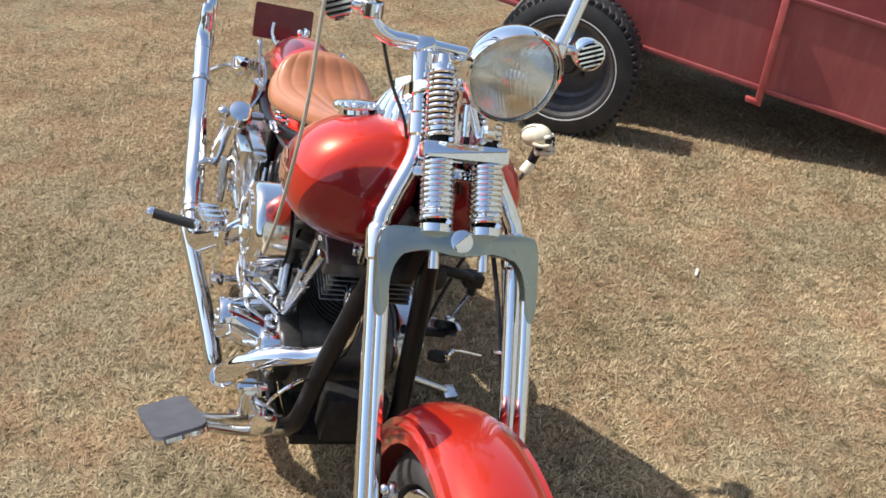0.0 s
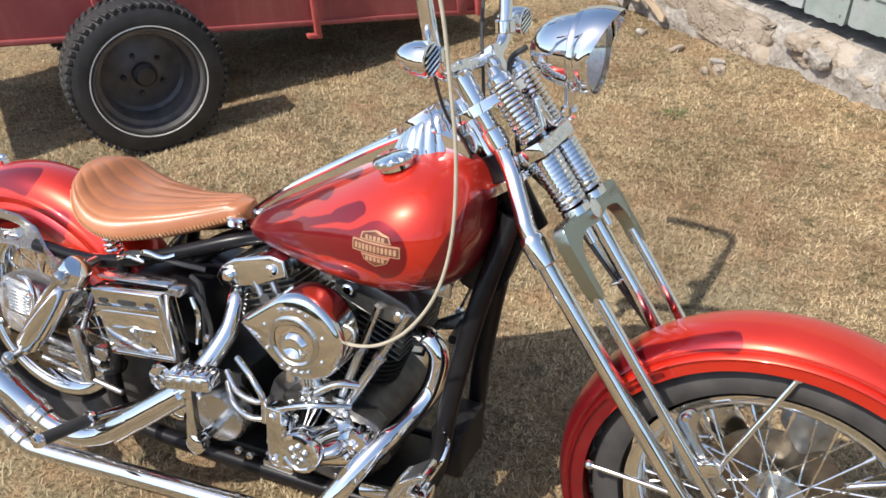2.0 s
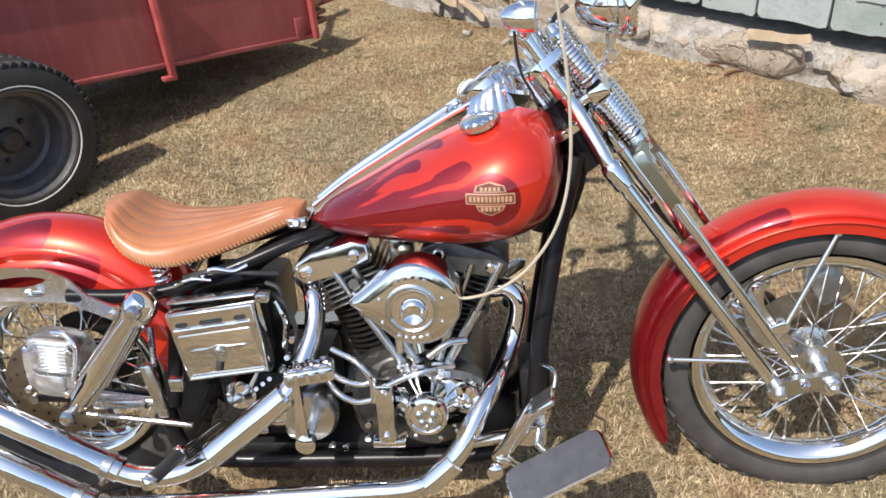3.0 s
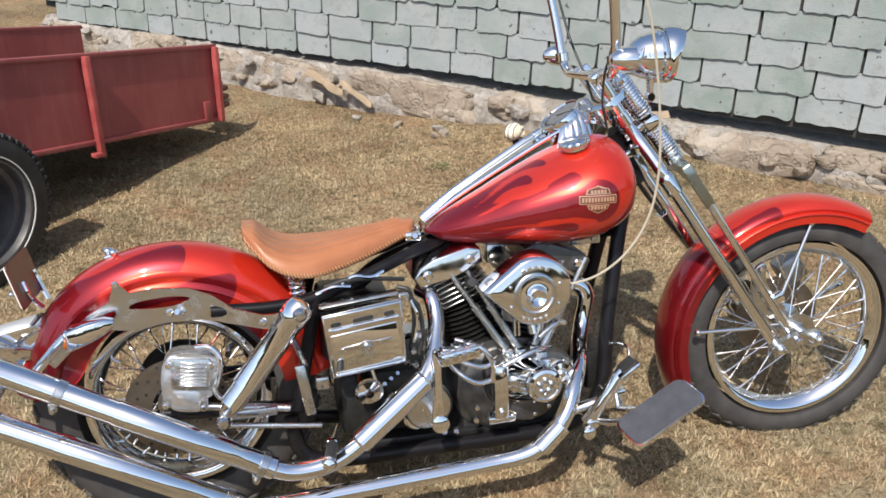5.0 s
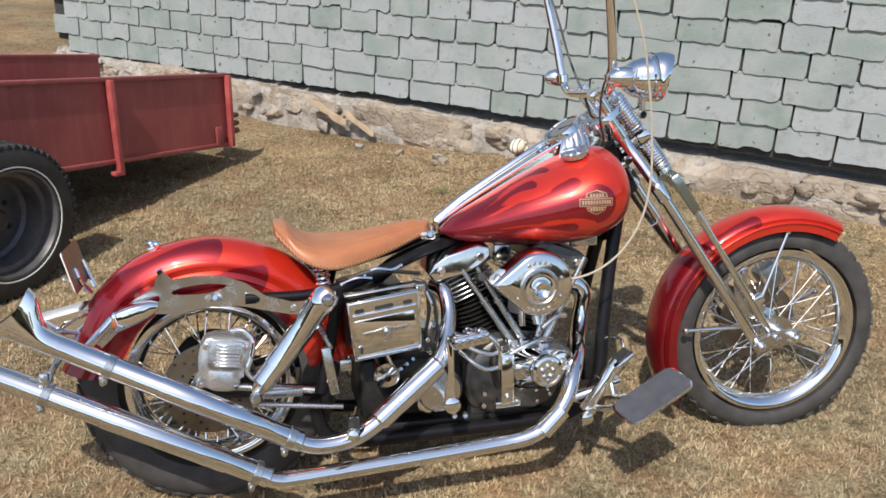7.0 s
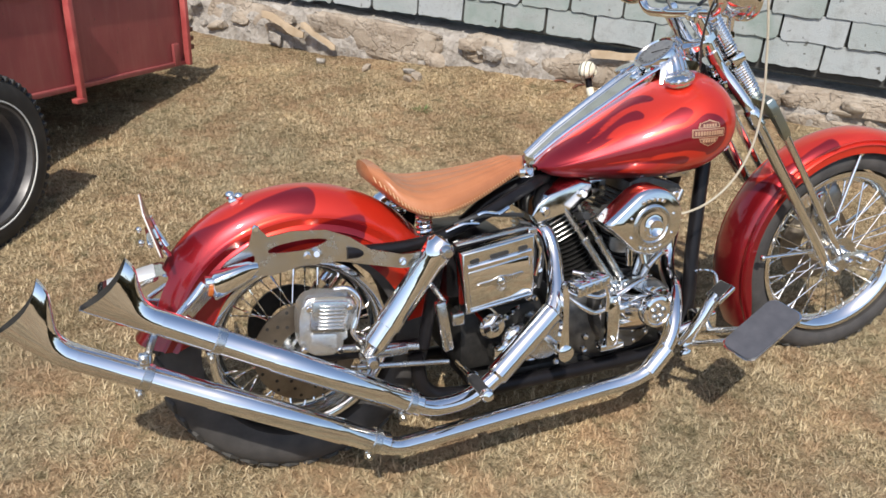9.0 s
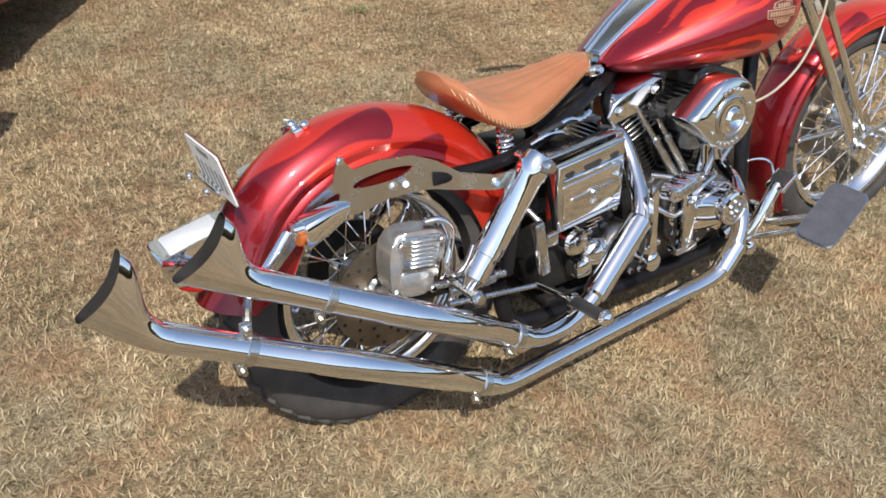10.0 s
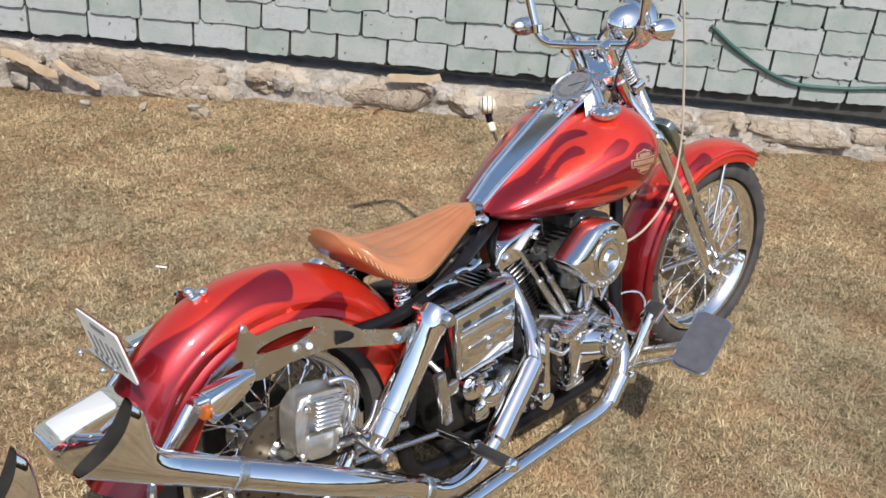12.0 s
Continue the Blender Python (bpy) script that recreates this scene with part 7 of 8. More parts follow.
def build_rear():
    for s in (-1, 1):
        a, b = V(0.296, s * 0.205, 0.582), V(0.112, s * 0.215, 0.352)
        d = (b - a).normalized()
        L = (b - a).length
        bm = bmesh.new()
        lathe(bm, [(0.012, -0.022), (0.028, -0.016), (0.034, 0.0), (0.034, 0.030), (0.031, 0.034), (0.031, L * 0.72), (0.027, L * 0.725), (0.027, L * 0.90), (0.020, L * 0.93), (0.014, L), (0.0, L)], a, d, 28)
        shock = bp("shock_absorber", bm, CHROME, "chrome covered shock absorber")
        bm = bmesh.new()
        for p in (a + d * 0.0, b):
            rod(bm, p + V(0, s * -0.06, 0), p + V(0, s * 0.040, 0), 0.010, 12)
            lathe(bm, [(0.016, 0), (0.016, 0.008), (0.010, 0.016), (0, 0.017)], p + V(0, s * 0.036, 0), (0, s, 0), 16)
        apart("shock_bolt", bm, CHROME_DULL, shock)
        # strut along the mudguard
        outer = [(0.295, 0.575), (0.215, 0.566), (0.150, 0.578), (0.110, 0.606), (0.055, 0.630), (-0.020, 0.636), (-0.072, 0.630), (-0.100, 0.662), (-0.116, 0.614), (-0.165, 0.585), (-0.215, 0.532), (-0.262, 0.485), (-0.248, 0.470), (-0.185, 0.528), (-0.125, 0.548), (-0.068, 0.540), (-0.004, 0.553), (0.076, 0.552), (0.130, 0.543), (0.213, 0.533), (0.284, 0.540)]
        cut = [(0.058, 0.606), (0.010, 0.614), (-0.060, 0.606), (-0.070, 0.592), (0.010, 0.590)]
        slot = [(-0.108, 0.592), (-0.110, 0.574), (-0.150, 0.562), (-0.180, 0.556), (-0.150, 0.576)]
        bm = pierced_plate(outer, [rounded(cut, 4), rounded(slot, 3)], s * 0.118, s * 0.124)
        for x in (0.10, 0.135, 0.17, 0.205, 0.24):
            bmesh.ops.bisect_plane(bm, geom=bm.verts[:] + bm.edges[:] + bm.faces[:], plane_co=(x, 0, 0), plane_no=(1, 0, 0))
        for v in bm.verts:
            if v.co.x > 0.10:
                v.co.y += s * 0.062 * min((v.co.x - 0.10) / 0.14, 1)
        strut = bp("fender_strut", bm, CHROME_DULL, "polished fender strut with cut-out slots")
        bm = bmesh.new()
        for x, z in ((0.215, 0.549), (0.010, 0.575), (-0.098, 0.652)):
            y = 0.122 + 0.062 * max(0, min((x - 0.10) / 0.14, 1))
            bolt(bm, (x, s * y, z), (0, s, 0), 0.009, 0.010)
        rod(bm, V(0.04, s * 0.120, 0.572), V(0.028, s * 0.142, 0.582), 0.007, 10)
        apart("strut_bolt", bm, CHROME, strut)
        # turn signal: a wedge with an amber lens
        bm = bmesh.new()
        rings = []
        for t, h, w in ((0.0, 0.012, 0.012), (0.02, 0.024, 0.020), (0.05, 0.030, 0.026), (0.095, 0.034, 0.030), (0.100, 0.032, 0.028)):
            c = V(-0.105 - t * 0.97, s * 0.158, 0.577 - t * 0.30)
            rings.append([c + V(0, x, z) for x, z in round_rect(w * 1.7, h * 1.5, 0.008, 3)])
        skin(bm, rings)
        sig = bp("rear_signal", bm, CHROME, "chrome wedge-shaped rear turn signal", strut)
        bm = bmesh.new()
        c = V(-0.206, s * 0.158, 0.540)
        slab(bm, round_rect(0.030, 0.024, 0.008), -0.004, 0.006, 0.002, Matrix.Translation(c) @ Matrix.Rotation(radians(90), 4, "Z") @ Matrix.Rotation(radians(16) , 4, "X"))
        bp("signal_lens", bm, AMBER, "amber lens", strut)
        bm = bmesh.new()
        sweep(bm, [V(-0.215, s * 0.128, 0.545), V(-0.30, s * 0.140, 0.455)], 0.011, 10)
        block(bm, (-0.205, s * 0.140, 0.548), (0.022, 0.034, 0.030), 0.006)
        bp("signal_arm", bm, CHROME, "", strut)
    # small lamp on the mudguard
    bm = bmesh.new()
    block(bm, (-0.120, 0.0, 0.688), (0.030, 0.026, 0.012), 0.004, Matrix.Rotation(radians(-18), 4, "Y"))
    ball(bm, (-0.128, 0.012, 0.696), 0.010, (1.2, 1, 1), 12, 8)
    ball(bm, (-0.112, -0.012, 0.698), 0.009, (1.2, 1, 1), 12, 8)
    bp("fender_bolt", bm, CHROME, "chrome fixing on the mudguard's crown")
    # tail lamp
    bm = bmesh.new()
    m = Matrix.Translation((-0.350, 0.0, 0.502)) @ Matrix.Rotation(radians(-13), 4, "Y")
    slab(bm, rounded([(-0.070, -0.030), (-0.078, 0.024), (-0.060, 0.034), (0.060, 0.034), (0.072, 0.02), (0.060, -0.030), (0.0, -0.040)], 4), -0.048, 0.048, 0.006, m, 3)
    tail = bp("tail_lamp", bm, CHROME, "boxy chrome tail lamp with a clear top window")
    # the window's pale colour holds the sky it would mirror
    bm = bmesh.new()
    slab(bm, round_rect(0.105, 0.070, 0.006), -0.002, 0.003, 0.001, m @ Matrix.Translation((-0.002, 0, 0.036)) @ Matrix.Rotation(radians(90), 4, "X"))
    bp("top_window", bm, SKY_PALE, "licence light window with the sky's reflection in its pale colour", tail)
    bm = bmesh.new()
    slab(bm, rounded([(-0.060, -0.028), (-0.048, -0.055), (0.0, -0.064), (0.045, -0.052), (0.055, -0.030)], 4), -0.042, 0.042, 0.004, m)
    bp("tail_lens", bm, REDLENS, "red tail lens", tail)
    # number plate with unreadable characters
    P = Matrix.Translation((-0.308, -0.030, 0.660)) @ Matrix.Rotation(radians(-14), 4, "Y") @ Matrix.Rotation(radians(-90), 4, "Z")
    bm = bmesh.new()
    slab(bm, round_rect(0.178, 0.102, 0.008), -0.0015, 0.0015, 0.0, P)
    plate = bp("number_plate", bm, WHITE, "white number plate with dark characters")
    bm = bmesh.new()
    slab(bm, round_rect(0.182, 0.106, 0.009), 0.0018, 0.0042, 0.0, P)
    bp("plate_back", bm, PLATE_BACK, "dark red backing plate", plate)
    for k in range(6):
        bm2 = bmesh.new()
        slab(bm2, round_rect(0.011, 0.042, 0.003, cx=-0.0625 + 0.025 * k, cz=-0.010), 0.0018, 0.0026, 0.0, P @ Matrix.Rotation(math.pi, 4, "Z"))
        bp("character_bar", bm2, PLATE_INK, "dark character bar", plate)
    bm2 = bmesh.new()
    slab(bm2, round_rect(0.060, 0.010, 0.002, cz=0.036), 0.0018, 0.0026, 0.0, P @ Matrix.Rotation(math.pi, 4, "Z"))
    bp("text_bar", bm2, PLATE_INK, "small dark text bar", plate)
    bm = bmesh.new()
    for y in (-0.06, 0.04):
        sweep(bm, smooth_path([(-0.275, y * 0.6, 0.590), (-0.292, y, 0.625), (-0.303, y, 0.660)], 4), 0.006, 8)
        ball(bm, (-0.330, y, 0.632), 0.007, (1, 1, 1), 10, 6)
    block(bm, (-0.312, -0.01, 0.628), (0.012, 0.13, 0.012), 0.003)
    bp("plate_bracket", bm, CHROME, "", plate)
    # brake disc and caliper
    bm = bmesh.new()
    lathe(bm, [(0.060, -0.003), (0.122, -0.003), (0.122, 0.003), (0.060, 0.003)], REAR_C + V(0, -0.082, 0), (0, 1, 0), 48, True)
    disc = bp("brake_disc", bm, DISC, "drilled steel brake disc", REAR_WHEEL)
    # near-black spots on the solid face, for the shade in drilled holes
    bm = bmesh.new()
    for k in range(36):
        a = 2 * math.pi * k / 36
        r = 0.080 + 0.016 * (k % 3)
        lathe(bm, [(0.0042, 0), (0.0042, 0.0008), (0, 0.0008)], REAR_C + V(r * math.cos(a), -0.0853, r * math.sin(a)), (0, -1, 0), 8)
    tagged(bp("disc_holes", bm, PIPE_DARK, "", REAR_WHEEL), kind="stuff")
    bm = bmesh.new()
    T = Matrix.Translation((0.040, -0.125, 0.412)) @ Matrix.Rotation(radians(8), 4, "Y") @ Matrix.Diagonal((1.08, 1.0, 1.0, 1.0))
    slab(bm, rounded([(-0.050, 0.058), (-0.020, 0.068), (0.046, 0.064), (0.058, 0.040), (0.052, -0.012), (0.038, -0.030), (0.036, -0.066), (0.0, -0.074), (-0.044, -0.066), (-0.056, -0.030), (-0.060, 0.020)], 4), -0.024, 0.034, 0.008, T, 3)
    cal = bp("rear_caliper", bm, CALIPER, "finned alloy brake caliper with a chrome cover")
    for k in range(7):
        bm = bmesh.new()
        block(bm, (0.0, 0.0, 0.0), (0.056, 0.007, 0.0050), 0.002, T @ Matrix.Translation((0.006, -0.034, 0.050 - 0.0090 * k)), 1)
        bp("fin", bm, CALIPER, "", cal)
    bm = bmesh.new()
    slab(bm, round_rect(0.082, 0.076, 0.010), -0.004, 0.004, 0.003, T @ Matrix.Translation((0.002, -0.028, 0.022)))
    bp("caliper_cover", bm, CHROME_DULL, "", cal)
    bm = bmesh.new()
    slab(bm, round_rect(0.060, 0.050, 0.010), -0.004, 0.004, 0.003, T @ Matrix.Translation((-0.006, -0.026, -0.044)))
    bp("pad_cover", bm, CALIPER, "", cal)
    bm = bmesh.new()
    for x, z in ((-0.045, 0.045), (0.042, 0.048), (-0.048, -0.055), (0.030, -0.058)):
        bolt(bm, T @ V(x, -0.034, z), (0, -1, 0), 0.008, 0.008)
    apart("caliper_bolt", bm, CHROME, cal)
    bm = bmesh.new()
    sweep(bm, smooth_path([(0.060, -0.150, 0.496), (0.092, -0.160, 0.496), (0.112, -0.166, 0.470), (0.106, -0.168, 0.430), (0.094, -0.170, 0.395), (0.112, -0.172, 0.372), (0.140, -0.172, 0.386), (0.165, -0.165, 0.42)]), 0.0068, 10)
    bp("brake_hose", bm, CHROME, "braided steel brake hose", cal)
    bm = bmesh.new()
    rod(bm, V(0.03, -0.13, 0.345), V(0.26, -0.14, 0.315), 0.010, 10)
    rod(bm, V(0.10, -0.16, 0.300), V(0.33, -0.16, 0.270), 0.007, 10)
    block(bm, (0.170, -0.150, 0.318), (0.12, 0.012, 0.022), 0.004)
    bp("brake_stay", bm, CHROME_DULL, "polished brake stay rods")
    # sprocket, other side: a black disc added for the shade inside the wheel
    bm = bmesh.new()
    lathe(bm, [(0.06, -0.004), (0.110, -0.004), (0.110, 0.004), (0.06, 0.004)], REAR_C + V(0, 0.08, 0), (0, 1, 0), 40, True)
    bp("sprocket", bm, ENGINE_BLACK, "", REAR_WHEEL)
    # passenger peg
    bm = bmesh.new()
    rod(bm, V(0.345, -0.275, 0.276), V(0.330, -0.385, 0.292), 0.0135, 14)
    peg = bp("foot_peg", bm, RUBBER, "black rubber foot peg with a chrome end")
    bm = bmesh.new()
    lathe(bm, [(0.015, 0), (0.0165, 0.006), (0.012, 0.016), (0, 0.019)], (0.330, -0.384, 0.292), V(-0.13, -0.98, 0.14), 14)
    rod(bm, V(0.372, -0.12, 0.240), V(0.345, -0.280, 0.277), 0.009, 12)
    block(bm, (0.345, -0.272, 0.276), (0.026, 0.024, 0.028), 0.006)
    apart("peg_mount", bm, CHROME, peg)


build_rear()


# ---- controls ----
def build_footboard():
    a, b, c, d = V(1.182, -0.308, 0.350), V(1.212, -0.378, 0.328), V(1.032, -0.418, 0.253), V(1.004, -0.322, 0.256)
    x = ((a + b) - (c + d)).normalized()
    n = x.cross(((b + c) - (a + d)).normalized()).normalized()
    if n.z < 0:
        n = -n
    y = n.cross(x)
    m = Matrix((
        (x.x, y.x, n.x, 1.107),
        (x.y, y.y, n.y, -0.3565),
        (x.z, y.z, n.z, 0.297),
        (0, 0, 0, 1)))
    # outline: straight sides, rounded nose
    def lay(scale, z0, z1):
        bm = bmesh.new()
        shape = []
        for px, py in round_rect(0.205 * scale, 0.098 * scale, 0.022, 5):
            shape.append((px, py))
        lo = [bm.verts.new((px, py, z0)) for px, py in shape]
        hi = [bm.verts.new((px, py, z1)) for px, py in shape]
        bm.faces.new(lo[::-1])
        bm.faces.new(hi)
        k = len(shape)
        for i in range(k):
            j = (i + 1) % k
            bm.faces.new((lo[i], lo[j], hi[j], hi[i]))
        bm.transform(m)
        return bm
    board = bp("footboard", lay(1.0, -0.010, -0.002), CHROME, "chrome-edged footboard with a grey rubber mat")
    bp("mat", lay(0.955, -0.0025, 0.003), PAD, "dark grey rubber mat", board)
    bm = bmesh.new()
    sweep(bm, smooth_path([(1.045, -0.12, 0.215), (1.075, -0.20, 0.232), (1.10, -0.29, 0.268), (1.115, -0.34, 0.288)]), 0.011, 10)
    sweep(bm, smooth_path([(0.985, -0.12, 0.190), (1.02, -0.22, 0.215), (1.06, -0.32, 0.258)]), 0.009, 10)
    bp("board_bracket", bm, CHROME_DULL, "", board)
    # brake pedal and master cylinder
    bm = bmesh.new()
    sweep(bm, smooth_path([(0.990, -0.190, 0.205), (1.010, -0.202, 0.235), (1.035, -0.210, 0.280), (1.060, -0.214, 0.325), (1.074, -0.216, 0.345)]), [0.017] * 25, 12)
    pedal = bp("brake_pedal", bm, CHROME, "chrome rear brake pedal and cylinder")
    bm = bmesh.new()
    block(bm, (1.082, -0.218, 0.3515), (0.062, 0.058, 0.014), 0.005, Matrix.Rotation(radians(-38), 4, "Y"))
    bp("pedal_pad", bm, CHROME, "", pedal)
    bm = bmesh.new()
    block(bm, (1.082, -0.218, 0.3600), (0.046, 0.044, 0.006), 0.003, Matrix.Rotation(radians(-38), 4, "Y"))
    bp("pad_rubber", bm, RUBBER, "", pedal)
    bm = bmesh.new()
    block(bm, (1.062, -0.178, 0.262), (0.062, 0.052, 0.052), 0.008)
    rod(bm, V(1.03, -0.178, 0.250), V(0.94, -0.165, 0.225), 0.014, 14)
    lathe(bm, [(0.017, 0), (0.017, 0.010), (0.010, 0.014), (0, 0.014)], (1.00, -0.200, 0.205), (0, -1, 0), 16)
    lathe(bm, [(0.017, 0), (0.017, 0.010), (0.010, 0.014), (0, 0.014)], (0.985, -0.218, 0.190), (0, -1, 0), 16)
    bp("master_cylinder", bm, CHROME, "", pedal)
    bp("brake_cable", sweep(bmesh.new(), smooth_path([(1.075, -0.180, 0.290), (1.105, -0.175, 0.345), (1.112, -0.150, 0.380), (1.085, -0.110, 0.375), (1.075, -0.08, 0.33)]), 0.0038, 8), CHROME, "", pedal)


build_footboard()


def build_lever():
    top = V(0.950, 0.279, 0.872)
    bm = bmesh.new()
    sweep(bm, smooth_path([(0.900, 0.165, 0.300), (0.952, 0.172, 0.50), (0.966, 0.208, 0.68), (0.957, 0.260, 0.805), (0.954, 0.279, 0.852)]), 0.0042, 10)
    lever = bp("shift_lever", bm, STEEL_DARK, "dark hand-shift lever with a skull-shaped knob")
    bm = bmesh.new()
    lathe(bm, [(0.008, 0), (0.0115, 0.004), (0.0105, 0.026), (0.008, 0.029)], (0.9555, 0.2610, 0.808), V(-0.05, 0.40, 1), 14)
    bp("knob_collar", bm, BONE, "", lever)
    bm = bmesh.new()
    rod(bm, (0.954, 0.2715, 0.834), (0.951, 0.279, 0.868), 0.0098, 12)
    bp("knob_neck", bm, BLACK, "black neck under the knob", lever)
    f = Vector((0.66, 0.66, 0.34)).normalized()
    g = Vector((-f.y, f.x, 0)).normalized()
    u = f.cross(g)
    mid = top + V(-0.002, -0.003, 0.008)
    to = Matrix.Translation(mid) @ Matrix((f, g, u)).transposed().to_4x4() @ Matrix.Scale(1.10, 4)

    def lump(bm, at, radii, seg=20, rings=14):
        ball(bm, at, 1.0, radii, seg, rings)

    bm = bmesh.new()
    lump(bm, (-0.006, 0, 0.008), (0.0285, 0.0225, 0.0210), 32, 20)
    lump(bm, (0.014, 0, -0.008), (0.0135, 0.0150, 0.0120))
    lump(bm, (0.011, 0, -0.0215), (0.0170, 0.0140, 0.0080))
    for side in (-1, 1):
        lump(bm, (0.0185, side * 0.0085, 0.0078), (0.0065, 0.0085, 0.0042))
        sweep(bm, smooth_path([(0.0235, side * 0.0130, -0.0065), (0.012, side * 0.0195, -0.0070), (-0.004, side * 0.0212, -0.0035)]), 0.0033, 8)
        lump(bm, (-0.001, side * 0.0125, -0.0170), (0.0050, 0.0030, 0.0100), 12, 8)
    for k in range(-3, 4):
        a = 0.30 * k
        for h in (-0.0150, -0.0195):
            lump(bm, (0.0115 + 0.0165 * math.cos(a), 0.0125 * math.sin(a), h), (0.0022, 0.0021, 0.0026), 8, 6)
    bm.transform(to)
    bp("skull_knob", bm, BONE, "yellowed bone-coloured skull-shaped knob", lever, 80)
    # dark lumps give the shade of sockets, cheeks, nose and mouth
    bm = bmesh.new()
    for side in (-1, 1):
        lump(bm, (0.0205, side * 0.0085, 0.0005), (0.0066, 0.0068, 0.0062), 14, 9)
        lump(bm, (0.004, side * 0.0130, -0.0125), (0.0080, 0.0035, 0.0045), 12, 8)
    lump(bm, (0.0265, 0, -0.0070), (0.0026, 0.0036, 0.0044), 10, 7)
    sweep(bm, [(0.0115 + 0.0168 * math.cos(0.2 * k), 0.0128 * math.sin(0.2 * k), -0.0172) for k in range(-6, 7)], 0.0009, 6)
    # cracks over the crown and down the back
    for w in (-0.012, 0.0, 0.012):
        ring = math.sqrt(1 - (w / 0.0225) ** 2)
        line = []
        for k in range(11):
            a = radians(75 + 13 * k + 3 * math.sin(k * 2.0 + w * 300))
            line.append((-0.006 + 0.0287 * math.cos(a) * ring, w, 0.008 + 0.0212 * math.sin(a) * ring))
        sweep(bm, line, 0.0013, 5)
    bm.transform(to)
    tagged(bp("hollow_shade_and_cracks", bm, PIPE_DARK, "dark lumps for the shaded eye hollows, nose and mouth, and cracks", lever), kind="stuff")
    # side stand, out to the left
    bm = bmesh.new()
    y = 0.36
    sweep(bm, smooth_path([(0.72, 0.13, 0.16), (0.74, 0.22, 0.125), (0.76, y, y * math.tan(radians(LEAN)) + 0.008)]), 0.011, 10)
    block(bm, (0.765, y + 0.01, (y + 0.01) * math.tan(radians(LEAN)) + 0.006), (0.05, 0.035, 0.008), 0.003, Matrix.Rotation(radians(LEAN), 4, "X"))
    bp("side_stand", bm, CHROME_DULL, "folded-out side stand")


build_lever()


def build_left_control():
    """Toe shifter, link and horn bracket on the far side of the down tubes."""
    bm = bmesh.new()
    slab(bm, [(0.915, 0.405), (0.925, 0.430), (1.040, 0.498), (1.062, 0.494), (1.060, 0.476), (0.985, 0.425)], 0.178, 0.188, 0.002)
    plate = bp("control_plate", bm, CHROME_DULL, "grey forward-control plate")
    bm = bmesh.new()
    rod(bm, V(1.000, 0.182, 0.440), V(1.02, 0.08, 0.46), 0.010, 10)
    bp("spacer", bm, BLACK, "", plate)
    bm = bmesh.new()
    sweep(bm, smooth_path([(1.020, 0.187, 0.400), (1.046, 0.185, 0.402), (1.056, 0.182, 0.412), (1.056, 0.182, 0.430), (1.052, 0.196, 0.434), (1.040, 0.262, 0.414)], 5), 0.0042, 8)
    bp("toe_lever", bm, CHROME, "bent steel toe lever", plate)
    bm = bmesh.new()
    rod(bm, V(1.030, 0.196, 0.572), V(0.990, 0.190, 0.470), 0.0038, 8)
    lathe(bm, [(0.008, -0.008), (0.010, 0), (0.008, 0.008)], (0.990, 0.190, 0.468), (0, 1, 0), 12)
    bp("link_rod", bm, CHROME, "", plate)
    bm = bmesh.new()
    lathe(bm, [(0.0, -0.026), (0.010, -0.024), (0.014, -0.010), (0.014, 0.010), (0.010, 0.020), (0, 0.022)], (1.018, 0.180, 0.392), (0.2, 1, 0), 16)
    bp("rubber_peg", bm, RUBBER, "black rubber foot peg", plate)
    bm = bmesh.new()
    sweep(bm, smooth_path([(1.075, 0.03, 0.655), (1.085, 0.09, 0.648), (1.072, 0.165, 0.625), (1.040, 0.192, 0.575)], 5), 0.0105, 10)
    horn = bp("horn_bracket", bm, BLACK, "black horn bracket")
    bm = bmesh.new()
    lathe(bm, [(0.0, -0.016), (0.016, -0.014), (0.024, -0.004), (0.026, 0.004), (0.022, 0.008), (0.010, 0.010), (0, 0.013)], (1.100, 0.075, 0.640), (0.8, 0.1, 0.5), 24)
    bp("horn", bm, ENGINE_BLACK, "", horn)
    bm = bmesh.new()
    block(bm, (1.064, 0.172, 0.620), (0.034, 0.040, 0.028), 0.005)
    bp("switch_block", bm, ENGINE_BLACK, "", horn)


build_left_control()


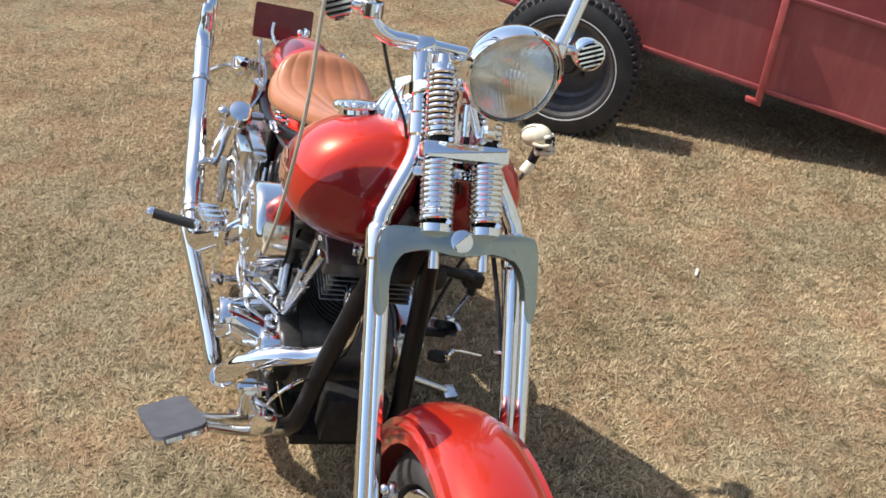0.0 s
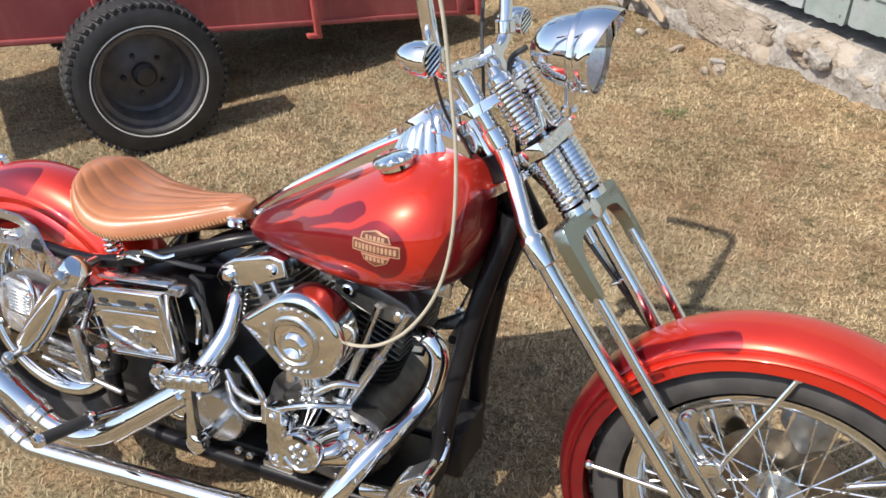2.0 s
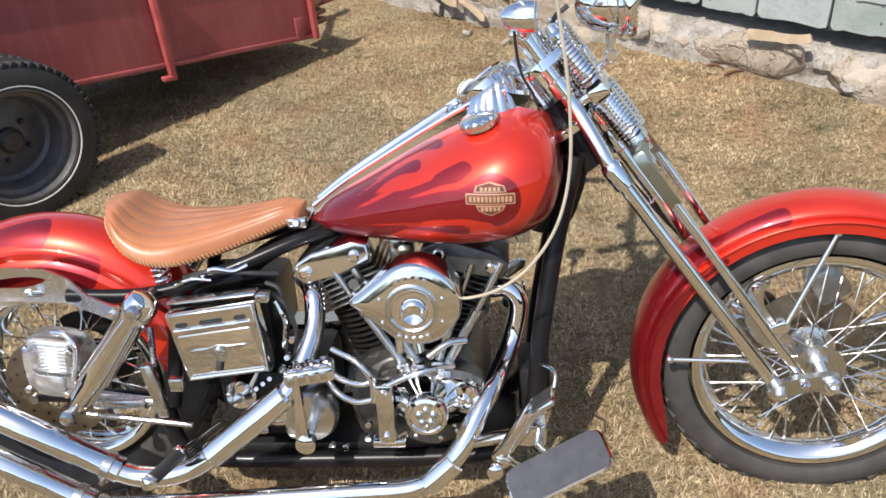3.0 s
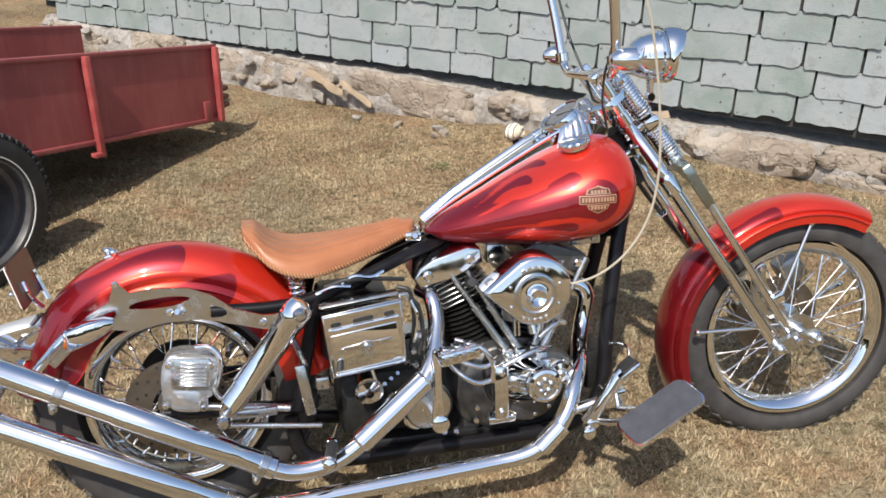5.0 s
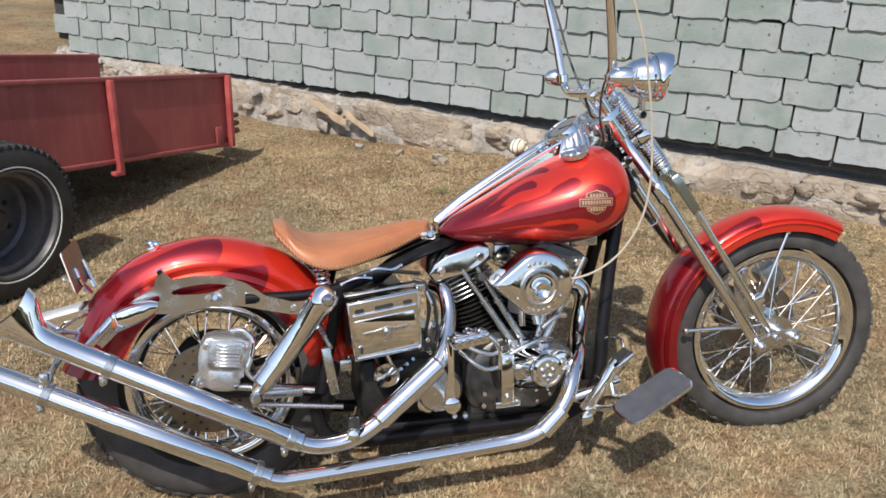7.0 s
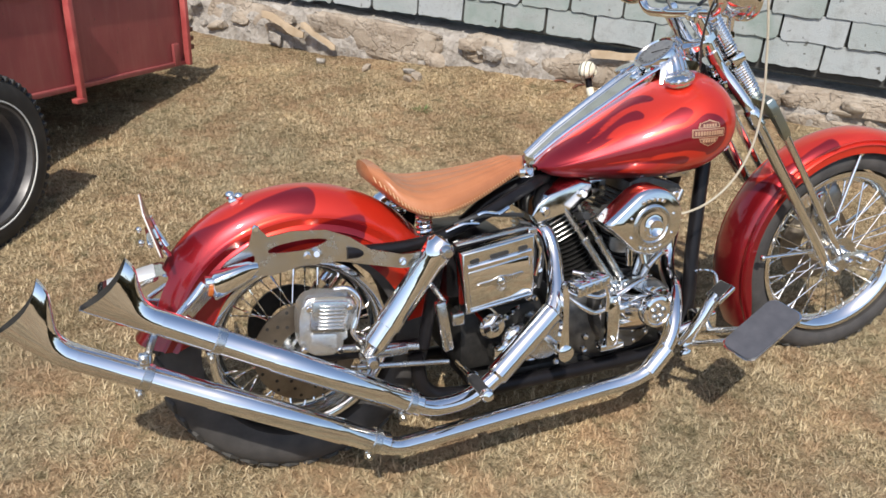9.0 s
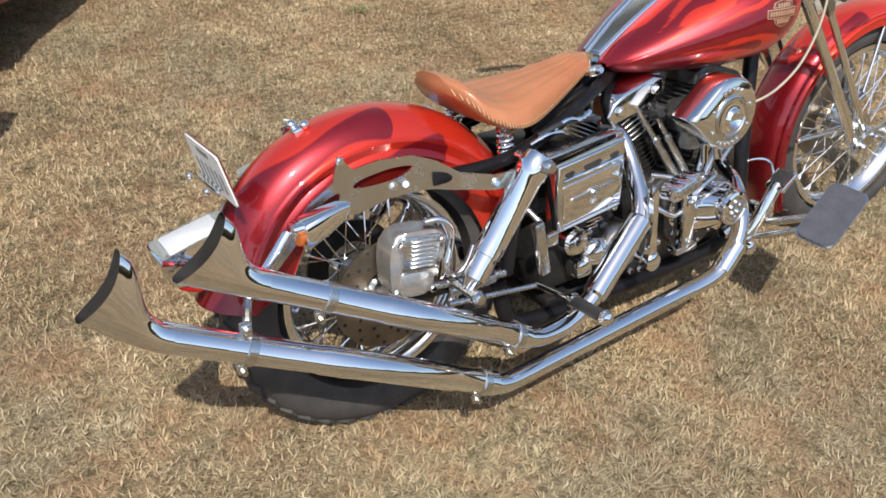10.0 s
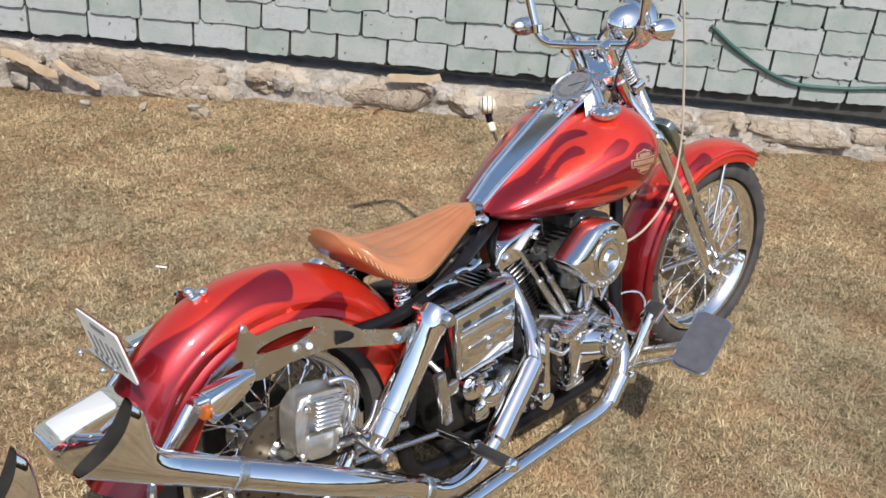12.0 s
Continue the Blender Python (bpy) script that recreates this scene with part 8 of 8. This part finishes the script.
def build_cables():
    bp("throttle_cable", sweep(bmesh.new(), smooth_path([(0.97, -0.215, 1.455), (1.05, -0.225, 1.36), (1.105, -0.232, 1.20), (1.128, -0.234, 1.07), (1.140, -0.232, 0.96), (1.140, -0.236, 0.84), (1.118, -0.238, 0.74), (1.070, -0.236, 0.660), (1.010, -0.226, 0.608), (0.950, -0.215, 0.585), (0.905, -0.200, 0.582)], 8), 0.0031, 8), CREAM, "cream-sleeved throttle cable")
    bp("clutch_cable", sweep(bmesh.new(), smooth_path([(0.985, 0.245, 1.44), (1.03, 0.20, 1.30), (1.045, 0.10, 1.14), (1.075, 0.04, 1.02), (1.09, 0.02, 0.92), (1.085, 0.02, 0.80)], 8), 0.0034, 8), WIRE_RUBBER, "")
    bp("bar_wire", sweep(bmesh.new(), smooth_path([(1.045, -0.170, 1.30), (1.052, -0.160, 1.15), (1.05, -0.118, 1.06), (1.06, -0.085, 0.985), (1.085, -0.055, 0.93), (1.10, -0.03, 0.86)], 8), 0.0030, 8), WIRE_RUBBER, "")
    bp("front_brake_hose", sweep(bmesh.new(), smooth_path([(1.09, 0.03, 0.91), (1.15, 0.08, 0.86), (1.225, 0.122, 0.785), (1.300, 0.132, 0.690), (1.39, 0.142, 0.585), (1.51, 0.128, 0.45), (1.62, 0.098, 0.35)], 8), 0.0058, 8), CHROME_DULL, "braided steel brake hose")
    bm = bmesh.new()
    block(bm, (1.335, 0.130, 0.648), (0.022, 0.040, 0.006), 0.002, Matrix.Rotation(radians(-35), 4, "Y"))
    bp("hose_clip", bm, CHROME, "")
    bp("speedometer_cable", sweep(bmesh.new(), smooth_path([(1.07, 0.0, 0.93), (1.13, 0.06, 0.88), (1.21, 0.10, 0.80), (1.36, 0.125, 0.62), (1.52, 0.115, 0.45), (1.64, 0.085, 0.345)], 8), 0.0045, 8), WIRE_RUBBER, "")


build_cables()


# ---- front wheel fittings ----
def build_front_fittings():
    for s in (-1, 1):
        bm = bmesh.new()
        slab(bm, rounded([(0.030, 0.070), (0.020, 0.150), (0.060, 0.215), (0.092, 0.225), (0.098, 0.205), (0.076, 0.180), (0.072, 0.110), (0.080, 0.066)], 4), s * 0.086, s * 0.096, 0.002)
        br = fp("fender_bracket", bm, CHROME_DULL, "polished mudguard bracket")
        bm = bmesh.new()
        for p, q in (((0.085, s * 0.100, 0.110), FORK.inverted() @ V(1.673, s * 0.070, 0.640)), ((0.000, s * 0.095, 0.060), FORK.inverted() @ V(1.360, s * 0.062, 0.357))):
            rod(bm, Vector(p), Vector(q), 0.0052, 10)
            ball(bm, Vector(q), 0.0095, (1, 1, 1), 10, 7)
            ball(bm, Vector(p), 0.009, (1, 1, 1), 10, 7)
        fp("fender_stay", bm, CHROME, "chrome mudguard stay", br)
        bm = bmesh.new()
        for a, c in ((0.105, 0.052), (0.165, 0.05), (0.215, 0.080)):
            bolt(bm, (c, s * 0.097, a), (0, s, 0), 0.008, 0.010)
        block(bm, (0.066, s * 0.106, 0.118), (0.05, 0.022, 0.030), 0.006)
        bm.transform(FORK)
        apart("bracket_bolt", bm, CHROME, br)
    # axle
    bm = bmesh.new()
    rod(bm, V(0.084, -0.150, -0.044), V(0.084, 0.150, -0.044), 0.009, 12)
    rod(bm, V(0.084, -0.135, -0.044), V(0.084, -0.055, -0.044), 0.016, 16)
    fp("front_axle", bm, CHROME, "chrome front axle with spacer", FRONT_WHEEL)
    bm = bmesh.new()
    lathe(bm, [(0.05, -0.003), (0.125, -0.003), (0.125, 0.003), (0.05, 0.003)], (0.078, 0.062, -0.046), (0, 1, 0), 44, True)
    fp("front_brake_disc", bm, DISC, "steel front brake disc", FRONT_WHEEL)
    bm = bmesh.new()
    block(bm, (0.190, 0.078, 0.050), (0.075, 0.060, 0.085), 0.014)
    block(bm, (0.130, 0.098, 0.010), (0.12, 0.012, 0.05), 0.004)
    fp("front_caliper", bm, CAST, "alloy front brake caliper")
    bm = bmesh.new()
    rod(bm, V(1.725, 0.070, 0.330), V(1.900, 0.085, 0.400), 0.0065, 10)
    ball(bm, V(1.900, 0.085, 0.400), 0.010, (1, 1, 1), 10, 7)
    bp("torque_rod", bm, CHROME, "chrome brake torque rod")


build_front_fittings()


# ---- odds and ends in the yard ----
def build_debris():
    # splintered boards against the foundation
    def splinter(name_at, y, z, w, h, pitch, seed):
        rng = random.Random(seed)
        top = [(-w / 2 + w * k / 6, h / 2 + rng.uniform(-0.25, 0.15) * h) for k in range(7)]
        low = [(w / 2 - w * k / 6, -h / 2 + rng.uniform(-0.15, 0.30) * h) for k in range(7)]
        bm = bmesh.new()
        slab(bm, [(-w / 2 - 0.02, 0.1 * h)] + top + [(w / 2 + 0.015, -0.1 * h)] + low, -0.009, 0.009, 0.002)
        bm.transform(WALL_M @ pose(name_at, y, z, -16, pitch, 0))
        tagged(mesh_object("broken_board", bm, WOOD), "splintered weathered board leaning on the foundation", "board")

    splinter(0.17, -0.125, 0.160, 0.26, 0.045, 22, 1)
    splinter(0.40, -0.130, 0.125, 0.22, 0.034, 28, 2)
    splinter(2.10, -0.085, 0.284, 0.25, 0.046, -3, 4)
    rng = random.Random(3)
    for k in range(5):
        s, out = 0.25 + rng.uniform(0, 0.9), rng.uniform(0.14, 0.30)
        p = WALL_M @ Vector((s, -out, 0))
        bm = rubble(rng, rng.uniform(0.03, 0.07), rng.uniform(0.03, 0.05), rng.uniform(0.02, 0.035))
        bm.transform(pose(p.x, p.y, ground_height(p.x, p.y) + 0.012, 0, 0, rng.uniform(0, 180)))
        tagged(mesh_object("loose_stone", bm, STONE if k % 3 else MORTAR, 60), "loose foundation stone lying on the grass", "stone", "loose stones by the wall")
    bm = bmesh.new()
    block(bm, (0, 0, 0.003), (0.038, 0.008, 0.004), 0.001)
    bm.transform(pose(0.378, 1.347, 0.006, 0, 4, -38))
    tagged(mesh_object("paper_scrap", bm, WHITE), "small white scrap lying on the lawn", "scrap")
    # dark twigs and a green weed on the lawn
    for x, y, length, yaw in ((2.00, 2.17, 0.10, 20), (1.93, 2.25, 0.07, -30), (1.19, 3.02, 0.12, 65)):
        bm = bmesh.new()
        z = ground_height(x, y) + 0.006
        d = V(math.cos(radians(yaw)), math.sin(radians(yaw)), 0)
        sweep(bm, smooth_path([V(x, y, z) - d * length / 2, V(x, y, z + 0.006) + V(-d.y, d.x, 0) * 0.008, V(x, y, z) + d * length / 2]), [0.006, 0.007, 0.0065, 0.006, 0.006, 0.0055, 0.005, 0.005, 0.0045, 0.004, 0.004, 0.0035, 0.003][:13], 7)
        tagged(mesh_object("twig", bm, RUST), "short dark twig lying on the dry lawn", "twig")
    bm = bmesh.new()
    for k in range(26):
        a, r = rng.uniform(0, 2 * math.pi), rng.uniform(0.0, 0.03)
        x, y = 1.123 + r * math.cos(a), 2.211 + r * math.sin(a)
        z = ground_height(x, y) - 0.002
        d = V(math.cos(a), math.sin(a), 0) * rng.uniform(0.02, 0.05)
        w = V(-math.sin(a), math.cos(a), 0) * 0.003
        h = rng.uniform(0.008, 0.025)
        p0, p1 = V(x, y, z), V(x, y, z) + d + V(0, 0, h)
        bm.faces.new([bm.verts.new(q) for q in (p0 - w * 0.5, p0 + w * 0.5, (p0 + p1) / 2 + w + V(0, 0, 0.006), p1, (p0 + p1) / 2 - w + V(0, 0, 0.006))])
    tagged(mesh_object("weed", bm, GREEN_WEED), "small green weed growing in the dry lawn", "weed")
    # garden hose against the wall
    bm = bmesh.new()
    pts = [(3.60, 0.000, 0.70), (3.66, 0.000, 0.66), (3.74, 0.002, 0.607), (3.88, 0.002, 0.533), (4.02, 0.002, 0.475), (4.16, 0.002, 0.444), (4.41, 0.002, 0.450), (4.62, 0.002, 0.474), (5.1, 0.002, 0.50)]
    sweep(bm, [WALL_M @ Vector(p) for p in smooth_path(pts)], 0.011, 10)
    tagged(mesh_object("garden_hose", bm, HOSE_GREEN), "dark green garden hose hanging against the shingles", "hose")


build_debris()
build_shingles()
